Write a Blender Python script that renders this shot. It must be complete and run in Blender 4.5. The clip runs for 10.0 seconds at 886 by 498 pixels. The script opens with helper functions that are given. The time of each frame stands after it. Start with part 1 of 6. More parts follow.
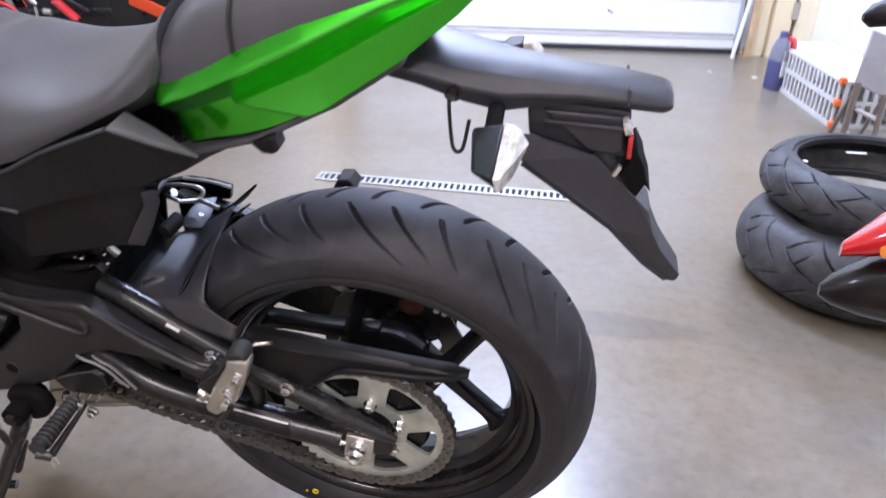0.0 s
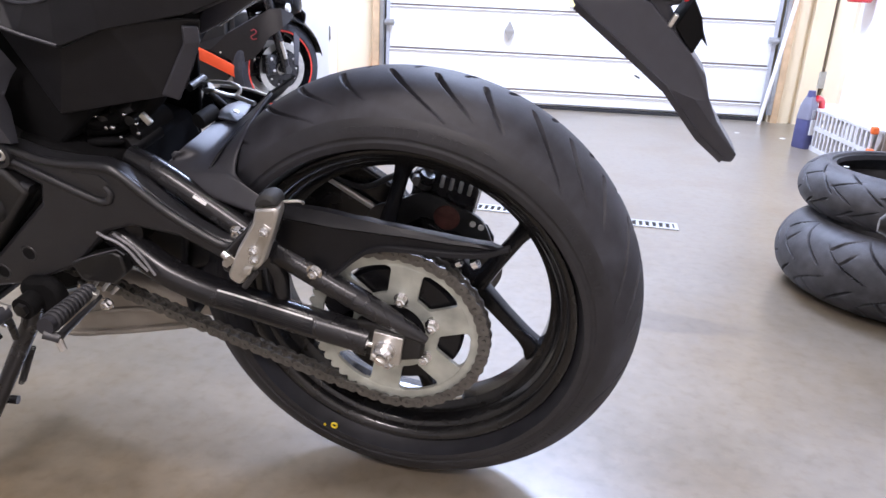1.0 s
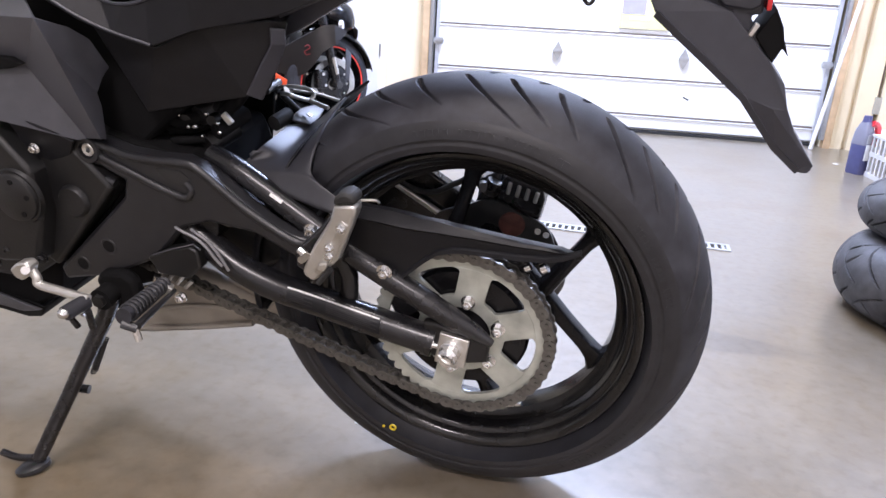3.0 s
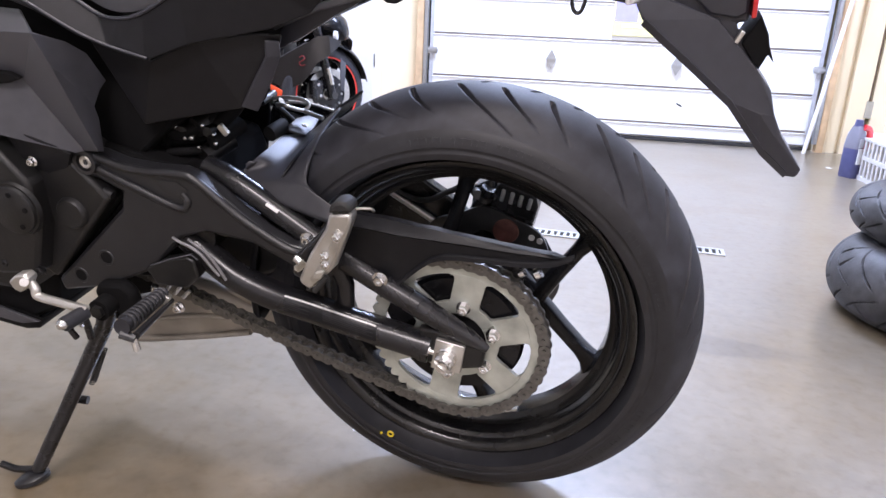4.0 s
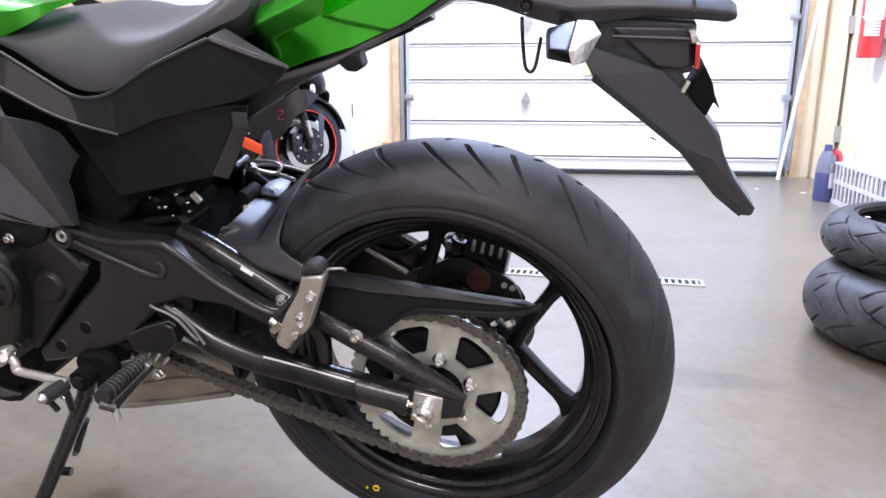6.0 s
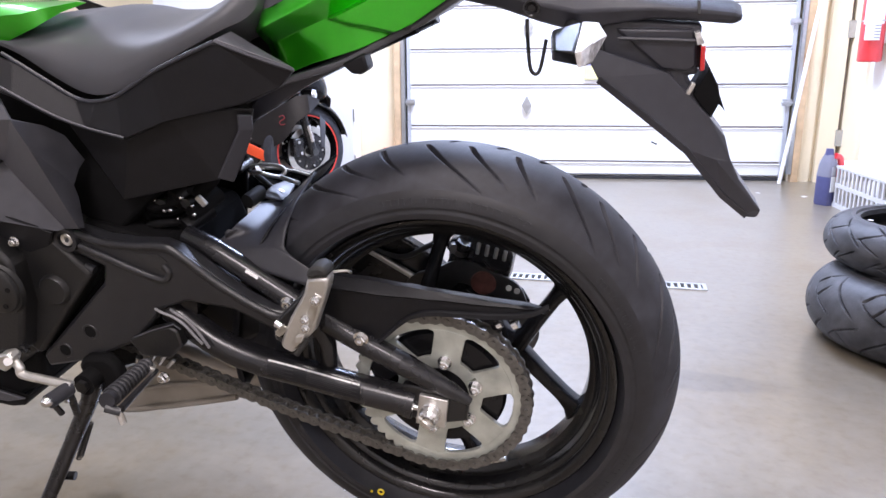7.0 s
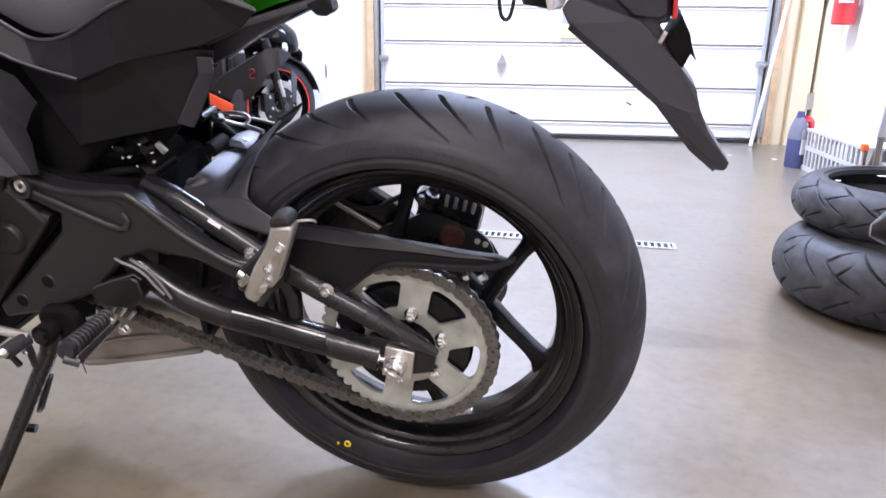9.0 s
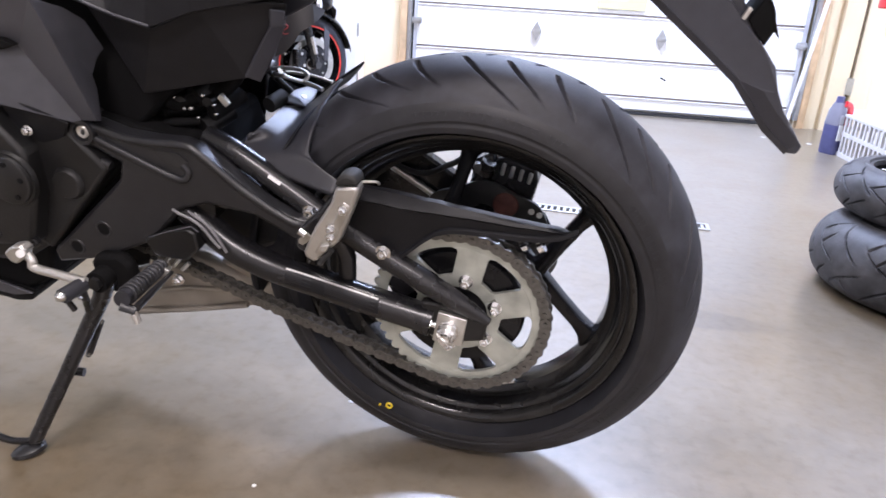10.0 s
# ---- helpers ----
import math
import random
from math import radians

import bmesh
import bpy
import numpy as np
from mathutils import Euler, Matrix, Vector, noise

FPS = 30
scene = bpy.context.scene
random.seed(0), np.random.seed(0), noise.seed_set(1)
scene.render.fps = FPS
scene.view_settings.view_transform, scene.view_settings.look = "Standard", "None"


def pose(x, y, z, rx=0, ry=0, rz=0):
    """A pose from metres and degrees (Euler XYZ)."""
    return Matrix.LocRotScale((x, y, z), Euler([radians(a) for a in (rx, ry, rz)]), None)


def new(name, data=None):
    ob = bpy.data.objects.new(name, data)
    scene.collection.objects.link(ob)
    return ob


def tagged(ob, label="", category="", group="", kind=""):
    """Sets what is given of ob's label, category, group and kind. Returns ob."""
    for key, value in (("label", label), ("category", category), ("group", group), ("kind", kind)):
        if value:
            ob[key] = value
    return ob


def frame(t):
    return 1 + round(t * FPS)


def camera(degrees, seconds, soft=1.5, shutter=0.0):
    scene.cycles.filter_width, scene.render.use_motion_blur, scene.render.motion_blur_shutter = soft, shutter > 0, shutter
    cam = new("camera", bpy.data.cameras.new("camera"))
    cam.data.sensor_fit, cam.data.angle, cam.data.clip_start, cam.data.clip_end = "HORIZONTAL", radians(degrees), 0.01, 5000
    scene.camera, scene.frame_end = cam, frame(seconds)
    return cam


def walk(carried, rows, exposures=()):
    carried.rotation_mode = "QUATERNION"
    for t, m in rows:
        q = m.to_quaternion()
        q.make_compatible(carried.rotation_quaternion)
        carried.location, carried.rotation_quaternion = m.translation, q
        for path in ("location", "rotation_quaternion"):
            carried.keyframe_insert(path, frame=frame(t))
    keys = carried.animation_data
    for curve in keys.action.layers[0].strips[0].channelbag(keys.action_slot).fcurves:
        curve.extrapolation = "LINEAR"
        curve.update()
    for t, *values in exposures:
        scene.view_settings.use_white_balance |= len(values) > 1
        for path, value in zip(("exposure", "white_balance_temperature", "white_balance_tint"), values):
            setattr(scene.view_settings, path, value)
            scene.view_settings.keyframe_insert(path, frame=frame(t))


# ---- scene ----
# ---- camera ----
cam = camera(63.34, 10.0, soft=1.5, shutter=0.3)
# seconds, eye (m), turn about x, y, z (degrees)
PATH = [
    (0.0, 0.225, -0.831, 0.965, 62.56, -1.10, 10.05),
    (0.1, 0.227, -0.864, 0.911, 65.10, -1.62, 10.70),
    (0.2, 0.228, -0.878, 0.857, 66.37, -1.90, 11.17),
    (0.3, 0.228, -0.892, 0.807, 67.61, -2.41, 11.57),
    (0.4, 0.229, -0.897, 0.763, 68.65, -2.95, 11.90),
    (0.5, 0.229, -0.890, 0.731, 69.31, -3.45, 12.18),
    (1.0, 0.220, -0.897, 0.702, 70.17, -2.44, 12.28),
    (1.5, 0.178, -0.910, 0.688, 70.08, -4.97, 14.05),
    (2.0, 0.173, -0.919, 0.687, 70.49, -3.24, 15.85),
    (2.5, 0.179, -0.922, 0.687, 71.02, -3.19, 16.46),
    (3.0, 0.185, -0.922, 0.684, 71.58, -3.17, 15.56),
    (4.5, 0.201, -0.935, 0.689, 72.69, -1.52, 14.84),
    (5.0, 0.220, -0.932, 0.710, 73.51, 0.64, 14.48),
    (5.5, 0.219, -0.938, 0.709, 74.71, 0.12, 13.50),
    (7.0, 0.210, -0.944, 0.704, 75.99, 0.27, 13.42),
    (7.5, 0.219, -0.941, 0.702, 75.97, -0.27, 12.86),
    (8.0, 0.225, -0.943, 0.712, 75.99, -0.50, 12.43),
    (8.5, 0.222, -0.943, 0.709, 76.09, -0.36, 12.61),
    (9.0, 0.217, -0.934, 0.689, 72.89, -0.76, 11.59),
    (9.5, 0.207, -0.932, 0.682, 71.27, -1.49, 11.51),
    (10.0, 0.161, -0.941, 0.686, 70.17, -3.45, 13.60),
]
walk(cam, [(t, pose(x, y, z, a, b, c)) for t, x, y, z, a, b, c in PATH], exposures=[(0.0, -0.10), (0.6, 0.02), (2.5, 0.12), (5.0, 0.10), (7.5, 0.10), (10.0, 0.12)])

# ---- light ----
world = bpy.data.worlds.new("world")
scene.world = world
world.use_nodes = True
world.node_tree.nodes["Background"].inputs[0].default_value = (0.75, 0.85, 1.0, 1)
world.node_tree.nodes["Background"].inputs[1].default_value = 0.05
scene.view_settings.exposure = 0.0

DOOR_X, DOOR_Y, DOOR_TURN, DOOR_W, DOOR_H = -1.155, 3.753, 6.46, 2.43, 2.16
ROOM = pose(DOOR_X, DOOR_Y, 0, 0, 0, DOOR_TURN)   # u along the door, v into the wall, z up
CEIL = 3.0
LAMPS = [(0.2, -2.95, 16, (0.80, 0.83, 1.0)), (1.9, -2.95, 26, (0.52, 0.63, 1.0)), (0.9, -1.1, 228, (0.57, 0.67, 1.0)), (0.5, -4.6, 44, (0.98, 0.88, 0.88)), (0.6, -6.8, 114, (1.0, 0.89, 0.92)), (-2.2, -2.4, 55, (0.72, 0.77, 1.0))]
for u, v, power, tint in LAMPS:
    data = bpy.data.lights.new("tube_light", "AREA")
    data.shape, data.size, data.size_y, data.energy, data.color = "RECTANGLE", 1.2, 0.28, power, tint
    lamp = new("tube_light", data)
    lamp.matrix_world = ROOM @ pose(u, v, CEIL - 0.10)


# ---- materials ----
def links(mat):
    return mat.node_tree.nodes, mat.node_tree.links


def make_mat(name, color, rough=0.5, metal=0.0, vary=0.15, scale=30.0, bump=0.0, bump_scale=200.0, coat=0.0, rough_vary=0.08, dark=None, patch=4.0, specular=0.5):
    """A surface with two scales of colour variation, roughness variation and fine relief."""
    mat = bpy.data.materials.new(name)
    mat.use_nodes = True
    nodes, wire = links(mat)
    shader = nodes["Principled BSDF"]
    shader.inputs["Metallic"].default_value = metal
    shader.inputs["Coat Weight"].default_value = coat
    shader.inputs["Coat Roughness"].default_value = 0.05
    shader.inputs["Specular IOR Level"].default_value = specular
    coord = nodes.new("ShaderNodeTexCoord")
    fine, broad = nodes.new("ShaderNodeTexNoise"), nodes.new("ShaderNodeTexNoise")
    for tex, size, detail in ((fine, scale, 6.0), (broad, patch, 3.0)):
        tex.inputs["Scale"].default_value = size
        tex.inputs["Detail"].default_value = detail
        wire.new(coord.outputs["Object"], tex.inputs["Vector"])
    mixed = nodes.new("ShaderNodeMath")
    mixed.operation = "MULTIPLY_ADD"
    wire.new(fine.outputs["Fac"], mixed.inputs[0])
    mixed.inputs[1].default_value = 0.5
    half = nodes.new("ShaderNodeMath")
    half.operation = "MULTIPLY"
    half.inputs[1].default_value = 0.5
    wire.new(broad.outputs["Fac"], half.inputs[0])
    wire.new(half.outputs[0], mixed.inputs[2])
    ramp = nodes.new("ShaderNodeValToRGB")
    low = dark if dark else tuple(c * (1 - vary) for c in color)
    high = tuple(min(1.0, c * (1 + vary * 0.6)) for c in color)
    ramp.color_ramp.elements[0].position, ramp.color_ramp.elements[0].color = 0.33, (*low, 1)
    ramp.color_ramp.elements[1].position, ramp.color_ramp.elements[1].color = 0.66, (*high, 1)
    wire.new(mixed.outputs[0], ramp.inputs["Fac"])
    wire.new(ramp.outputs["Color"], shader.inputs["Base Color"])
    span = nodes.new("ShaderNodeMapRange")
    span.inputs["To Min"].default_value = max(0.02, rough - rough_vary)
    span.inputs["To Max"].default_value = min(1.0, rough + rough_vary)
    wire.new(mixed.outputs[0], span.inputs["Value"])
    wire.new(span.outputs[0], shader.inputs["Roughness"])
    if bump:
        grain = nodes.new("ShaderNodeTexNoise")
        grain.inputs["Scale"].default_value = bump_scale
        grain.inputs["Detail"].default_value = 3.0
        wire.new(coord.outputs["Object"], grain.inputs["Vector"])
        relief = nodes.new("ShaderNodeBump")
        relief.inputs["Strength"].default_value = bump
        relief.inputs["Distance"].default_value = 0.001
        wire.new(grain.outputs["Fac"], relief.inputs["Height"])
        wire.new(relief.outputs["Normal"], shader.inputs["Normal"])
    return mat


def concrete():
    """Sealed, trowelled concrete: grey-brown clouds, dark stains, tyre marks, dull gloss."""
    mat = make_mat("sealed_concrete", (0.200, 0.170, 0.128), 0.30, 0, 0.20, 26.0, 0.10, 60.0, patch=1.6, rough_vary=0.06, specular=0.9)
    nodes, wire = links(mat)
    shader = nodes["Principled BSDF"]
    old = shader.inputs["Base Color"].links[0].from_socket
    coord = nodes.new("ShaderNodeTexCoord")
    stain = nodes.new("ShaderNodeTexNoise")
    stain.inputs["Scale"].default_value = 2.3
    stain.inputs["Detail"].default_value = 8.0
    stain.inputs["Roughness"].default_value = 0.65
    wire.new(coord.outputs["Object"], stain.inputs["Vector"])
    ramp = nodes.new("ShaderNodeValToRGB")
    ramp.color_ramp.elements[0].position, ramp.color_ramp.elements[0].color = 0.34, (0.84, 0.77, 0.64, 1)
    ramp.color_ramp.elements[1].position, ramp.color_ramp.elements[1].color = 0.55, (1, 1, 1, 1)
    wire.new(stain.outputs["Fac"], ramp.inputs["Fac"])
    speck = nodes.new("ShaderNodeTexNoise")
    speck.inputs["Scale"].default_value = 42.0
    speck.inputs["Detail"].default_value = 5.0
    wire.new(coord.outputs["Object"], speck.inputs["Vector"])
    dots = nodes.new("ShaderNodeValToRGB")
    dots.color_ramp.elements[0].position, dots.color_ramp.elements[0].color = 0.31, (0.88, 0.85, 0.79, 1)
    dots.color_ramp.elements[1].position, dots.color_ramp.elements[1].color = 0.50, (1, 1, 1, 1)
    wire.new(speck.outputs["Fac"], dots.inputs["Fac"])
    # a dark rubber scuff and a paler worn lane
    mark = nodes.new("ShaderNodeVectorMath")
    mark.operation = "MULTIPLY_ADD"
    wire.new(coord.outputs["Object"], mark.inputs[0])
    mark.inputs[1].default_value = (6.5, 21.0, 1.0)
    mark.inputs[2].default_value = (-0.42 * 6.5, -0.695 * 21.0, 0.0)
    ball = nodes.new("ShaderNodeVectorMath")
    ball.operation = "LENGTH"
    wire.new(mark.outputs["Vector"], ball.inputs[0])
    rough_edge = nodes.new("ShaderNodeMath")
    rough_edge.operation = "MULTIPLY_ADD"
    wire.new(stain.outputs["Fac"], rough_edge.inputs[0])
    rough_edge.inputs[1].default_value = -2.4
    wire.new(ball.outputs["Value"], rough_edge.inputs[2])
    scuff = nodes.new("ShaderNodeValToRGB")
    scuff.color_ramp.elements[0].position, scuff.color_ramp.elements[0].color = 0.0, (0.74, 0.75, 0.79, 1)
    scuff.color_ramp.elements[1].position, scuff.color_ramp.elements[1].color = 0.35, (1, 1, 1, 1)
    wire.new(rough_edge.outputs[0], scuff.inputs["Fac"])
    last = old
    for source in (ramp, dots, scuff):
        mix = nodes.new("ShaderNodeMix")
        mix.data_type, mix.blend_type = "RGBA", "MULTIPLY"
        mix.inputs["Factor"].default_value = 1.0
        wire.new(last, mix.inputs["A"])
        wire.new(source.outputs["Color"], mix.inputs["B"])
        last = mix.outputs["Result"]
    wire.new(last, shader.inputs["Base Color"])
    return mat


CONCRETE = concrete()
WALL_PAINT = make_mat("cream_wall_paint", (0.86, 0.745, 0.53), 0.6, 0, 0.06, 6.0, 0.2, 90.0)
WALL_WHITE = make_mat("white_wall_paint", (0.82, 0.81, 0.79), 0.55, 0, 0.05, 5.0, 0.2, 90.0)
CEILING_PAINT = make_mat("ceiling_paint", (0.78, 0.78, 0.76), 0.8, 0, 0.05, 5.0)
STILE_STEEL = make_mat("pale_grey_steel", (0.52, 0.53, 0.56), 0.45, 0.2, 0.08, 20.0)
DOOR_PAINT = make_mat("white_steel_door_paint", (0.86, 0.86, 0.85), 0.4, 0, 0.03, 12.0, 0.1, 120.0)
TIMBER = make_mat("raw_timber", (0.64, 0.455, 0.27), 0.6, 0, 0.3, 18.0, 0.3, 80.0)
GALV = make_mat("galvanised_steel", (0.52, 0.53, 0.54), 0.4, 0.9, 0.15, 60.0)
RUBBER_SEAL = make_mat("black_rubber_seal", (0.02, 0.02, 0.02), 0.7, 0, 0.3, 40.0)
RUBBER = make_mat("tyre_rubber", (0.029, 0.030, 0.037), 0.60, 0, 0.9, 38.0, 0.25, 700.0, patch=14.0, rough_vary=0.14, dark=(0.017, 0.0175, 0.021), specular=0.35)
SIDEWALL = make_mat("tyre_sidewall_rubber", (0.0145, 0.0150, 0.0185), 0.48, 0, 0.5, 60.0, 0.12, 700.0, patch=12.0)
RUBBER_OLD = make_mat("worn_tyre_rubber", (0.054, 0.055, 0.061), 0.55, 0, 0.8, 34.0, 0.5, 300.0, patch=12.0, rough_vary=0.15, dark=(0.018, 0.0185, 0.021), specular=0.4)
GLOSS_BLACK = make_mat("gloss_black_enamel", (0.006, 0.006, 0.007), 0.24, 0, 0.2, 30.0, 0.1, 150.0, rough_vary=0.06, specular=0.22)
RIM_PAINT = make_mat("dusty_black_rim_enamel", (0.016, 0.0155, 0.0145), 0.19, 0, 0.5, 26.0, 0.25, 90.0, specular=0.45, dark=(0.005, 0.005, 0.006), patch=11.0, rough_vary=0.12)
DECK_PLASTIC = make_mat("satin_charcoal_plastic", (0.036, 0.037, 0.044), 0.45, 0, 0.2, 60.0, 0.15, 700.0, specular=0.5)
SATIN_BLACK = make_mat("satin_black_paint", (0.0135, 0.0135, 0.0155), 0.27, 0, 0.25, 40.0, 0.1, 300.0)
PLASTIC = make_mat("grained_black_plastic", (0.0095, 0.0098, 0.0118), 0.42, 0, 0.25, 60.0, 0.25, 900.0, specular=0.24)
TAIL_PLASTIC = make_mat("dark_grey_tail_plastic", (0.032, 0.0335, 0.043), 0.38, 0, 0.2, 60.0, 0.25, 900.0)
PLASTIC_GREY = make_mat("charcoal_plastic", (0.062, 0.063, 0.073), 0.40, 0, 0.2, 60.0, 0.35, 900.0)
FRAME_PAINT = make_mat("dark_grey_frame_paint", (0.0175, 0.018, 0.0205), 0.36, 0, 0.25, 50.0, 0.2, 500.0)
VINYL = make_mat("black_seat_vinyl", (0.062, 0.064, 0.073), 0.46, 0, 0.12, 40.0, 0.18, 900.0)
GREEN = make_mat("metallic_green_lacquer", (0.045, 0.56, 0.018), 0.30, 0.9, 0.04, 300.0, coat=1.0, rough_vary=0.03)
GREY_CABLE = make_mat("grey_cable_sheath", (0.20, 0.20, 0.21), 0.4, 0, 0.15, 60.0)
STEEL = make_mat("brushed_steel", (0.60, 0.59, 0.56), 0.36, 1.0, 0.2, 70.0, 0.1, 300.0)
SPROCKET_STEEL = make_mat("zinc_plated_steel", (0.50, 0.525, 0.475), 0.38, 0.5, 0.4, 35.0, 0.15, 300.0)
CHROME = make_mat("bright_plated_steel", (0.78, 0.78, 0.78), 0.2, 1.0, 0.1, 60.0)
CHAIN_STEEL = make_mat("oily_chain_steel", (0.15, 0.146, 0.136), 0.40, 0.7, 0.5, 120.0, 0.3, 300.0)
ALU = make_mat("cast_aluminium", (0.62, 0.61, 0.58), 0.4, 0.9, 0.15, 60.0, 0.15, 400.0)
EXHAUST = make_mat("dull_exhaust_steel", (0.36, 0.33, 0.285), 0.5, 0.35, 0.3, 14.0, 0.2, 200.0, patch=7.0)
# matt black plastic; its near-black also paints shade in gaps and recesses
VOID = make_mat("matt_black_plastic_and_shade", (0.006, 0.006, 0.0065), 0.85, 0, 0.3, 40.0, specular=0.15)
BRAKE_STEEL = make_mat("dark_brake_steel", (0.10, 0.10, 0.10), 0.4, 0.9, 0.2, 60.0)
ENGINE = make_mat("black_engine_enamel", (0.008, 0.008, 0.0085), 0.45, 0, 0.3, 40.0, 0.3, 300.0)
RUST = make_mat("rusty_brown_piston", (0.15, 0.06, 0.05), 0.6, 0.3, 0.8, 60.0, 0.3, 300.0)
CLEAR_LENS = make_mat("clear_lens_plastic", (0.74, 0.74, 0.75), 0.14, 0.20, 0.6, 120.0, 1.0, 160.0, coat=0.6)
RED_LENS = make_mat("red_lens_plastic", (0.55, 0.015, 0.02), 0.15, 0, 0.2, 50.0, coat=1.0)
AMBER = make_mat("amber_lens_plastic", (0.8, 0.25, 0.02), 0.2, 0, 0.1, 50.0, coat=1.0)
WHITE_LABEL = make_mat("white_label", (0.75, 0.75, 0.74), 0.5, 0, 0.05, 40.0)
GREY_LABEL = make_mat("grey_print", (0.32, 0.32, 0.33), 0.5, 0, 0.1, 80.0)
YELLOW = make_mat("yellow_paint_mark", (0.75, 0.55, 0.03), 0.5, 0, 0.1, 90.0)
ORANGE = make_mat("orange_plastic", (0.85, 0.16, 0.03), 0.5, 0, 0.12, 30.0)
RED_ORANGE = make_mat("red_orange_plastic", (0.82, 0.085, 0.02), 0.45, 0, 0.12, 30.0)
RED_PAINT = make_mat("red_enamel", (0.62, 0.03, 0.035), 0.3, 0, 0.1, 30.0, coat=0.6)
DARK_FAIRING = make_mat("dark_grey_fairing_lacquer", (0.012, 0.0100, 0.0095), 0.30, 0.0, 0.2, 40.0, coat=0.25, specular=0.25)
CRATE_PLASTIC = make_mat("white_crate_plastic", (0.60, 0.59, 0.58), 0.5, 0, 0.08, 20.0)
BLUE_PLASTIC = make_mat("blue_bottle_plastic", (0.075, 0.08, 0.19), 0.35, 0, 0.15, 30.0)
LILAC_PLASTIC = make_mat("lilac_grey_plastic", (0.20, 0.20, 0.25), 0.4, 0, 0.15, 25.0)
DULL_RED = make_mat("dull_red_print", (0.20, 0.014, 0.016), 0.5, 0, 0.3, 60.0)
RED_STRIPE = make_mat("red_rim_tape", (0.75, 0.05, 0.03), 0.4, 0, 0.1, 40.0)
GREY_PLASTIC = make_mat("grey_plastic", (0.42, 0.42, 0.45), 0.45, 0, 0.1, 30.0)
BROWN_STEEL = make_mat("brown_painted_steel", (0.22, 0.18, 0.15), 0.5, 0.2, 0.2, 30.0)
CABINET_WHITE = make_mat("white_cabinet_enamel", (0.86, 0.86, 0.85), 0.35, 0, 0.03, 10.0)
YELLOW_PAPER = make_mat("yellow_notice_paper", (0.88, 0.78, 0.34), 0.6, 0, 0.1, 12.0)
PURPLE_PRINT = make_mat("purple_print", (0.40, 0.37, 0.62), 0.6, 0, 0.1, 30.0)


# ---- mesh helpers ----
def thing(name, m, label, category, group="", kind=""):
    ob = new(name)
    ob.matrix_world = m
    return tagged(ob, label, category, group, kind)


def part(name, bm, material, parent, label="", smooth=True, bevel=0.0, solid=0.0, place=None, offset=-1.0, crisp=0.0):
    """crisp: edges over this many degrees are rounded off, those under it blend."""
    mesh = bpy.data.meshes.new(name)
    bmesh.ops.recalc_face_normals(bm, faces=bm.faces)
    for face in bm.faces:
        face.smooth = smooth
    bm.to_mesh(mesh)
    bm.free()
    mesh.materials.append(material)
    ob = new(name, mesh)
    ob.parent = parent
    if place is not None:
        ob.matrix_basis = place
    if solid:
        mod = ob.modifiers.new("thickness", "SOLIDIFY")
        mod.thickness, mod.offset = solid, offset
    if bevel:
        mod = ob.modifiers.new("edge", "BEVEL")
        mod.width, mod.segments, mod.limit_method, mod.angle_limit = bevel, 2, "ANGLE", radians(25)
        if crisp:
            mod.angle_limit, mod.harden_normals = radians(crisp), True
    if smooth and not crisp:
        mesh.set_sharp_from_angle(angle=radians(38))
    if label:
        ob["label"] = label
    return ob


def solo(name, bm, material, m, label, category, group="", kind="", **more):
    """A thing of one mesh."""
    ob = part(name, bm, material, None, "", **more)
    ob.matrix_world = m
    return tagged(ob, label, category, group, kind)


def box(bm, x0, x1, y0, y1, z0, z1, m=None):
    v = [bm.verts.new(p) for p in ((x0, y0, z0), (x1, y0, z0), (x1, y1, z0), (x0, y1, z0), (x0, y0, z1), (x1, y0, z1), (x1, y1, z1), (x0, y1, z1))]
    for f in ((0, 3, 2, 1), (4, 5, 6, 7), (0, 1, 5, 4), (1, 2, 6, 5), (2, 3, 7, 6), (3, 0, 4, 7)):
        bm.faces.new([v[i] for i in f])
    if m is not None:
        bmesh.ops.transform(bm, matrix=m, verts=v)
    return bm


def a_box(*sides, m=None):
    return box(bmesh.new(), *sides, m=m)


def prism(outline, y0, y1, inset=0.0, bm=None):
    """An (x, z) outline extruded from y0 to y1; inset shrinks the y0 face towards its middle."""
    bm = bm or bmesh.new()
    cx = sum(p[0] for p in outline) / len(outline)
    cz = sum(p[1] for p in outline) / len(outline)
    near = [bm.verts.new((cx + (x - cx) * (1 - inset), y0, cz + (z - cz) * (1 - inset))) for x, z in outline]
    far = [bm.verts.new((x, y1, z)) for x, z in outline]
    bm.faces.new(near)
    bm.faces.new(far[::-1])
    n = len(outline)
    for i in range(n):
        bm.faces.new((near[i], far[i], far[(i + 1) % n], near[(i + 1) % n]))
    return bm


def facets(verts, faces):
    bm = bmesh.new()
    v = [bm.verts.new(p) for p in verts]
    for f in faces:
        bm.faces.new([v[i] for i in f])
    return bm


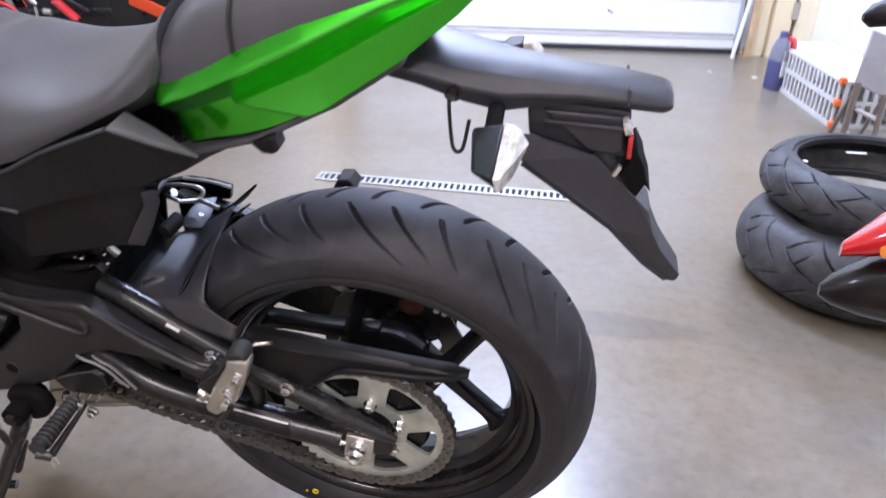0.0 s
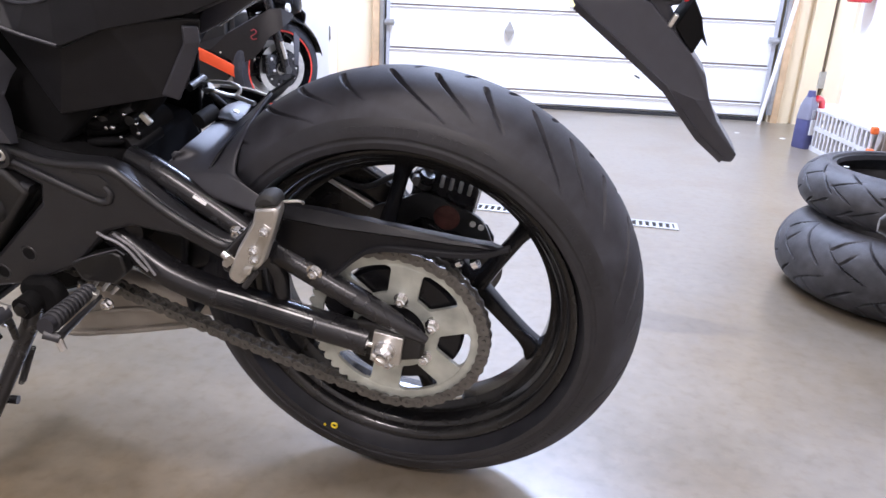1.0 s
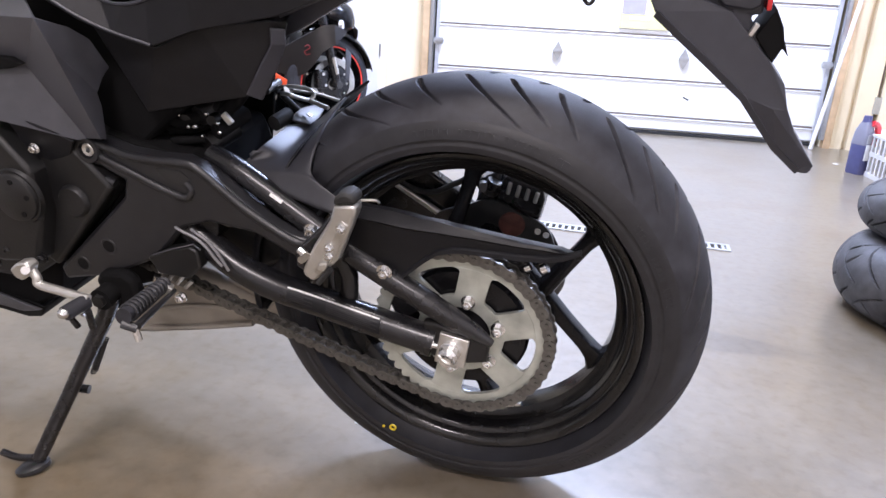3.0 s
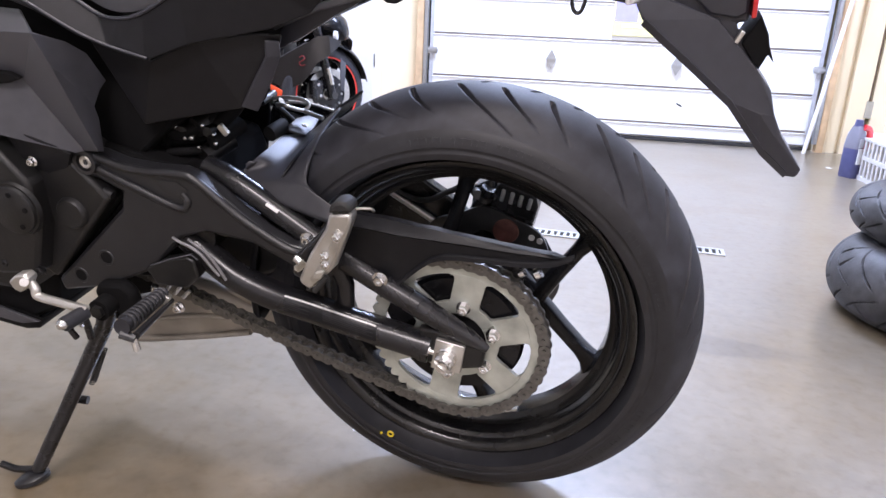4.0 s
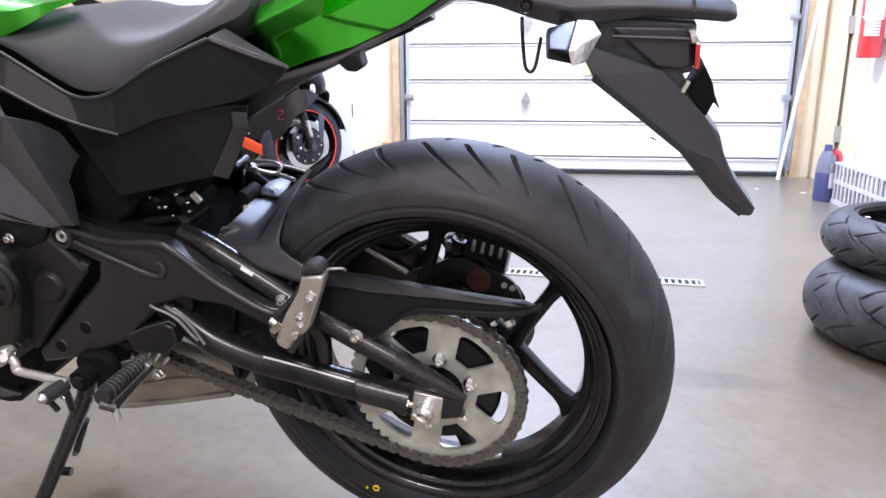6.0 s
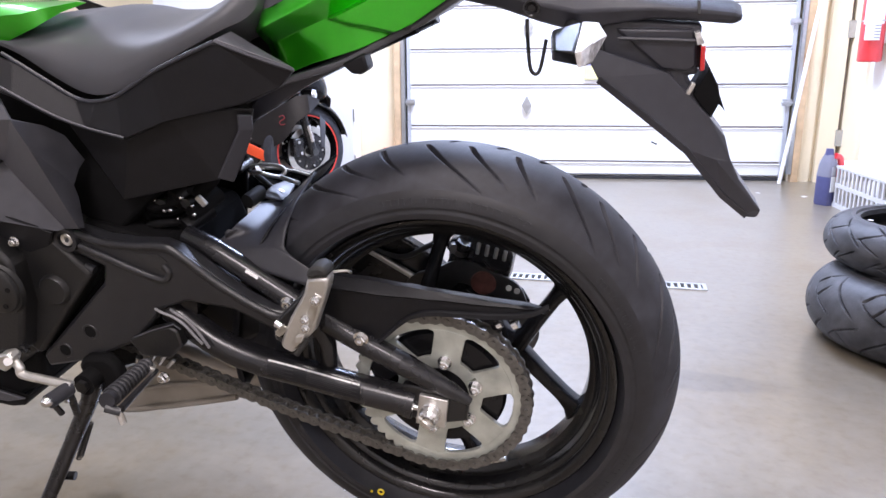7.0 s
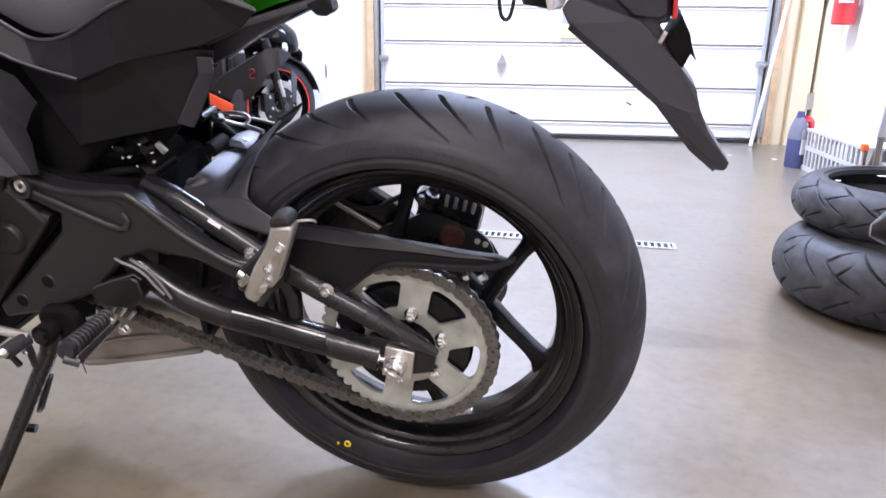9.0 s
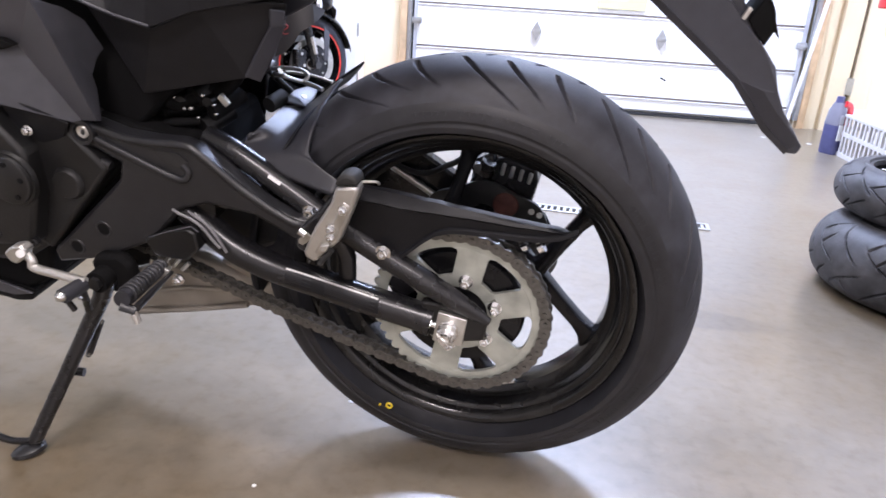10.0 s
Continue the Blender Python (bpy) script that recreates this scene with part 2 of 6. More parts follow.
def lathe(profile, n=72, closed=False, axis="Y", bm=None, middle=(0, 0, 0)):
    """(radius, along) pairs turned about the axis."""
    bm = bm or bmesh.new()
    rings = []
    for i in range(n):
        a = 2 * math.pi * i / n
        ring = []
        for r, h in profile:
            c, s = r * math.cos(a), r * math.sin(a)
            p = (c, h, s) if axis == "Y" else (c, s, h) if axis == "Z" else (h, c, s)
            ring.append(bm.verts.new((p[0] + middle[0], p[1] + middle[1], p[2] + middle[2])))
        rings.append(ring)
    k = len(profile)
    for i in range(n):
        a, b = rings[i], rings[(i + 1) % n]
        for j in range(k if closed else k - 1):
            bm.faces.new((a[j], a[(j + 1) % k], b[(j + 1) % k], b[j]))
    if not closed:
        for j in (0, k - 1):
            if profile[j][0] > 1e-6:
                bm.faces.new([ring[j] for ring in rings])
    bmesh.ops.remove_doubles(bm, verts=bm.verts, dist=1e-6)
    return bm


def rod(a, b, r, n=16, r2=None, bm=None):
    return tube([a, b], [r, r if r2 is None else r2], n, bm)


def tube(points, radius, n=16, bm=None, flat=1.0):
    """A round bar swept along points; radius one number or one a point."""
    bm = bm or bmesh.new()
    pts = [Vector(p) for p in points]
    radii = radius if isinstance(radius, (list, tuple)) else [radius] * len(pts)
    side = None
    rings = []
    for i, p in enumerate(pts):
        way = (pts[min(i + 1, len(pts) - 1)] - pts[max(i - 1, 0)]).normalized()
        if side is None:
            side = way.orthogonal().normalized()
        side = (side - way * side.dot(way)).normalized()
        up = way.cross(side)
        rings.append([bm.verts.new(p + radii[i] * (math.cos(2 * math.pi * j / n) * side + flat * math.sin(2 * math.pi * j / n) * up)) for j in range(n)])
    for a, b in zip(rings, rings[1:]):
        for j in range(n):
            bm.faces.new((a[j], a[(j + 1) % n], b[(j + 1) % n], b[j]))
    bm.faces.new(rings[0][::-1])
    bm.faces.new(rings[-1])
    return bm


def bend(points, steps=8):
    """A smooth curve through points."""
    pts = [Vector(p) for p in points]
    pts = [2 * pts[0] - pts[1]] + pts + [2 * pts[-1] - pts[-2]]
    out = []
    for i in range(1, len(pts) - 2):
        a, b, c, d = pts[i - 1:i + 3]
        for s in range(steps):
            t = s / steps
            out.append(0.5 * (2 * b + (c - a) * t + (2 * a - 5 * b + 4 * c - d) * t * t + (3 * b - a - 3 * c + d) * t ** 3))
    return out + [pts[-2]]


def loft(rings, caps=True):
    """Skin over rings of equally many points."""
    bm = bmesh.new()
    rows = [[bm.verts.new(p) for p in ring] for ring in rings]
    n = len(rows[0])
    for a, b in zip(rows, rows[1:]):
        for j in range(n):
            bm.faces.new((a[j], a[(j + 1) % n], b[(j + 1) % n], b[j]))
    if caps:
        bm.faces.new(rows[0][::-1])
        bm.faces.new(rows[-1])
    return bm


def hex_bolt(parent, x, y, z, r=0.008, deep=0.007, material=None, name="bolt", washer=True):
    """A flanged bolt head that faces the near side."""
    bm = bmesh.new()
    if washer:
        lathe([(0.0, 0.0), (r * 1.35, 0.0), (r * 1.35, -0.002), (0.0, -0.002)], 20, bm=bm)
    lathe([(0.0, -0.002), (r, -0.002), (r, -deep), (r * 0.8, -deep - 0.0015), (r * 0.45, -deep - 0.0015), (r * 0.4, -deep + 0.002), (0.0, -deep + 0.002)], 6, bm=bm)
    return part(name, bm, material or CHROME, parent, smooth=False, place=pose(x, y, z))


def tyre(name, material, parent, ring, crown, half, bead, groove, n=560, m=56, label="", place=None, wall=None):
    """A tyre about the Y axis: crown rounded about a ring, with grooves cut in by groove(angle, across) in metres."""
    bm = bmesh.new()
    rows = []
    for i in range(n):
        a = 2 * math.pi * i / n
        row = []
        for j in range(m + 1):
            s = -96 + 192 * j / m
            c = radians(s)
            cut = groove(a, s)
            r = ring + (crown - cut) * math.cos(c)
            y = (half - cut) * math.sin(c)
            # lettering step and bead line on the sidewall
            if abs(s) > 80:
                y -= math.copysign(0.0012, s) * (1 if 84 < abs(s) < 88 else 0)
            row.append(bm.verts.new((r * math.cos(a), y, r * math.sin(a))))
        for y, r in ((bead + 0.004, ring - 0.012), (bead - 0.004, ring - 0.018), (bead - 0.008, ring - 0.014), (bead + 0.004, ring + crown * 0.55), (0, ring + crown * 0.88), (-bead - 0.004, ring + crown * 0.55), (-bead + 0.008, ring - 0.014), (-bead + 0.004, ring - 0.018), (-bead - 0.004, ring - 0.012)):
            row.append(bm.verts.new((r * math.cos(a), y, r * math.sin(a))))
        rows.append(row)
    k = len(rows[0])
    for i in range(n):
        a, b = rows[i], rows[(i + 1) % n]
        for j in range(k):
            f = bm.faces.new((a[j], a[(j + 1) % k], b[(j + 1) % k], b[j]))
            if wall and not 0.16 * m < j < 0.84 * m:
                f.material_index = 1
    ob = part(name, bm, material, parent, label, place=place)
    if wall:
        ob.data.materials.append(wall)
    return ob


def groove_set(count, strokes, depth, width, near_only=False):
    """Groove depth at an angle and an across position; a stroke: start across, end across (degrees), lead and sweep (share of a repeat), bow."""
    def cut(a, s):
        best = 0.0
        for start, end, lead, sweep, bow in strokes:
            for sign in (1, -1):
                u = (s * sign - start) / (end - start)
                if 0 <= u <= 1:
                    at = lead + sweep * u + bow * math.sin(math.pi * u) + (0.5 if sign < 0 else 0)
                    gap = (a / (2 * math.pi) * count - at + 0.5) % 1 - 0.5
                    off = abs(gap) / count * 2 * math.pi * 0.3
                    thin = max(0.0030, width * min(1.0, 0.5 + 5 * u, 1.2 - 0.7 * u))
                    if off < thin:
                        best = max(best, depth * min(1.0, 0.3 + 8 * u) * min(1.0, 1.5 - 1.4 * u) * (0.5 + 0.5 * math.cos(math.pi * off / thin)) ** 0.6)
        return best
    return cut


# ---- the garage ----
U0, U1, V0 = -4.2, 2.76, -8.2     # inner faces: left wall, right wall, rear wall
DRAIN = (-0.62, 0.527, 1.432, 1.506)


def floor_slab():
    x0, x1, y0, y1 = DRAIN
    bm = bmesh.new()
    far = 9.0
    for a, b, c, d in ((-far, far, -far, y0), (-far, far, y1, far), (-far, x0, y0, y1), (x1, far, y0, y1)):
        bm.faces.new([bm.verts.new(p) for p in ((a, c, 0), (b, c, 0), (b, d, 0), (a, d, 0))])
    for (a, c), (b, d) in (((x0, y0), (x1, y0)), ((x1, y0), (x1, y1)), ((x1, y1), (x0, y1)), ((x0, y1), (x0, y0))):
        bm.faces.new([bm.verts.new(p) for p in ((a, c, 0), (b, d, 0), (b, d, -0.09), (a, c, -0.09))])
    bm.faces.new([bm.verts.new(p) for p in ((x0, y0, -0.09), (x1, y0, -0.09), (x1, y1, -0.09), (x0, y1, -0.09))])
    bmesh.ops.remove_doubles(bm, verts=bm.verts, dist=1e-5)
    return solo("floor", bm, CONCRETE, Matrix(), "grey-brown sealed concrete floor with stains", "floor", kind="structure", smooth=False)


floor_slab()


def wall(name, bm, material, label):
    return solo(name, bm, material, ROOM, label, "wall", kind="structure", smooth=False)


front = a_box(U0, -0.035, 0, 0.15, 0, CEIL)
box(front, DOOR_W + 0.035, U1, 0, 0.15, 0, CEIL)
box(front, -0.035, DOOR_W + 0.035, 0, 0.15, DOOR_H, CEIL)
wall("wall_front", front, WALL_PAINT, "cream painted wall round the overhead door")
wall("wall_right", a_box(U1, U1 + 0.15, V0, 0.15, 0, CEIL), WALL_WHITE, "white painted side wall")
wall("wall_left", a_box(U0 - 0.15, U0, V0, 0.15, 0, CEIL), WALL_WHITE, "white painted side wall")
wall("wall_rear", a_box(U0 - 0.15, U1 + 0.15, V0 - 0.15, V0, 0, CEIL), WALL_WHITE, "white painted rear wall")
solo("ceiling", a_box(U0 - 0.15, U1 + 0.15, V0 - 0.15, 0.15, CEIL, CEIL + 0.1), CEILING_PAINT, ROOM, "plain white painted ceiling", "ceiling", kind="structure", smooth=False)


def lamp_body(u, v):
    ob = thing("ceiling_light", ROOM @ pose(u, v, CEIL), "white ceiling light fixture on the ceiling", "ceiling light", "ceiling lights")
    part("housing", prism([(-0.16, 0), (0.16, 0), (0.13, -0.06), (-0.13, -0.06)], -0.64, 0.64), CABINET_WHITE, ob, smooth=False, place=pose(0, 0, 0, 0, 0, 90))


for u, v, power, tint in LAMPS:
    lamp_body(u, v)


def overhead_door():
    """A ribbed sectional door with hinges, rollers, tracks and a seal."""
    door = thing("door_1", ROOM, "closed white ribbed sectional overhead garage door", "garage door", kind="structure")
    # heights of the joints and ribs, from the floor up
    lines = [0.02, 0.107, 0.334, 0.60, 0.827, 1.093, 1.32, 1.586, 1.813, 2.08]
    top = DOOR_H - 0.01
    for z0, z1 in zip(lines, lines[1:] + [top]):
        if z1 - z0 < 0.02:
            continue
        # each strip has a small rolled lip at its top and a recessed joint below
        strip = [(0.042, z0 + 0.012), (0.014, z0 + 0.013), (0.014, (z0 + z1) / 2), (0.012, z1 - 0.010), (0.004, z1 - 0.004), (0.006, z1 - 0.001), (0.045, z1 - 0.001), (0.045, z0 - 0.003)]
        bm = bmesh.new()
        ends = [[bm.verts.new((u, v, z)) for v, z in strip] for u in (0.0, DOOR_W)]
        for i in range(len(strip)):
            j = (i + 1) % len(strip)
            bm.faces.new((ends[0][i], ends[1][i], ends[1][j], ends[0][j]))
        bm.faces.new(ends[0])
        bm.faces.new(ends[1][::-1])
        part("panel", bm, DOOR_PAINT, door, smooth=False)
        # grey-brown strip set in each joint to paint its shade
        if z0 > 0.05:
            part("joint_shade", a_box(0.024, DOOR_W - 0.024, 0.017, 0.040, z0 + 0.0005, z0 + 0.0105), BROWN_STEEL, door, "grey-brown strip that paints the shade in the joint", smooth=False)
    part("end_stile", a_box(0.0, 0.022, -0.004, 0.003, 0.03, top), STILE_STEEL, door, "pale grey steel end stile", smooth=False)
    part("end_stile", a_box(DOOR_W - 0.022, DOOR_W, -0.004, 0.003, 0.03, top), STILE_STEEL, door, "pale grey steel end stile", smooth=False)
    part("bottom_seal", a_box(0.0, DOOR_W, -0.004, 0.05, 0.002, 0.016), RUBBER_SEAL, door, "dark rubber strip", smooth=False)
    for u in (-0.022, DOOR_W + 0.022):
        rail = a_box(u - 0.012, u + 0.012, -0.055, -0.05, 0.05, 2.1)
        box(rail, u - 0.012, u - 0.009, -0.055, -0.02, 0.05, 2.1)
        box(rail, u + 0.009, u + 0.012, -0.055, -0.02, 0.05, 2.1)
        part("track", rail, GALV, door, "galvanised roller track", smooth=False)
    for z in (0.495, 0.98, 1.47):
        for u, s in ((0.02, -1), (DOOR_W - 0.02, 1)):
            h = a_box(u - 0.03, u + 0.03, -0.012, -0.004, z - 0.02, z + 0.02)
            box(h, u - 0.035, u + 0.035, -0.03, -0.012, z - 0.007, z + 0.007)
            part("hinge", h, GALV, door, "grey steel roller hinge", smooth=False)
    for u in (0.79, 1.57):
        for z in (0.478, 0.97):
            # diamond-shaped centre hinge plate
            d = prism([(-0.032, 0), (0, -0.062), (0.032, 0), (0, 0.062)], -0.012, 0.016)
            box(d, -0.03, 0.03, -0.018, -0.012, -0.006, 0.006)
            part("hinge_plate", d, GALV, door, "diamond-shaped steel hinge plate", smooth=False, place=pose(u, 0, z))
    part("scuff", a_box(-0.02, 0.02, 0.0125, 0.0135, -0.004, 0.004), SATIN_BLACK, door, "short black scuff", smooth=False, place=pose(1.62, 0, 0.235, 0, 25, 0))
    return door


overhead_door()

# timber jamb and cream posts beside the door
solo("trim", a_box(-0.080, -0.036, -0.05, -0.001, 0.0, 2.25), TIMBER, ROOM, "raw orange-brown timber door jamb", "trim", kind="structure", smooth=False)
solo("trim", a_box(DOOR_W + 0.036, DOOR_W + 0.078, -0.05, -0.001, 0.0, 2.25), TIMBER, ROOM, "raw orange-brown timber door jamb", "trim", kind="structure", smooth=False)
solo("trim", a_box(DOOR_W + 0.080, DOOR_W + 0.150, -0.03, -0.001, 0.0, CEIL - 0.01), WALL_PAINT, ROOM, "cream painted post beside the jamb", "trim", kind="structure", smooth=False)
solo("trim", a_box(DOOR_W + 0.175, DOOR_W + 0.285, -0.045, -0.001, 0.0, CEIL - 0.01), WALL_PAINT, ROOM, "cream painted wooden post", "trim", kind="structure", smooth=False)
# solid dark strip that paints the shade of the gap beside the post
solo("trim", a_box(DOOR_W + 0.287, DOOR_W + 0.305, -0.020, -0.001, 0.0, CEIL - 0.01), BROWN_STEEL, ROOM, "dark brown strip painted as a gap's shade in the corner", "trim", kind="structure", smooth=False)
solo("trim", a_box(U1 - 0.02, U1 - 0.001, -0.28, -0.03, 0.0, CEIL - 0.01), WALL_PAINT, ROOM, "cream painted casing on the side wall", "trim", kind="structure", smooth=False)
for z in (0.28, 0.93):
    solo("hinge", a_box(DOOR_W + 0.275, DOOR_W + 0.318, -0.062, -0.047, z - 0.05, z + 0.05), GALV, ROOM, "grey steel butt hinge on a cream post", "hinge", "post hinges", kind="structure", smooth=False)
# a pale pole leaning in the door's corner
solo("pole", rod((DOOR_W - 0.06, -0.14, 0.002), (DOOR_W + 0.17, -0.066, 1.75), 0.012, 14), CABINET_WHITE, ROOM, "thin white pole leaning in the corner by the door", "pole")


def door_notice():
    ob = thing("notice", ROOM @ pose(1.30, 0.003, 0.74), "yellow and purple paper notice stuck on the garage door", "notice")
    part("sheet", a_box(-0.15, 0.15, -0.003, 0.0, -0.10, 0.12), YELLOW_PAPER, ob, smooth=False)
    part("print", a_box(-0.14, 0.0, -0.005, -0.0035, -0.015, 0.11), PURPLE_PRINT, ob, "purple printed block", smooth=False)
    part("print", a_box(-0.09, 0.03, -0.005, -0.0035, -0.05, -0.03), WHITE_LABEL, ob, "white printed bar", smooth=False)


door_notice()


def drain_grate():
    x0, x1, y0, y1 = DRAIN
    ob = thing("drain_grate", pose(0, 0, 0), "galvanised slotted drain grate set in the concrete floor", "drain grate")
    rim = a_box(x0, x1, y0, y0 + 0.014, -0.02, 0.004)
    box(rim, x0, x1, y1 - 0.014, y1, -0.02, 0.004)
    box(rim, x0, x0 + 0.012, y0 + 0.014, y1 - 0.014, -0.02, 0.004)
    box(rim, x1 - 0.012, x1, y0 + 0.014, y1 - 0.014, -0.02, 0.004)
    part("grate_rim", rim, GALV, ob, smooth=False)
    mesh = None
    count = 52
    for i in range(count):
        x = x0 + 0.022 + (x1 - x0 - 0.044) * i / (count - 1)
        if mesh is None:
            bar = part("slat", a_box(-0.005, 0.005, y0 + 0.014, y1 - 0.014, -0.016, 0.003), GALV, ob, smooth=False)
            mesh = bar.data
        else:
            bar = new("slat", mesh)
            bar.parent = ob
        bar.matrix_basis = pose(x, 0, 0)


drain_grate()


chips = bmesh.new()
for x, y, r in ((-0.212, 0.092, 0.004), (-0.265, -0.163, 0.003), (-0.30, 0.24, 0.002), (0.33, -0.05, 0.0025), (1.03, 3.50, 0.012), (1.26, 3.42, 0.014)):
    lathe([(0.0, 0.003), (r, 0.0015), (r * 1.3, 0.0004), (0.0, 0.0004)], 6, axis="Z", bm=chips, middle=(x, y, 0))
solo("paint_chips", chips, WHITE_LABEL, Matrix(), "small white paint chips lying on the concrete floor", "debris", kind="stuff")


# ---- the green motorcycle ----
LEAN, AXLE = 10.8, 0.3079
bike = thing("motorcycle", pose(0, 0, AXLE, LEAN), "green and black naked motorcycle leaning on its side stand", "motorcycle")


def wheel():
    hub = part("rear_wheel", lathe([(0.03, -0.075), (0.05, -0.072), (0.066, -0.062), (0.068, -0.03), (0.045, -0.02), (0.042, 0.05), (0.055, 0.06), (0.055, 0.075), (0.03, 0.078)], 48), GLOSS_BLACK, bike, "gloss black cast wheel")
    inside = [(0.2240, 0.0585), (0.2180, 0.0545), (0.2150, 0.0500), (0.2140, 0.0455), (0.2085, 0.0430), (0.2065, 0.0400), (0.2055, 0.0280), (0.2040, 0.0250), (0.1955, 0.0190), (0.1915, 0.0165), (0.1905, 0.0060)]
    outside = [(0.2262, 0.0545), (0.2205, 0.0515), (0.2175, 0.0440), (0.2120, 0.0390), (0.2095, 0.0250), (0.1985, 0.0170), (0.1955, 0.0060)]
    barrel = lathe([(0.2285, -0.0585)] + [(r, -y) for r, y in inside] + inside[::-1] + [(0.2285, 0.0585)] + outside + [(r, -y) for r, y in outside[::-1]], 144, closed=True)
    part("rim", barrel, RIM_PAINT, hub, "gloss black rim with a thin lip", place=pose(0, 0, 0.003))
    part("rim_lip", lathe([(0.2276, -0.0592), (0.2284, -0.0600), (0.2294, -0.0594), (0.2296, -0.0560), (0.2276, -0.0560)], 144, closed=True), GLOSS_BLACK, hub, "thin glossy rim edge", place=pose(0, 0, 0.003))
    weight = bmesh.new()
    for k in range(4):
        lo, hi = radians(-79 + 3.1 * k), radians(-79 + 3.1 * k + 2.8)
        ends = [[weight.verts.new((r * math.cos(a), y, r * math.sin(a))) for r, y in ((0.1910, -0.016), (0.1870, -0.0155), (0.1870, -0.0045), (0.1910, -0.004))] for a in (lo, hi)]
        for j in range(4):
            weight.faces.new((ends[0][j], ends[0][(j + 1) % 4], ends[1][(j + 1) % 4], ends[1][j]))
        weight.faces.new(ends[0])
        weight.faces.new(ends[1][::-1])
    part("wheel_weight", weight, STEEL, hub, "silver stick-on balance weights", smooth=False, bevel=0.0006, place=pose(0, 0, 0.003))
    # three pairs of spokes, each pair splayed from one root; all lie off the wheel's centre by the same distance
    part("hub_flange", lathe([(0.040, 0.010), (0.070, 0.010), (0.076, 0.014), (0.078, 0.024), (0.074, 0.036), (0.040, 0.040)], 60, closed=True), GLOSS_BLACK, hub, "black hub flange")
    for k in range(3):
        for sign in (1, -1):
            bm = bmesh.new()
            turn = radians(5.0 + 120 * k + sign * 52.0)
            way = Vector((math.cos(turn), 0, math.sin(turn)))
            side = Vector((-math.sin(turn), 0, math.cos(turn)))
            rings = []
            for along, wide, face in ((0.010, 0.0155, 0.006), (0.060, 0.0120, 0.004), (0.110, 0.0098, 0.003), (0.150, 0.0098, 0.003), (0.168, 0.0125, 0.001), (0.182, 0.0200, -0.004)):
                p = way * along - side * sign * 0.066
                rings.append([p + side * wide * q + Vector((0, face + d, 0)) for q, d in ((-1.0, 0.006), (-0.8, 0.0012), (-0.45, 0.0), (0.45, 0.0), (0.8, 0.0012), (1.0, 0.006), (0.80, 0.026), (-0.80, 0.026))])
            rows = [[bm.verts.new(q) for q in ring] for ring in rings]
            for r0, r1 in zip(rows, rows[1:]):
                for j in range(8):
                    bm.faces.new((r0[j], r0[(j + 1) % 8], r1[(j + 1) % 8], r1[j]))
            bm.faces.new(rows[0])
            bm.faces.new(rows[-1][::-1])
            part("spoke", bm, GLOSS_BLACK, hub, place=pose(0.003, 0, 0.003))
    strokes = [(3, 62, 0.366, -0.49, 0.07), (3, 50, 0.05, -0.36, 0.06), (3, 48, 0.709, -0.23, 0.04)]
    tyre("tyre", RUBBER, hub, 0.2445, 0.0645, 0.080, 0.056, groove_set(11, strokes, 0.0085, 0.0040), n=1300, m=132, label="black road tyre with curved grooves", place=pose(0, 0, 0.003), wall=SIDEWALL)
    # embossed maker's marks and size code, as plain raised bars
    mesh = None
    for first, last, gap, wide in ((104, 62, 2.0, 0.0034), (40, 14, 1.6, 0.0026), (-20, -58, 2.0, 0.0034), (-96, -118, 1.6, 0.0026), (168, 140, 1.8, 0.003)):
        count = int((first - last) / gap)
        for k in range(count):
            if k % 6 == 5:
                continue
            a = radians(first - gap * k)
            if mesh is None:
                bar = part("embossed_mark", a_box(-0.003, 0.003, -0.0004, 0.001, -0.005, 0.005), SIDEWALL, hub)
                mesh = bar.data
            else:
                bar = new("embossed_mark", mesh)
                bar.parent = hub
            bar.matrix_basis = Matrix.Translation((0.2605 * math.cos(a), -0.0775, 0.003 + 0.2605 * math.sin(a))) @ Matrix.Rotation(math.pi / 2 - a, 4, "Y") @ Matrix.Rotation(radians(-14), 4, "X") @ Matrix.Diagonal((wide / 0.0034 * (0.7 + 0.3 * (k % 3)), 1, 0.75, 1))
    # paint dot and wear mark on the sidewall
    part("paint_mark", lathe([(0.0032, -0.001), (0.0054, -0.001), (0.0054, 0.001), (0.0032, 0.001)], 24, closed=True), YELLOW, hub, "yellow ring painted on the sidewall", place=pose(-0.1035, -0.0805, -0.2025, 0, 0, 0))
    part("paint_mark", lathe([(0.0, -0.001), (0.002, -0.001), (0.002, 0.001), (0.0, 0.001)], 12), YELLOW, hub, place=pose(-0.118, -0.0805, -0.2035))
    return hub


hub = wheel()


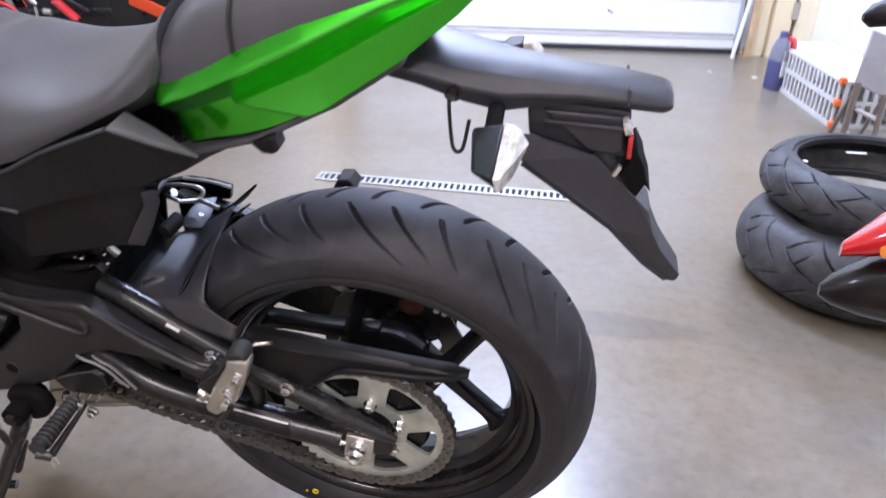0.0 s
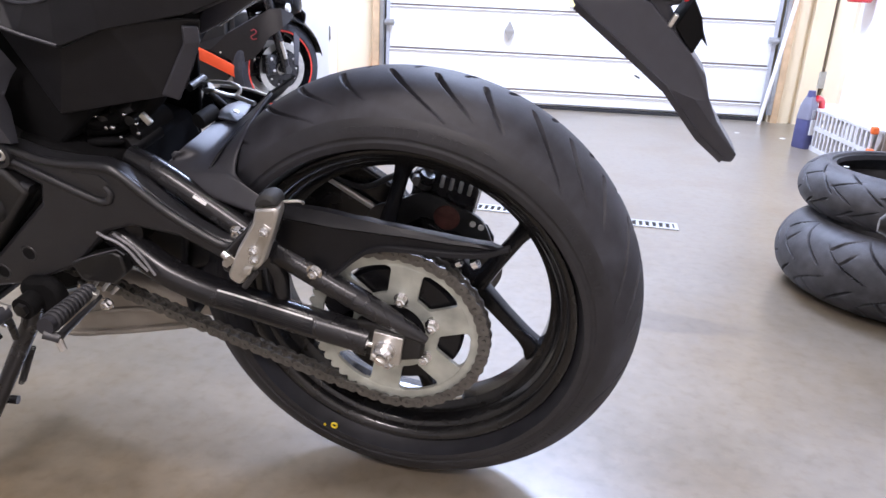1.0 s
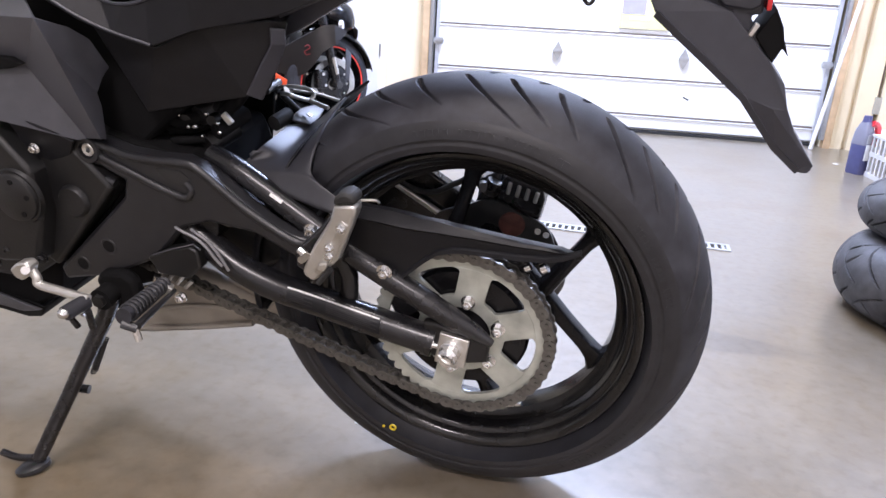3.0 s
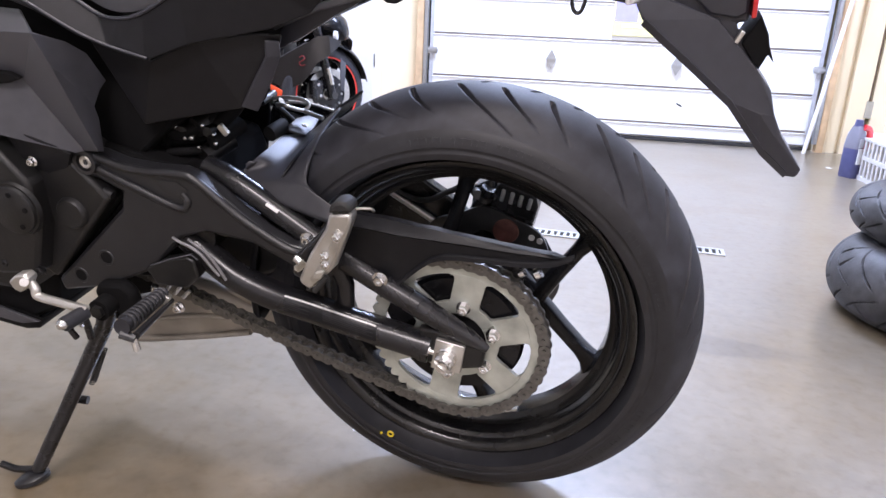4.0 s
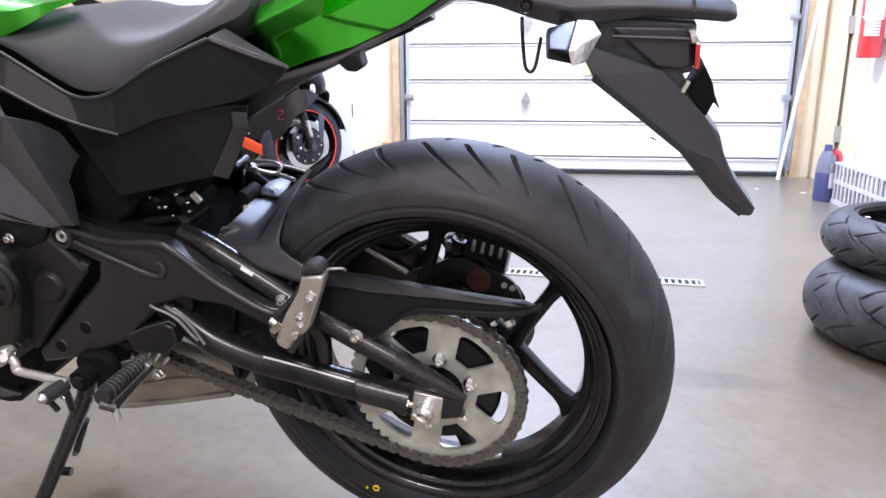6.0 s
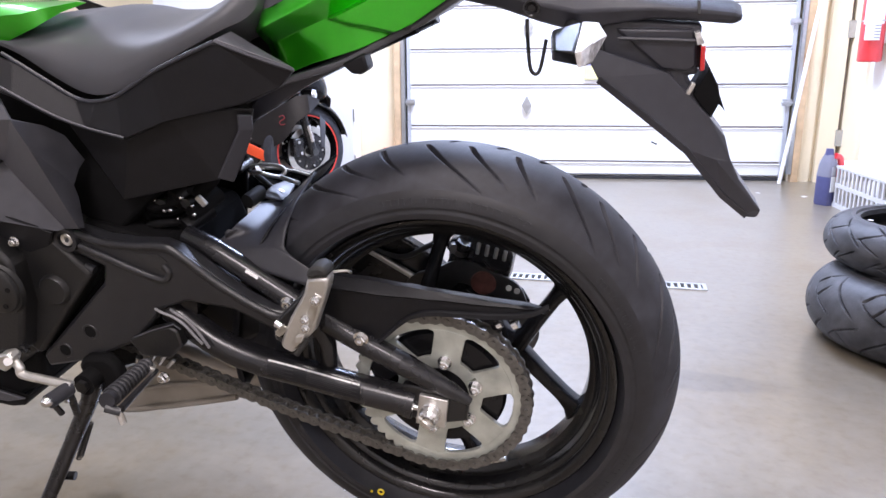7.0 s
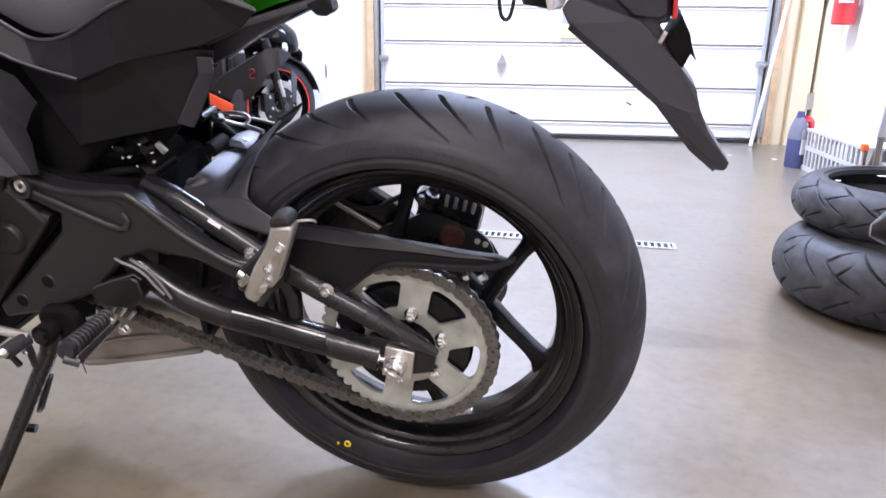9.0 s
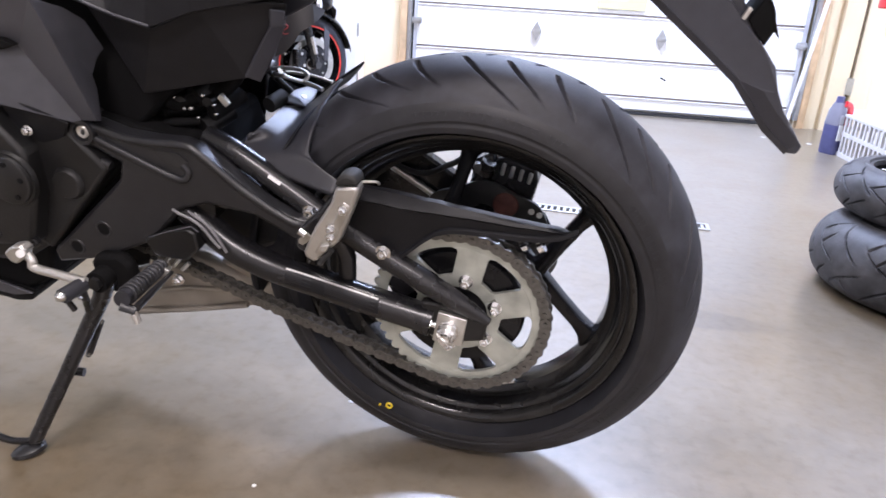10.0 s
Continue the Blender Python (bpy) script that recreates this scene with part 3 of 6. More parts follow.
def sprocket():
    bm = bmesh.new()
    teeth, steps = 46, 4
    n = teeth * steps

    def edge(i):
        return 0.1185 if i % steps in (0,) else 0.1165 if i % steps in (1, 3) else 0.1115

    def ring_faces(rin, rout):
        a = [bm.verts.new((rin * math.cos(2 * math.pi * i / n), 0, rin * math.sin(2 * math.pi * i / n))) for i in range(n)]
        b = []
        for i in range(n):
            r = rout(i) if callable(rout) else rout
            b.append(bm.verts.new((r * math.cos(2 * math.pi * i / n), 0, r * math.sin(2 * math.pi * i / n))))
        for i in range(n):
            j = (i + 1) % n
            bm.faces.new((a[i], a[j], b[j], b[i]))
    ring_faces(0.0985, edge)
    ring_faces(0.040, 0.0575)
    # arms between the six windows, narrow at the middle, flared at both ends
    for k in range(6):
        mid = radians(78.75 - 60 * k)
        rows = []
        for r, h in ((0.0574, 21.5), (0.060, 19.0), (0.064, 17.6), (0.078, 14.6), (0.092, 12.6), (0.096, 13.4), (0.0986, 17.0)):
            rows.append([bm.verts.new((r * math.cos(mid + radians(h * q)), 0, r * math.sin(mid + radians(h * q)))) for q in (1, 0.5, 0, -0.5, -1)])
        for a, b in zip(rows, rows[1:]):
            for j in range(4):
                bm.faces.new((a[j], a[j + 1], b[j + 1], b[j]))
    bmesh.ops.remove_doubles(bm, verts=bm.verts, dist=2e-4)
    ob = part("sprocket", bm, SPROCKET_STEEL, bike, "zinc-plated rear sprocket with six windows", smooth=False, solid=0.006, offset=0.0, bevel=0.0008, place=pose(0, -0.092, -0.002))
    for k in range(6):
        a = radians(78.75 - 60 * k)
        hex_bolt(ob, 0.0521 * math.cos(a), -0.003, 0.0521 * math.sin(a), 0.007, 0.011)
    return ob


sprocket()
part("hub_cover", lathe([(0.0, -0.086), (0.020, -0.088), (0.034, -0.087), (0.037, -0.082), (0.037, -0.070), (0.0, -0.070)], 40), SATIN_BLACK, bike, "black sprocket carrier")
part("carrier", lathe([(0.036, -0.087), (0.084, -0.086), (0.088, -0.080), (0.086, -0.064), (0.036, -0.06)], 60, closed=True), GLOSS_BLACK, bike, "black cush drive carrier")


def chain():
    """A closed roller chain round both sprockets, one part a link."""
    ob = part("drive_chain", lathe([(0.0, -0.008), (0.036, -0.008), (0.0375, -0.003), (0.0375, 0.003), (0.036, 0.008), (0.0, 0.008)], 30), CHAIN_STEEL, bike, "oily steel roller chain", place=pose(-0.49, -0.092, 0.082))
    R, r, fx, fz, cz = 0.1165, 0.039, -0.49, 0.082, -0.002
    # tangent contact angles, seen from the near side
    top, low = radians(97), radians(-107)
    pts = []
    for i in range(80):
        a = top + (low - top) * i / 79
        pts.append(Vector((R * math.cos(a), 0, cz + R * math.sin(a))))
    start, stop = pts[-1], Vector((fx + r * math.cos(low), 0, fz + r * math.sin(low)))
    for i in range(1, 60):
        t = i / 60
        p = start.lerp(stop, t)
        p.z -= 0.006 * math.sin(math.pi * t)
        pts.append(p)
    for i in range(40):
        a = low + (top - 2 * math.pi - low) * i / 39
        pts.append(Vector((fx + r * math.cos(a), 0, fz + r * math.sin(a))))
    run, total = [0.0], 0.0
    pts.append(pts[0])
    for a, b in zip(pts, pts[1:]):
        total += (b - a).length
        run.append(total)
    count = 2 * round(total / 0.015875 / 2)
    pitch = total / count

    def along(d):
        d %= total
        i = next(k for k in range(len(run) - 1) if run[k + 1] >= d)
        return pts[i].lerp(pts[i + 1], (d - run[i]) / max(1e-9, run[i + 1] - run[i]))

    def link_mesh(gap, thick):
        bm = bmesh.new()
        h = pitch / 2
        shape = []
        for cx, turn in ((h, -90), (-h, 90)):
            for q in range(0, 181, 30):
                a = radians(turn + q)
                shape.append((cx + 0.0082 * math.cos(a), 0.0082 * math.sin(a)))
        waist = []
        for i, (x, z) in enumerate(shape):
            waist.append((x, z))
            if i == 6:
                waist.append((0, 0.0064))
            if i == 13:
                waist.append((0, -0.0064))
        for y in (-gap, gap):
            prism(waist, y - thick, y + thick, bm=bm)
        for cx in (h, -h):
            lathe([(0.0, -gap - 0.003), (0.0026, -gap - 0.003), (0.0026, -gap), (0.0048, -gap), (0.0048, gap), (0.0, gap)], 10, bm=bm, middle=(cx, 0, 0))
        return bm
    shapes = []
    for gap, thick in ((0.0078, 0.0009), (0.0055, 0.0009)):
        first = part("link", link_mesh(gap, thick), CHAIN_STEEL, ob, smooth=False)
        shapes.append(first)
    for i in range(count):
        a, b = along(i * pitch), along((i + 1) * pitch)
        mid, way = (a + b) / 2, b - a
        bar = shapes[i % 2] if i < 2 else new("link", shapes[i % 2].data)
        bar.parent = ob
        bar.matrix_basis = Matrix.Translation(mid - Vector((fx, 0, fz))) @ Matrix.Rotation(-math.atan2(way.z, way.x), 4, "Y")


chain()


def brake():
    disc = bmesh.new()
    n = 160
    rows = []
    for r0 in (0.072, 0.085, 0.11):
        row = []
        for i in range(n):
            a = 2 * math.pi * i / n
            r = r0 + (0.0035 * math.cos(8 * a) if r0 != 0.085 else 0)
            row.append(disc.verts.new((r * math.cos(a), 0, r * math.sin(a))))
        rows.append(row)
    for a, b in zip(rows, rows[1:]):
        for i in range(n):
            disc.faces.new((a[i], a[(i + 1) % n], b[(i + 1) % n], b[i]))
    ob = part("brake_disc", disc, BRAKE_STEEL, bike, "steel petal brake disc with drilled holes", smooth=False, solid=0.005, offset=0.0, place=pose(0, 0.075, 0))
    for k in range(5):
        a = radians(72 * k + 20)
        part("disc_arm", tube([(0.045 * math.cos(a), 0, 0.045 * math.sin(a)), (0.076 * math.cos(a), 0, 0.076 * math.sin(a))], 0.007, 8), SATIN_BLACK, ob)
    body = part("brake_caliper", prism([(-0.004, 0.058), (0.002, 0.118), (0.014, 0.149), (0.030, 0.152), (0.072, 0.138), (0.076, 0.118), (0.066, 0.072), (0.05, 0.050), (0.015, 0.046)], 0.082, 0.125, 0.06), SATIN_BLACK, bike, "black brake caliper with finned top", bevel=0.004)
    for i in range(4):
        part("fin", prism([(0.018 + 0.013 * i, 0.122 - 0.003 * i), (0.024 + 0.013 * i, 0.120 - 0.003 * i), (0.028 + 0.013 * i, 0.139 - 0.0035 * i), (0.022 + 0.013 * i, 0.141 - 0.0035 * i)], 0.079, 0.09), GALV, body, "bare metal fin", bevel=0.002)
    part("piston", lathe([(0.0, 0.001), (0.013, 0.0), (0.018, 0.001), (0.0205, 0.004), (0.0205, 0.02), (0.0, 0.02)], 32), RUST, body, "rusty brown piston face", place=pose(0.031, 0.070, 0.079))
    plate = part("caliper_bracket", prism([(0.004, 0.02), (0.018, 0.075), (0.06, 0.078), (0.088, 0.066), (0.098, 0.048), (0.096, 0.02), (0.05, -0.01)], 0.083, 0.09), SATIN_BLACK, bike, "black drilled caliper bracket", bevel=0.002)
    # the plate isn't pierced: white discs paint the light through two holes
    for x, z in ((0.069, 0.074), (0.081, 0.070)):
        part("hole", lathe([(0.0, -0.001), (0.0045, -0.001), (0.0045, 0.001), (0.0, 0.001)], 16), WHITE_LABEL, plate, "white disc painted as light through a drilled hole", place=pose(x, 0.0705, z))
    part("brake_hose", tube(bend([(-0.02, 0.095, 0.12), (-0.035, 0.10, 0.135), (-0.06, 0.10, 0.12), (-0.12, 0.105, 0.10), (-0.25, 0.11, 0.16), (-0.34, 0.10, 0.24)]), 0.0045, 10), RUBBER_SEAL, bike, "black brake hose")
    part("banjo_bolt", rod((-0.012, 0.075, 0.13), (-0.02, 0.11, 0.125), 0.007, 12), BRAKE_STEEL, bike)
    part("bleed_cap", rod((-0.016, 0.085, 0.098), (0.002, 0.085, 0.138), 0.011, 14), SATIN_BLACK, bike, "black hose union")
    part("union_body", prism([(-0.030, 0.060), (-0.022, 0.135), (0.006, 0.150), (0.012, 0.120), (0.004, 0.060)], 0.092, 0.118), SATIN_BLACK, bike, "black hose union body", bevel=0.004)
    part("union_band", rod((-0.006, 0.085, 0.119), (-0.003, 0.085, 0.126), 0.0118, 14), BRAKE_STEEL, bike, "bright union band")


brake()


def swingarm():
    arm = part("swingarm", tube(bend([(-0.372, -0.103, 0.106), (-0.352, -0.105, 0.090), (-0.326, -0.107, 0.070), (-0.297, -0.109, 0.053), (-0.250, -0.11, 0.0355), (-0.19, -0.11, 0.0225), (-0.11, -0.11, 0.0055), (-0.036, -0.11, -0.0085)]), 0.0200, 28), SATIN_BLACK, bike, "satin black tubular swingarm")
    part("upper_tube", tube(bend([(-0.335, -0.085, 0.204), (-0.29, -0.093, 0.188), (-0.225, -0.098, 0.150), (-0.15, -0.104, 0.106), (-0.089, -0.108, 0.074), (-0.03, -0.112, 0.046)]), 0.0150, 20), SATIN_BLACK, arm)
    part("axle_lug", tube([(-0.045, -0.112, 0.053), (-0.01, -0.114, 0.036), (0.022, -0.114, 0.018), (0.046, -0.113, 0.003)], [0.0150, 0.0140, 0.0110, 0.0055], 20), SATIN_BLACK, arm, bevel=0.001)
    part("axle_plate", prism([(-0.045, 0.022), (0.028, 0.022), (0.044, 0.004), (0.040, -0.026), (0.016, -0.032), (-0.035, -0.030)], -0.117, -0.102), ENGINE, arm, bevel=0.004)
    part("end_cap", rod((-0.042, -0.11, -0.0074), (-0.030, -0.11, -0.0098), 0.0216, 24), SATIN_BLACK, arm)
    part("chain_slider", rod((-0.105, -0.10, -0.018), (-0.105, -0.085, -0.018), 0.011, 18), RUBBER_SEAL, arm)
    part("brace", tube([(-0.165, -0.095, 0.105), (-0.150, -0.095, 0.06), (-0.150, -0.10, 0.02)], 0.012, 12), SATIN_BLACK, arm)
    part("chain_slot_plate", prism([(-0.125, 0.075), (-0.075, 0.075), (-0.045, 0.03), (-0.085, -0.005), (-0.10, 0.03)], -0.088, -0.084), SATIN_BLACK, arm)
    # small white sticker on the upper tube
    sticker = bmesh.new()
    across = [(math.cos(radians(a)), math.sin(radians(a))) for a in (26, 30, 34, 38, 42)]
    rows = [[sticker.verts.new(Vector((-0.248, -0.0965, 0.1632)).lerp(Vector((-0.232, -0.0975, 0.1540)), k) + Vector((0.5 * 0.0154 * v, -0.0154 * u, 0.86 * 0.0154 * v))) for u, v in across] for k in (0.0, 0.5, 1.0)]
    for a, b in zip(rows, rows[1:]):
        for j in range(4):
            sticker.faces.new((a[j], a[j + 1], b[j + 1], b[j]))
    part("sticker", sticker, WHITE_LABEL, arm, "small white sticker")
    # silver warning label and its grey print
    lab = bmesh.new()
    path = bend([(-0.226, -0.11, 0.0292), (-0.19, -0.11, 0.0225), (-0.11, -0.11, 0.0055), (-0.098, -0.11, 0.0030)], 4)
    rows = []
    for p in path:
        rows.append([lab.verts.new((p.x, p.y - 0.0203 * math.cos(radians(a)), p.z + 0.0203 * math.sin(radians(a)) + 0.0010)) for a in (-10, 10, 28, 40, 55)])
    for a, b in zip(rows, rows[1:]):
        for j in range(4):
            lab.faces.new((a[j], a[j + 1], b[j + 1], b[j]))
    part("warning_label", lab, PLASTIC, arm, "dark grey warning label with unreadable print")
    for first, last in ((0, 3), (3, 5), (5, 8), (8, 9), (9, 11)):
        lab = bmesh.new()
        q = path[first:last + 1]
        q[-1] = q[-1].lerp(q[-2], 0.04)
        rows = [[lab.verts.new((p.x, p.y - 0.0207 * math.cos(radians(a)), p.z + 0.0207 * math.sin(radians(a)) + 0.0010)) for a in (46, 53)] for p in q]
        for a, b in zip(rows, rows[1:]):
            lab.faces.new((a[0], a[1], b[1], b[0]))
        part("label_bar", lab, WHITE_LABEL, arm, "white printed bar on the label")
    for k, (a0, a1) in enumerate(((40, 43), (33, 36), (26, 29), (19, 22), (12, 15), (5, 8))):
        for first, last in ((0, 4), (5, 9)):
            lab = bmesh.new()
            rows = [[lab.verts.new((p.x, p.y - 0.0205 * math.cos(radians(a)), p.z + 0.0205 * math.sin(radians(a)) + 0.0010)) for a in (a0, a1)] for p in path[first:last + k % 2]]
            for a, b in zip(rows, rows[1:]):
                lab.faces.new((a[0], a[1], b[1], b[0]))
            part("print_bar", lab, FRAME_PAINT, arm)
    # chain adjuster and axle nut
    adj = part("chain_adjuster", prism([(-0.019, 0.0145), (0.019, 0.0085), (0.013, -0.035), (-0.027, -0.032)], -0.124, -0.117), ALU, bike, "bright plated chain adjuster plate", bevel=0.0015)
    part("axle_nut", lathe([(0.0, 0.0), (0.0150, 0.0), (0.0150, -0.002), (0.0130, -0.003), (0.0130, -0.013), (0.0105, -0.016), (0.0080, -0.016), (0.0080, -0.023), (0.0, -0.023)], 12), CHROME, adj, "castellated axle nut with a split pin", smooth=False, place=pose(-0.0055, -0.124, -0.012))
    part("split_pin", tube(bend([(-0.016, -0.143, -0.006), (-0.003, -0.148, -0.012), (0.004, -0.142, -0.020)]), 0.0018, 6), STEEL, adj)
    part("adjuster_bolt", rod((-0.052, -0.119, -0.006), (-0.02, -0.119, -0.010), 0.0045, 12), CHROME, adj)
    part("lock_nut", rod((-0.036, -0.119, -0.0075), (-0.029, -0.119, -0.009), 0.0075, 6), CHROME, adj, smooth=False)
    part("axle", rod((0, -0.11, 0), (0, 0.13, 0), 0.0095, 16), STEEL, bike)
    # far side
    FAR_ARM = [(-0.33, 0.215), (-0.16, 0.165), (-0.094, 0.123), (-0.053, 0.097), (-0.02, 0.060), (0.03, 0.022), (0.02, -0.035), (-0.10, -0.022), (-0.22, 0.020), (-0.34, 0.06)]
    far = part("far_swingarm", prism(FAR_ARM, 0.112, 0.135), SATIN_BLACK, bike, "satin black swingarm arm", bevel=0.004)
    part("brace_edge", rod((-0.160, 0.106, 0.110), (-0.070, 0.106, 0.056), 0.0055, 10), STEEL, far, "bare steel edge of the brace")
    part("pivot_block", prism([(-0.42, 0.03), (-0.42, 0.15), (-0.33, 0.16), (-0.25, 0.115), (-0.235, 0.06), (-0.30, 0.03)], -0.075, 0.09), ENGINE, bike, "black pivot casting", bevel=0.008)
    part("cross_tube", rod((-0.36, -0.11, 0.115), (-0.36, 0.11, 0.115), 0.035, 24), SATIN_BLACK, bike)
    hex_bolt(bike, -0.092, -0.118, 0.089, 0.0075, 0.008)
    hex_bolt(bike, -0.187, -0.116, 0.131, 0.0075, 0.008)


swingarm()


def chain_guard():
    """A long black plastic guard: flat face, folded top, pointed tail."""
    low = [(-0.143, 0.108), (-0.114, 0.092), (-0.085, 0.074), (-0.073, 0.078), (-0.044, 0.106), (-0.027, 0.120), (-0.010, 0.126), (0.008, 0.128), (0.072, 0.129), (0.102, 0.131), (0.123, 0.136), (0.143, 0.146)]
    fold = [(-0.138, 0.155), (-0.115, 0.154), (-0.089, 0.152), (-0.071, 0.150), (-0.042, 0.149), (-0.024, 0.149), (-0.006, 0.148), (0.016, 0.148), (0.071, 0.145), (0.099, 0.145), (0.119, 0.144), (0.144, 0.145)]
    top = [(-0.139, 0.170), (-0.114, 0.168), (-0.090, 0.167), (-0.071, 0.165), (-0.046, 0.161), (-0.027, 0.160), (-0.009, 0.157), (0.012, 0.155), (0.069, 0.149), (0.100, 0.146), (0.118, 0.145), (0.142, 0.137)]
    bm = bmesh.new()
    rows = []
    for line, y, drop in ((low, -0.104, 0.0), (low, -0.1145, 0.001), ([(x, z + 0.0040) for x, z in low], -0.1135, 0.0), ([(x, z + 0.0055) for x, z in low], -0.109, 0.0), ([(x, z - 0.0035) for x, z in fold], -0.109, 0.0), (fold, -0.1115, 0.0), ([(x, z + 0.0032) for x, z in fold[:-2]] + fold[-2:], -0.1090, 0.0), (top, -0.1045, 0.0), ([(x + 0.001, z - 0.004) for x, z in top], -0.088, 0.0)):
        rows.append([bm.verts.new((x, y, z - drop)) for x, z in line])
    for a, b in zip(rows, rows[1:]):
        for j in range(len(a) - 1):
            bm.faces.new((a[j], a[j + 1], b[j + 1], b[j]))
    ob = part("chain_guard", bm, PLASTIC, bike, "black plastic chain guard with a pointed tail", solid=0.0025, bevel=0.001)
    part("guard_tab", prism([(-0.104, 0.074), (-0.080, 0.089), (-0.074, 0.075), (-0.094, 0.058)], -0.116, -0.106), PLASTIC, ob, bevel=0.002)
    part("guard_bolt", rod((0.098, -0.09, 0.108), (0.104, -0.09, 0.112), 0.007, 12), CHROME, ob)
    part("guard_bolt", rod((0.078, -0.088, 0.104), (0.084, -0.088, 0.108), 0.005, 12), CHROME, ob)
    part("guard_bracket", a_box(-0.012, 0.012, -0.003, 0.003, -0.03, 0.012), SATIN_BLACK, ob, bevel=0.001, place=pose(0.07, -0.08, 0.10))


chain_guard()


def hugger():
    """The mudguard that hugs the tyre's front: a curved shell over the tread and a flat near cheek."""
    bm = bmesh.new()
    rows = []
    across = [(-0.086, 143.0), (-0.080, 140.0), (-0.070, 138.0), (-0.055, 136.5), (-0.02, 135.0), (0.01, 133.0), (0.04, 131.0), (0.062, 130.0), (0.080, 130.0)]
    for i in range(17):
        row = []
        for y, first in across:
            a = radians(first + (189 - first) * i / 16)
            rr = 0.3162 - 1.7 * y * y - (0.010 if abs(y) > 0.08 else 0)
            row.append(bm.verts.new((rr * math.cos(a), y, rr * math.sin(a))))
        rows.append(row)
    for a, b in zip(rows, rows[1:]):
        for j in range(len(a) - 1):
            bm.faces.new((a[j], a[j + 1], b[j + 1], b[j]))
    ob = part("mudguard", bm, PLASTIC, bike, "black plastic mudguard hugging the rear tyre", solid=0.003, offset=-1.0)
    # one moulding: the deck over the swingarm bends down into the side that runs back along it
    outer = bend([(-0.279, 0.022, 0.214), (-0.275, -0.028, 0.214), (-0.277, -0.063, 0.211), (-0.291, -0.071, 0.197), (-0.287, -0.081, 0.189), (-0.265, -0.090, 0.183), (-0.230, -0.098, 0.172), (-0.193, -0.104, 0.164), (-0.156, -0.110, 0.158)], 5)
    inner = bend([(-0.261, 0.066, 0.204), (-0.251, 0.009, 0.201), (-0.248, -0.037, 0.2005), (-0.240, -0.060, 0.1995), (-0.226, -0.079, 0.196), (-0.207, -0.088, 0.194), (-0.190, -0.093, 0.189), (-0.174, -0.096, 0.181), (-0.153, -0.100, 0.171)], 5)
    crest = bend([(-0.201, 0.045, 0.254), (-0.205, 0.005, 0.240), (-0.202, -0.030, 0.231), (-0.202, -0.055, 0.219), (-0.201, -0.073, 0.205), (-0.197, -0.084, 0.194), (-0.184, -0.090, 0.184), (-0.172, -0.094, 0.177), (-0.152, -0.098, 0.168)], 5)

    def sheet(lines):
        bm = bmesh.new()
        grid = [[bm.verts.new(p) for p in line] for line in lines]
        for a, b in zip(grid, grid[1:]):
            for k in range(len(a) - 1):
                bm.faces.new((a[k], a[k + 1], b[k + 1], b[k]))
        return bm

    skin = []
    for p, q, r in zip(outer, inner, crest):
        lip = p + (p - q).normalized() * 0.001 - Vector((0, 0, 0.004))
        skin.append([lip] + bend([p, p.lerp(q, 0.30), p.lerp(q, 0.62), p.lerp(q, 0.90) + (r - q) * 0.03, q + (r - q) * 0.20, q + (r - q) * 0.60, r], 3))
    part("deck", sheet(skin), DECK_PLASTIC, ob, "satin charcoal plastic deck with a fin along the tyre", solid=0.0035)
    up = bend([(-0.177, 0.074, 0.270), (-0.189, 0.061, 0.262), (-0.201, 0.045, 0.254)], 5)
    low = bend([(-0.186, 0.078, 0.259), (-0.210, 0.076, 0.235), (-0.261, 0.066, 0.204)], 5)
    part("fin", sheet([[p.lerp(q, u) for p, q in zip(low, up)] for u in (0.0, 0.25, 0.5, 0.75, 1.0)]), PLASTIC, ob, "black fin that stands against the tyre", solid=0.0035, bevel=0.0012, offset=0.0)
    tab = facets([(-0.278, 0.031, 0.215), (-0.284, 0.046, 0.218), (-0.286, 0.074, 0.218), (-0.281, 0.104, 0.214), (-0.268, 0.118, 0.208), (-0.259, 0.074, 0.205), (-0.258, 0.044, 0.205)], [(0, 1, 2, 3, 4, 5, 6)])
    part("bolt_tab", tab, DECK_PLASTIC, ob, "bolted tab", solid=0.004, bevel=0.0015)
    seat_of_bolt = Matrix.Translation((-0.270, 0.067, 0.2105)) @ pose(0, 0, 0, -2, 25, 0)
    # raised ring in near-black, which puts the recess's shade into colour
    part("fixing", lathe([(0.0, 0.001), (0.009, 0.001), (0.0105, 0.003), (0.0120, 0.003), (0.0130, 0.0), (0.0, 0.0)], 24, axis="Z"), VOID, ob, "black ring that paints the shade of a bolt recess", place=seat_of_bolt)
    part("fixing_bolt", lathe([(0.0, 0.0035), (0.0018, 0.0035), (0.0022, 0.005), (0.0032, 0.005), (0.0046, 0.0035), (0.005, 0.001), (0.0, 0.001)], 16, axis="Z"), STEEL, ob, place=seat_of_bolt)
    # polished bar loop and arm at the deck's far edge
    part("shock_link", tube(bend([(-0.326, 0.090, 0.243), (-0.303, 0.090, 0.2465), (-0.279, 0.090, 0.245), (-0.269, 0.088, 0.239), (-0.273, 0.078, 0.233), (-0.282, 0.058, 0.242), (-0.290, 0.052, 0.247), (-0.313, 0.070, 0.242)]), 0.0030, 10), ALU, bike, "polished suspension link")
    part("link_bolt", rod((-0.330, 0.06, 0.246), (-0.330, 0.10, 0.248), 0.006, 12), BRAKE_STEEL, bike)
    part("link_bolt", rod((-0.312, 0.07, 0.240), (-0.302, 0.07, 0.247), 0.006, 12), CHROME, bike)
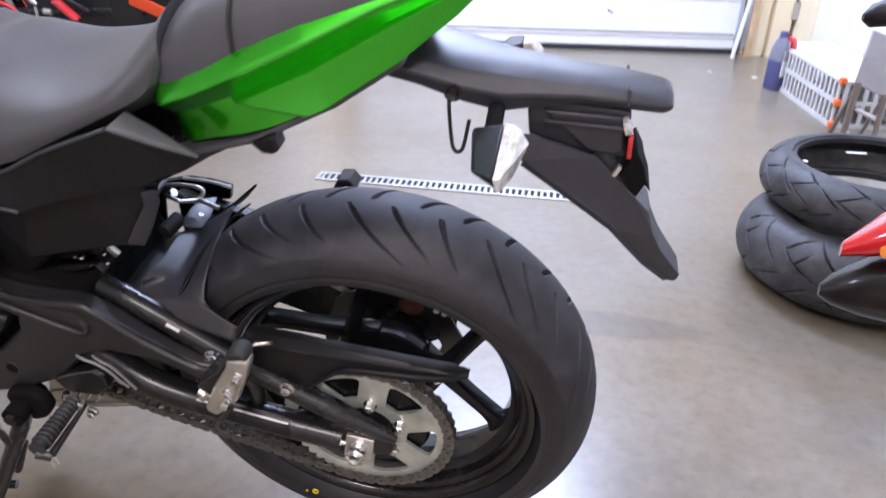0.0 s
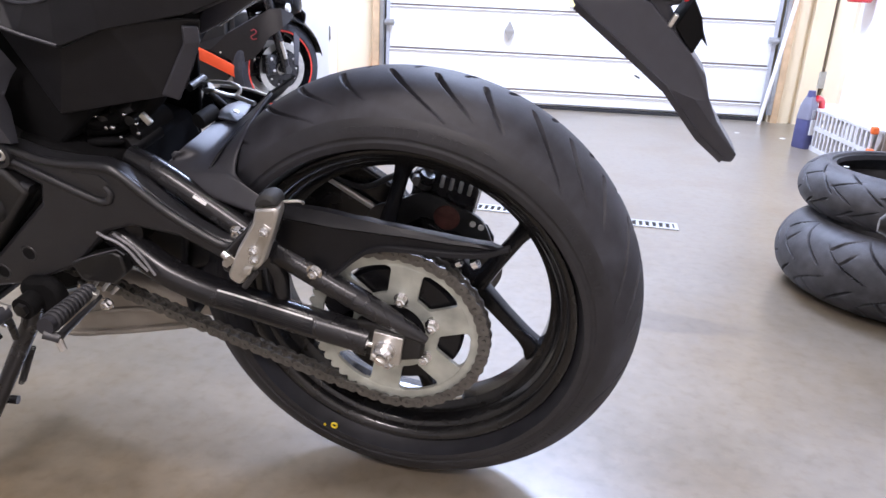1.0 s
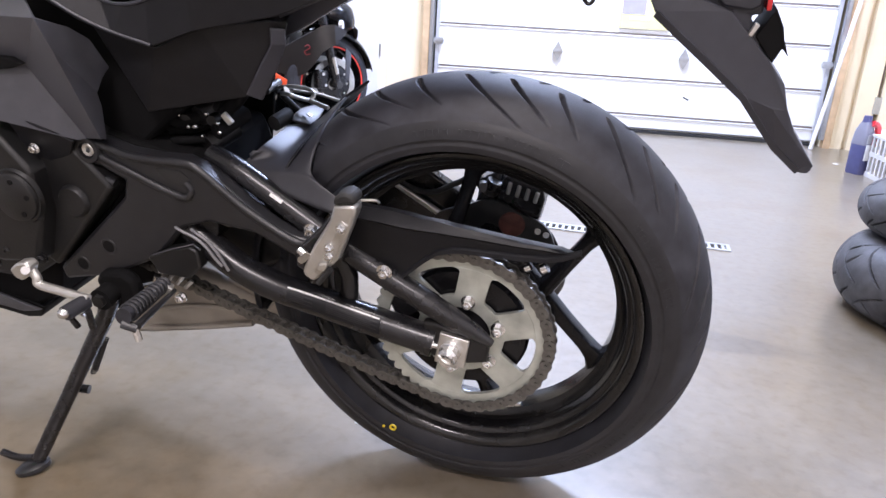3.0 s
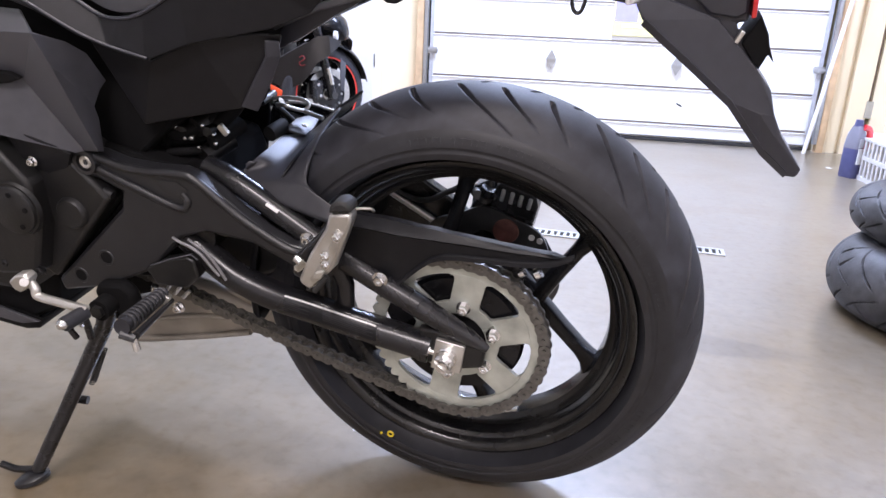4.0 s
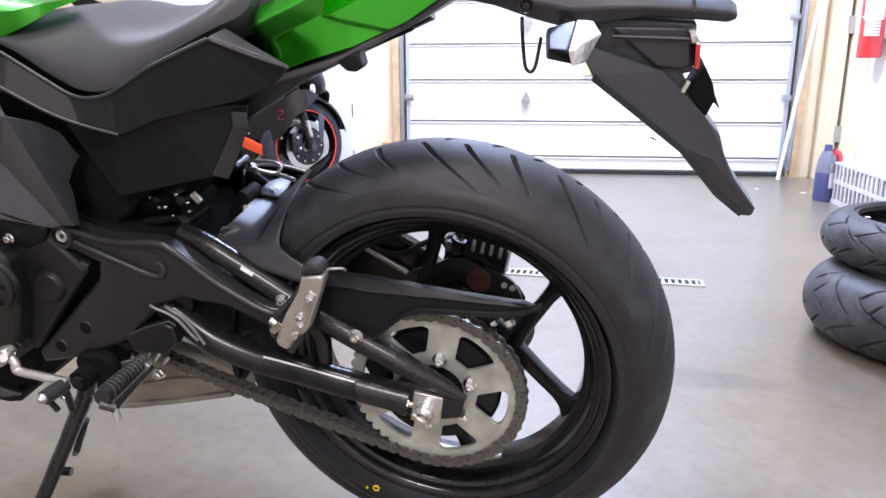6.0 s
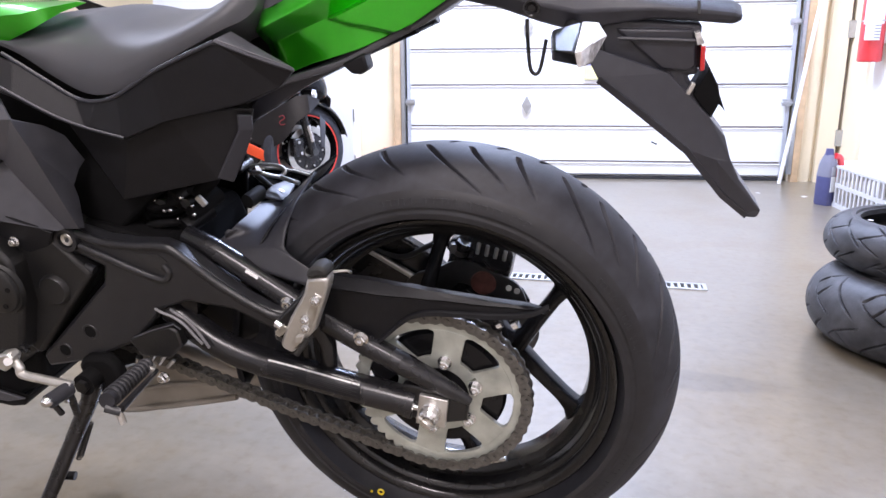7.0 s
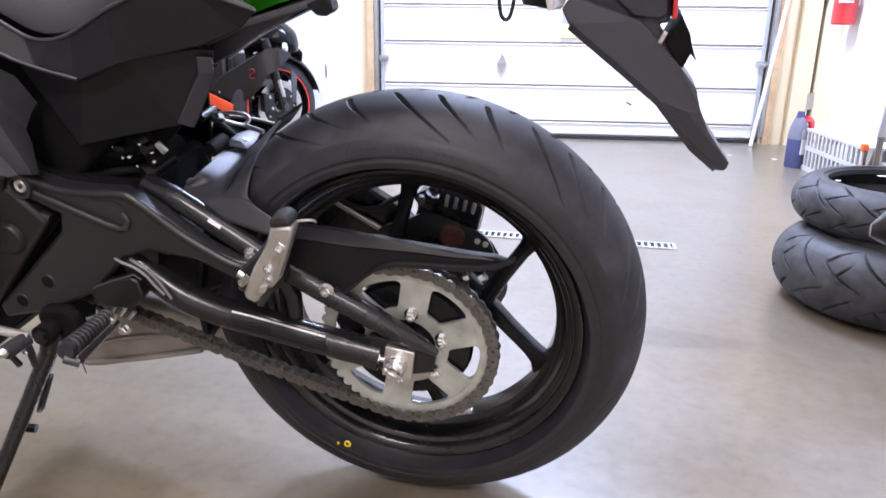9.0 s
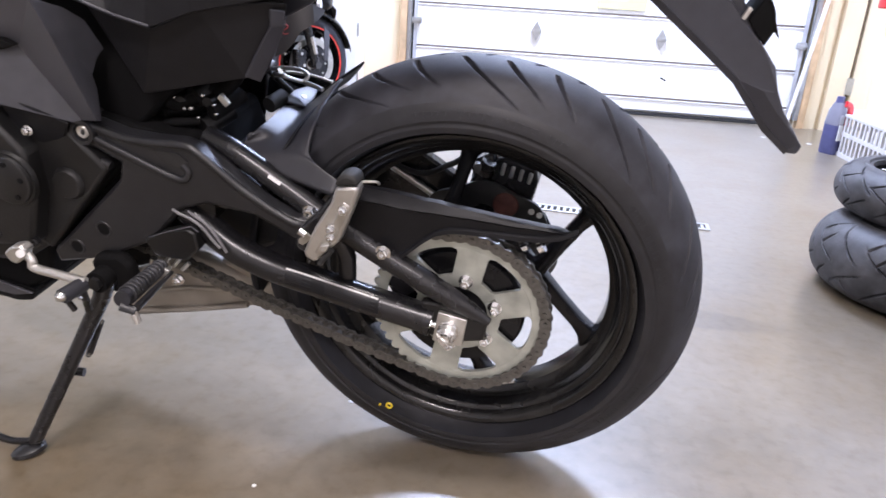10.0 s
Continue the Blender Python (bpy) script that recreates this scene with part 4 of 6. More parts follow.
    part("link_arm", prism([(-0.330, 0.238), (-0.295, 0.246), (-0.259, 0.244), (-0.227, 0.237), (-0.232, 0.215), (-0.300, 0.205), (-0.345, 0.205)], 0.094, 0.106), SATIN_BLACK, bike, "black suspension rocker", bevel=0.002, place=pose(-0.0275, 0.046, -0.0226))
    part("link_edge", tube(bend([(-0.300, 0.093, 0.2475), (-0.259, 0.093, 0.2450), (-0.226, 0.093, 0.238)]), 0.0026, 8), ALU, bike, "polished rocker edge", place=pose(-0.0275, 0.046, -0.0226))
    part("link_rod", rod((-0.272, 0.078, 0.232), (-0.240, 0.070, 0.226), 0.0034, 10), ALU, bike, "polished rod")
    part("link_knob", rod((-0.300, 0.020, 0.214), (-0.292, 0.050, 0.218), 0.011, 20), RUBBER_SEAL, bike, "black rubber knob")


hugger()


def footrest_frame():
    """The cast frame plate between engine and swingarm, with a rib along its top edge."""
    outline = [(-0.497, 0.219), (-0.480, 0.227), (-0.462, 0.225), (-0.429, 0.215), (-0.388, 0.212), (-0.345, 0.213), (-0.325, 0.206), (-0.300, 0.190), (-0.268, 0.163), (-0.238, 0.142), (-0.208, 0.127), (-0.181, 0.124), (-0.178, 0.110),
               (-0.199, 0.095), (-0.258, 0.124), (-0.322, 0.131), (-0.360, 0.118), (-0.415, 0.062), (-0.50, 0.022), (-0.575, 0.004), (-0.580, 0.024), (-0.444, 0.150), (-0.437, 0.175), (-0.470, 0.190), (-0.504, 0.190)]
    plate = part("frame_plate", prism(outline, -0.132, -0.106), FRAME_PAINT, bike, "dark grey cast frame plate", bevel=0.005)
    rib = bend([(-0.490, -0.132, 0.223), (-0.462, -0.132, 0.221), (-0.429, -0.132, 0.211), (-0.388, -0.132, 0.208), (-0.345, -0.132, 0.209), (-0.322, -0.132, 0.201), (-0.268, -0.132, 0.158), (-0.210, -0.132, 0.124), (-0.184, -0.132, 0.119)])
    part("rib", tube(rib, 0.0055, 10), FRAME_PAINT, plate)
    part("rib", tube(bend([(-0.480, -0.133, 0.212), (-0.43, -0.134, 0.192), (-0.357, -0.133, 0.163), (-0.340, -0.132, 0.172), (-0.346, -0.131, 0.183)]), 0.0048, 10), FRAME_PAINT, plate)
    part("rib", tube(bend([(-0.503, -0.130, 0.193), (-0.485, -0.131, 0.180), (-0.452, -0.131, 0.168)]), 0.006, 10), FRAME_PAINT, plate)
    # no recess is cut: a dark patch paints the slot's shade
    part("slot", prism([(-0.385, 0.198), (-0.350, 0.198), (-0.338, 0.188), (-0.352, 0.176), (-0.372, 0.183)], -0.1335, -0.131), RUBBER_SEAL, plate, "dark patch painted as the shade of a slot", smooth=False)
    for x, z in ((-0.487, 0.071), (-0.538, 0.036)):
        part("bolt_recess", lathe([(0.0115, -0.1330), (0.0135, -0.131), (0.0095, -0.131), (0.0090, -0.1325)], 24, closed=True), FRAME_PAINT, plate, place=pose(x, 0, z))
        part("bolt_head", lathe([(0.0, -0.1324), (0.0090, -0.1324), (0.0090, -0.131), (0.0, -0.131)], 16), VOID, plate, place=pose(x, 0, z))
    part("frame_bolt", lathe([(0.0, -0.1345), (0.0032, -0.1345), (0.0036, -0.1375), (0.0055, -0.1385), (0.0078, -0.1385), (0.0088, -0.1375), (0.0092, -0.132), (0.0, -0.132)], 24), ALU, plate, "bright recessed frame bolt", place=pose(-0.477, 0, 0.214))
    part("frame_boss", lathe([(0.0115, -0.1405), (0.0165, -0.1405), (0.0185, -0.125), (0.0115, -0.125)], 28, closed=True), FRAME_PAINT, plate, place=pose(-0.477, 0, 0.214))
    # lower gusset that carries the footrest
    part("gusset", prism([(-0.422, 0.068), (-0.390, 0.084), (-0.355, 0.094), (-0.343, 0.089), (-0.341, 0.064), (-0.363, 0.044), (-0.409, 0.044)], -0.139, -0.120), ENGINE, plate, "matt black footrest bracket", bevel=0.003)
    part("gusset_edge", tube([(-0.411, -0.140, 0.074), (-0.381, -0.140, 0.087), (-0.345, -0.140, 0.100), (-0.336, -0.140, 0.093)], 0.0010, 8), PLASTIC_GREY, plate, "thin grey edge line")
    for way in ([(-0.372, -0.134, 0.118), (-0.361, -0.137, 0.115), (-0.345, -0.137, 0.109), (-0.330, -0.138, 0.099), (-0.318, -0.139, 0.084), (-0.309, -0.138, 0.072)], [(-0.352, -0.130, 0.116), (-0.340, -0.134, 0.112), (-0.328, -0.134, 0.104), (-0.315, -0.135, 0.089), (-0.303, -0.134, 0.064)]):
        part("cable", tube(bend(way), 0.0019, 10), GREY_CABLE, plate, "thin grey cable")
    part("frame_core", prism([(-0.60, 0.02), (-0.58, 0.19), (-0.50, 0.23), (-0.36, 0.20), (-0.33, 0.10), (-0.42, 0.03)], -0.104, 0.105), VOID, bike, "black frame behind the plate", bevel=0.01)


footrest_frame()


def passenger_peg():
    """The folded passenger footrest: a bright channel with a rubber tip on a black hanger."""
    ob = part("passenger_footrest", prism([(-0.121, 0.209), (-0.128, 0.188), (-0.151, 0.152), (-0.169, 0.115), (-0.167, 0.108), (-0.156, 0.102), (-0.149, 0.107), (-0.122, 0.136), (-0.104, 0.178), (-0.094, 0.203), (-0.095, 0.212)], -0.188, -0.170, 0.05), ALU, bike, "polished folded footrest with rubber tip", bevel=0.004)
    part("rubber_tip", prism([(-0.122, 0.207), (-0.121, 0.216), (-0.114, 0.223), (-0.105, 0.2255), (-0.096, 0.222), (-0.093, 0.211), (-0.106, 0.211)], -0.191, -0.166, 0.06), RUBBER_SEAL, ob, "black rubber tip", bevel=0.004)
    part("recess", prism([(-0.113, 0.190), (-0.105, 0.184), (-0.124, 0.140), (-0.146, 0.114), (-0.153, 0.119), (-0.133, 0.150)], -0.1888, -0.187), STEEL, ob, bevel=0.001)
    for x, z in ((-0.114, 0.180), (-0.130, 0.154), (-0.131, 0.143)):
        hex_bolt(ob, x, -0.189, z, 0.0044, 0.005)
    part("stop_block", prism([(-0.142, 0.133), (-0.131, 0.136), (-0.136, 0.124), (-0.146, 0.124)], -0.1945, -0.1885), ALU, ob, bevel=0.0015)
    part("pivot", rod((-0.147, -0.190, 0.105), (-0.131, -0.188, 0.126), 0.0034, 12), RUBBER_SEAL, ob, "black pivot pin")
    part("pivot_end", rod((-0.170, -0.184, 0.143), (-0.163, -0.186, 0.139), 0.0050, 12), CHROME, ob)
    part("spring", tube([Vector((-0.170, -0.184, 0.128)).lerp(Vector((-0.160, -0.186, 0.138)), i / 40) + Vector((0.004 * math.cos(i * 1.2), 0, 0.004 * math.sin(i * 1.2))) for i in range(41)], 0.0011, 5), STEEL, ob, "bright pivot spring")
    part("far_footrest", prism([(-0.105, 0.20), (-0.085, 0.215), (-0.070, 0.205), (-0.085, 0.15), (-0.12, 0.10), (-0.14, 0.11)], 0.175, 0.205), ALU, bike, "polished far footrest", bevel=0.004)
    part("far_footrest_tip", prism([(-0.108, 0.202), (-0.098, 0.222), (-0.080, 0.224), (-0.068, 0.208), (-0.085, 0.212)], 0.172, 0.208), RUBBER_SEAL, bike, "black rubber tip", bevel=0.003)
    part("far_hanger", prism([(-0.20, 0.13), (-0.11, 0.20), (-0.08, 0.19), (-0.12, 0.10), (-0.18, 0.09)], 0.14, 0.172), SATIN_BLACK, bike, "black footrest hanger", bevel=0.004)
    hang = part("footrest_hanger", prism([(-0.185, 0.130), (-0.150, 0.165), (-0.128, 0.196), (-0.108, 0.190), (-0.122, 0.150), (-0.148, 0.112), (-0.165, 0.098), (-0.186, 0.108)], -0.168, -0.134), SATIN_BLACK, bike, "black footrest hanger", bevel=0.004)
    part("strap_hook", tube(bend([(-0.113, -0.155, 0.198), (-0.101, -0.150, 0.199), (-0.089, -0.145, 0.198), (-0.087, -0.140, 0.193)]), 0.0017, 8), STEEL, hang, "thin bright hook wire")
    part("spacer", rod((-0.155, -0.136, 0.110), (-0.155, -0.105, 0.110), 0.016, 16), SATIN_BLACK, hang)


passenger_peg()


def rider_peg():
    a, b = Vector((-0.401, -0.140, 0.032)), Vector((-0.404, -0.224, 0.031))
    way = (b - a).normalized()
    ob = part("rider_footrest", tube([a, a.lerp(b, 0.5), a.lerp(b, 0.95), b], [0.0112, 0.0128, 0.0142, 0.0150], 18, flat=0.72), RUBBER, bike, "black rubber ribbed footrest")
    for i in range(11):
        p = a.lerp(b, 0.06 + 0.081 * i)
        r = 0.0142 + 0.0034 * i / 10
        part("rubber_rib", tube([p - way * 0.0022, p - way * 0.001, p + way * 0.001, p + way * 0.0022], [r * 0.93, r, r, r * 0.93], 16, flat=0.74), RUBBER_OLD, ob)
    part("base_plate", tube([a + Vector((0.012, 0, -0.010)), b + Vector((0.014, 0.004, -0.014))], [0.005, 0.009], 10, flat=0.6), FRAME_PAINT, ob)
    part("end_plate", tube([b + Vector((-0.004, -0.001, -0.010)), b + Vector((0.014, 0.003, -0.017))], [0.006, 0.006], 10, flat=0.6), FRAME_PAINT, ob)
    part("feeler_bolt", rod(b + Vector((0.010, 0.004, -0.018)), b + Vector((0.012, 0.004, -0.036)), 0.0048, 8), CHROME, ob, "bright feeler bolt")
    part("clevis", a_box(-0.005, 0.005, -0.006, 0.006, -0.007, 0.007), ALU, ob, bevel=0.002, place=pose(*(a + Vector((0.008, -0.006, -0.004))), 0, 35, 20))
    part("clevis_pin", rod(a + Vector((-0.014, 0.0, 0.002)), a + Vector((-0.010, 0.0, 0.010)), 0.005, 10), CHROME, ob)
    for k in range(3):
        part("return_spring", rod(a + Vector((0.000 + 0.012 * k, 0.008, 0.000 - 0.004 * k)), a + Vector((0.010 + 0.012 * k, 0.012, 0.014 - 0.006 * k)), 0.0028, 10), STEEL, ob)
    hex_bolt(ob, -0.375, -0.145, 0.018, 0.0062, 0.008)


rider_peg()


def engine():
    ob = part("engine", prism([(-0.90, -0.02), (-0.92, 0.20), (-0.82, 0.30), (-0.60, 0.31), (-0.47, 0.22), (-0.45, 0.16), (-0.57, 0.04), (-0.66, -0.02)], -0.12, 0.13), ENGINE, bike, "black parallel-twin engine", bevel=0.012)
    cover = [(-0.80, 0.06), (-0.80, 0.20), (-0.70, 0.25), (-0.59, 0.245), (-0.545, 0.19), (-0.548, 0.12), (-0.575, 0.045), (-0.64, 0.035)]
    part("clutch_cover", prism(cover, -0.165, -0.118, 0.05), ENGINE, ob, "black crankcase cover", bevel=0.006)
    cap = part("round_cap", lathe([(0.0, -0.172), (0.030, -0.172), (0.033, -0.170), (0.034, -0.166), (0.037, -0.166), (0.039, -0.160), (0.0, -0.160)], 48), ENGINE, ob, "dark grey round generator cap", place=pose(-0.578, -0.004, 0.150))
    # black discs on the cap's face paint the shade of three holes
    for k in range(3):
        a = radians(80 - 70 * k)
        part("cap_hole_shade", lathe([(0.0, -0.1735), (0.0036, -0.1735), (0.0036, -0.171), (0.0, -0.171)], 12), VOID, cap, place=pose(0.024 * math.cos(a), 0, 0.024 * math.sin(a)))
    part("sprocket_cover", prism([(-0.59, 0.245), (-0.505, 0.225), (-0.452, 0.165), (-0.575, 0.03), (-0.60, 0.05)], -0.140, -0.10), ENGINE, ob, "black front sprocket cover", bevel=0.006)
    part("boss", lathe([(0.0, -0.147), (0.019, -0.147), (0.022, -0.144), (0.024, -0.135), (0.0, -0.135)], 32), ENGINE, ob, place=pose(-0.515, 0, 0.140))
    hex_bolt(ob, -0.549, -0.146, 0.212, 0.0052, 0.007)
    for x, z in ((-0.61, 0.04), (-0.66, 0.035), (-0.575, 0.055), (-0.63, 0.06)):
        hex_bolt(ob, x, -0.16, z, 0.006, 0.006, SATIN_BLACK)
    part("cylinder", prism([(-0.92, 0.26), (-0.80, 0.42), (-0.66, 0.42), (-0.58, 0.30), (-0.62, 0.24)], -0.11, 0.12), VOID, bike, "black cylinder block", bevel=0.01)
    # throttle bodies, hoses and clips under the side panel; near-black hoses paint the shade there
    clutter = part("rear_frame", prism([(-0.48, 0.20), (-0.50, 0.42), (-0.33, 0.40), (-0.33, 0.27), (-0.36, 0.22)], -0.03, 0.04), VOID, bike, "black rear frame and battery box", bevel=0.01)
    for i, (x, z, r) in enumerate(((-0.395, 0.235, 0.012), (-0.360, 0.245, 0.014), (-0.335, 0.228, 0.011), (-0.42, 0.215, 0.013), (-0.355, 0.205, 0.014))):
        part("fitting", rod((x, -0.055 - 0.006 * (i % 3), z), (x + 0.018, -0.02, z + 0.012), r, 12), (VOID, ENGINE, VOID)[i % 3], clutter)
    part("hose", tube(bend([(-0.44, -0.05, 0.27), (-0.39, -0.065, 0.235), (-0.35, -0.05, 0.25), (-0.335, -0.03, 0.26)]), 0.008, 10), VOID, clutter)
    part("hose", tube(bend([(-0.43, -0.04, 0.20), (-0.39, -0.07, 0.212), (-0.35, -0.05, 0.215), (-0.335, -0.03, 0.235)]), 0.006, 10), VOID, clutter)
    part("clip", a_box(-0.008, 0.008, -0.003, 0.003, -0.004, 0.004), ALU, clutter, "bright clip", bevel=0.001, place=pose(-0.315, -0.068, 0.248, 0, 50, 0))
    part("clip", lathe([(0.0, -0.004), (0.003, -0.0035), (0.004, -0.001), (0.004, 0.003), (0.0, 0.003)], 12), CHROME, clutter, "bright clip", bevel=0.001, place=pose(-0.360, -0.073, 0.235, 0, 20, 0))
    part("clip", lathe([(0.0, -0.003), (0.0025, -0.0025), (0.003, 0.0), (0.0, 0.003)], 12), CHROME, clutter, "bright clip", bevel=0.001, place=pose(-0.326, -0.073, 0.230, 0, 20, 0))
    for x, y, z, r in ((-0.372, -0.070, 0.232, 0.0028), (-0.385, -0.068, 0.246, 0.002), (-0.343, -0.070, 0.252, 0.0022), (-0.352, -0.072, 0.222, 0.0024), (-0.330, -0.068, 0.240, 0.002)):
        part("hose_clamp", lathe([(0.0, -0.003), (r, -0.002), (r * 1.2, 0.001), (0.0, 0.002)], 10), CHROME, clutter, "small bright clamp screw", place=pose(x, y, z))
    part("connector", lathe([(0.0, -0.008), (0.009, -0.006), (0.011, 0.0), (0.011, 0.02), (0.0, 0.02)], 16), ENGINE, clutter, place=pose(-0.378, -0.062, 0.238))
    part("connector", lathe([(0.0, -0.006), (0.007, -0.005), (0.008, 0.0), (0.008, 0.02), (0.0, 0.02)], 16), ENGINE, clutter, place=pose(-0.340, -0.062, 0.242))
    part("subframe_rail", tube(bend([(-0.46, -0.05, 0.22), (-0.38, -0.045, 0.225), (-0.31, -0.04, 0.27), (-0.27, -0.03, 0.35), (-0.20, -0.03, 0.392), (-0.02, -0.03, 0.460)]), 0.010, 14), VOID, bike, "black subframe tube")
    part("undertail_strip", prism([(-0.232, 0.368), (-0.205, 0.393), (-0.159, 0.410), (-0.125, 0.423), (-0.093, 0.436), (-0.058, 0.450), (-0.017, 0.469), (-0.017, 0.459), (-0.052, 0.440), (-0.080, 0.428), (-0.127, 0.408), (-0.158, 0.392), (-0.194, 0.370), (-0.229, 0.352)], -0.058, -0.046), TAIL_PLASTIC, bike, "charcoal plastic strip under the tail cowl", bevel=0.002)
    part("subframe_rail", tube(bend([(-0.28, 0.07, 0.34), (-0.2, 0.07, 0.385), (-0.02, 0.07, 0.460)]), 0.012, 14), SATIN_BLACK, bike, "black subframe tube")


engine()


def lower_parts():
    # shift lever with a rubber-tipped peg
    lever = part("shift_lever", tube(bend([(-0.556, -0.200, 0.062), (-0.548, -0.202, 0.052), (-0.545, -0.204, 0.043), (-0.512, -0.205, 0.039), (-0.470, -0.205, 0.034)]), 0.0062, 12, flat=0.75), ALU, bike, "bare aluminium shift lever")
    part("clamp", prism([(-0.584, 0.061), (-0.571, 0.072), (-0.556, 0.076), (-0.548, 0.069), (-0.557, 0.054), (-0.569, 0.046), (-0.579, 0.050)], -0.208, -0.190), ALU, lever, bevel=0.003)
    part("clamp_bolt", rod((-0.550, -0.214, 0.069), (-0.560, -0.205, 0.062), 0.0055, 10), CHROME, lever)
    part("shaft", rod((-0.569, -0.200, 0.060), (-0.664, -0.120, -0.001), 0.007, 12), STEEL, lever)
    part("peg", rod((-0.476, -0.203, 0.029), (-0.482, -0.236, 0.029), 0.0100, 18), RUBBER, lever, "black rubber peg")
    part("peg_end", lathe([(0.0, -0.007), (0.004, -0.006), (0.0068, -0.002), (0.0072, 0.002), (0.0, 0.004)], 18), CHROME, lever, "bright end cap", place=pose(*(-0.480, -0.240, 0.032)))
    part("linkage", rod((-0.498, -0.215, 0.008), (-0.495, -0.210, -0.011), 0.0042, 10), SATIN_BLACK, lever)
    part("linkage", rod((-0.493, -0.190, 0.003), (-0.497, -0.185, -0.029), 0.0050, 10), SATIN_BLACK, lever)
    part("linkage_pin", rod((-0.488, -0.205, 0.010), (-0.491, -0.200, 0.003), 0.0035, 10), CHROME, lever)
    # side stand
    c, s = math.cos(radians(LEAN)), math.sin(radians(LEAN))

    def ground(x, y, z):
        z -= AXLE
        return (x, y * c + z * s, z * c - y * s)
    foot = ground(-0.606, -0.190, 0.018)
    stand = part("side_stand", tube([(-0.487, -0.150, 0.004), (-0.50, -0.155, -0.03), Vector((-0.50, -0.155, -0.03)).lerp(Vector(foot), 0.55), foot], [0.0145, 0.0120, 0.0104, 0.0102], 18), SATIN_BLACK, bike, "black steel side stand")
    shoe = bmesh.new()
    lathe([(0.0, 0.008), (0.015, 0.007), (0.021, 0.003), (0.021, -0.003), (0.0, -0.004)], 28, axis="Z", bm=shoe)
    bmesh.ops.scale(shoe, vec=(1.15, 0.85, 1), verts=shoe.verts)
    part("foot", shoe, FRAME_PAINT, stand, "oval steel foot", place=Matrix.Translation(ground(-0.612, -0.197, 0.006)) @ pose(0, 0, 0, -LEAN, 0, 55))
    part("prong", tube(bend([ground(-0.606, -0.186, 0.016), ground(-0.645, -0.190, 0.010), ground(-0.672, -0.192, 0.014)]), 0.0055, 10), SATIN_BLACK, stand)
    part("stud", rod((-0.575, -0.175, -0.160), (-0.552, -0.170, -0.163), 0.0065, 12), SATIN_BLACK, stand)
    part("pivot", rod((-0.489, -0.168, 0.006), (-0.489, -0.11, 0.006), 0.016, 20), VOID, stand)
    part("pivot_bolt", rod((-0.489, -0.174, 0.006), (-0.489, -0.168, 0.006), 0.010, 6), ENGINE, stand, smooth=False)
    part("pivot_plate", prism([(-0.512, 0.022), (-0.500, 0.036), (-0.465, 0.040), (-0.449, 0.028), (-0.446, 0.004), (-0.460, -0.016), (-0.482, -0.026), (-0.505, -0.014)], -0.146, -0.125), VOID, stand, bevel=0.007)
    coil = [Vector((-0.517, -0.150, -0.077)).lerp(Vector((-0.541, -0.163, -0.133)), i / 340) + Vector((0.0046 * math.cos(i * 0.35), 0.0046 * math.sin(i * 0.35), 0)) for i in range(341)]
    part("spring", tube(coil, 0.0010, 6), BRAKE_STEEL, stand, "dark return spring")
    # exhaust box and its weld seam under the engine
    box_profile = [(-0.60, -0.160), (-0.58, -0.085), (-0.46, -0.035), (-0.30, -0.025), (-0.312, -0.064), (-0.340, -0.109), (-0.42, -0.134), (-0.555, -0.168), (-0.585, -0.172)]
    ex = part("exhaust_box", prism(box_profile, -0.015, 0.12, 0.03), EXHAUST, bike, "dull brown-grey exhaust box", bevel=0.006)
    part("seam", tube(bend([(-0.585, -0.017, -0.130), (-0.46, -0.017, -0.093), (-0.335, -0.017, -0.08)]), 0.004, 8), EXHAUST, ex)
    part("flange", tube(bend([(-0.592, -0.016, -0.160), (-0.48, -0.018, -0.138), (-0.355, -0.018, -0.106)]), 0.005, 8), EXHAUST, ex)
    part("pipe", tube(bend([(-0.53, 0.0, -0.045), (-0.47, -0.01, -0.038), (-0.42, -0.01, -0.045), (-0.35, 0.0, -0.07), (-0.30, 0.02, -0.085)]), 0.020, 16), EXHAUST, ex, "brown stained pipe")
    part("silencer_mount", prism([(-0.60, 0.03), (-0.47, 0.035), (-0.455, -0.002), (-0.490, -0.030), (-0.56, -0.055)], -0.06, -0.03), VOID, bike, "matt black mount over the exhaust box", bevel=0.006)
    part("rear_bracket", prism([(-0.319, -0.012), (-0.318, 0.010), (-0.307, 0.013), (-0.301, 0.002), (-0.308, -0.010)], -0.005, 0.006), EXHAUST, ex, "stained bracket", bevel=0.004)
    verts = [(-0.90, -0.105, -0.045), (-0.78, -0.105, -0.058), (-0.668, -0.100, -0.083), (-0.70, -0.085, -0.115), (-0.756, -0.06, -0.142), (-0.90, -0.06, -0.125), (-0.90, 0.09, -0.125), (-0.756, 0.09, -0.142), (-0.70, 0.1, -0.115), (-0.668, 0.11, -0.083)]
    part("belly_pan", facets(verts, [(0, 1, 4, 5), (1, 2, 3, 4), (5, 4, 7, 6), (4, 3, 8, 7), (3, 2, 9, 8)]), VOID, bike, "matt black plastic belly pan", solid=0.004, bevel=0.002)
    part("sump", prism([(-0.92, 0.02), (-0.62, 0.02), (-0.64, -0.06), (-0.72, -0.105), (-0.92, -0.10)], -0.09, 0.10), VOID, bike, "matt black sump", bevel=0.006)
    part("panel_tab", prism([(-0.83, -0.05), (-0.78, -0.052), (-0.665, -0.080), (-0.70, -0.088), (-0.80, -0.078)], -0.112, -0.106), PLASTIC_GREY, bike, bevel=0.002)


lower_parts()


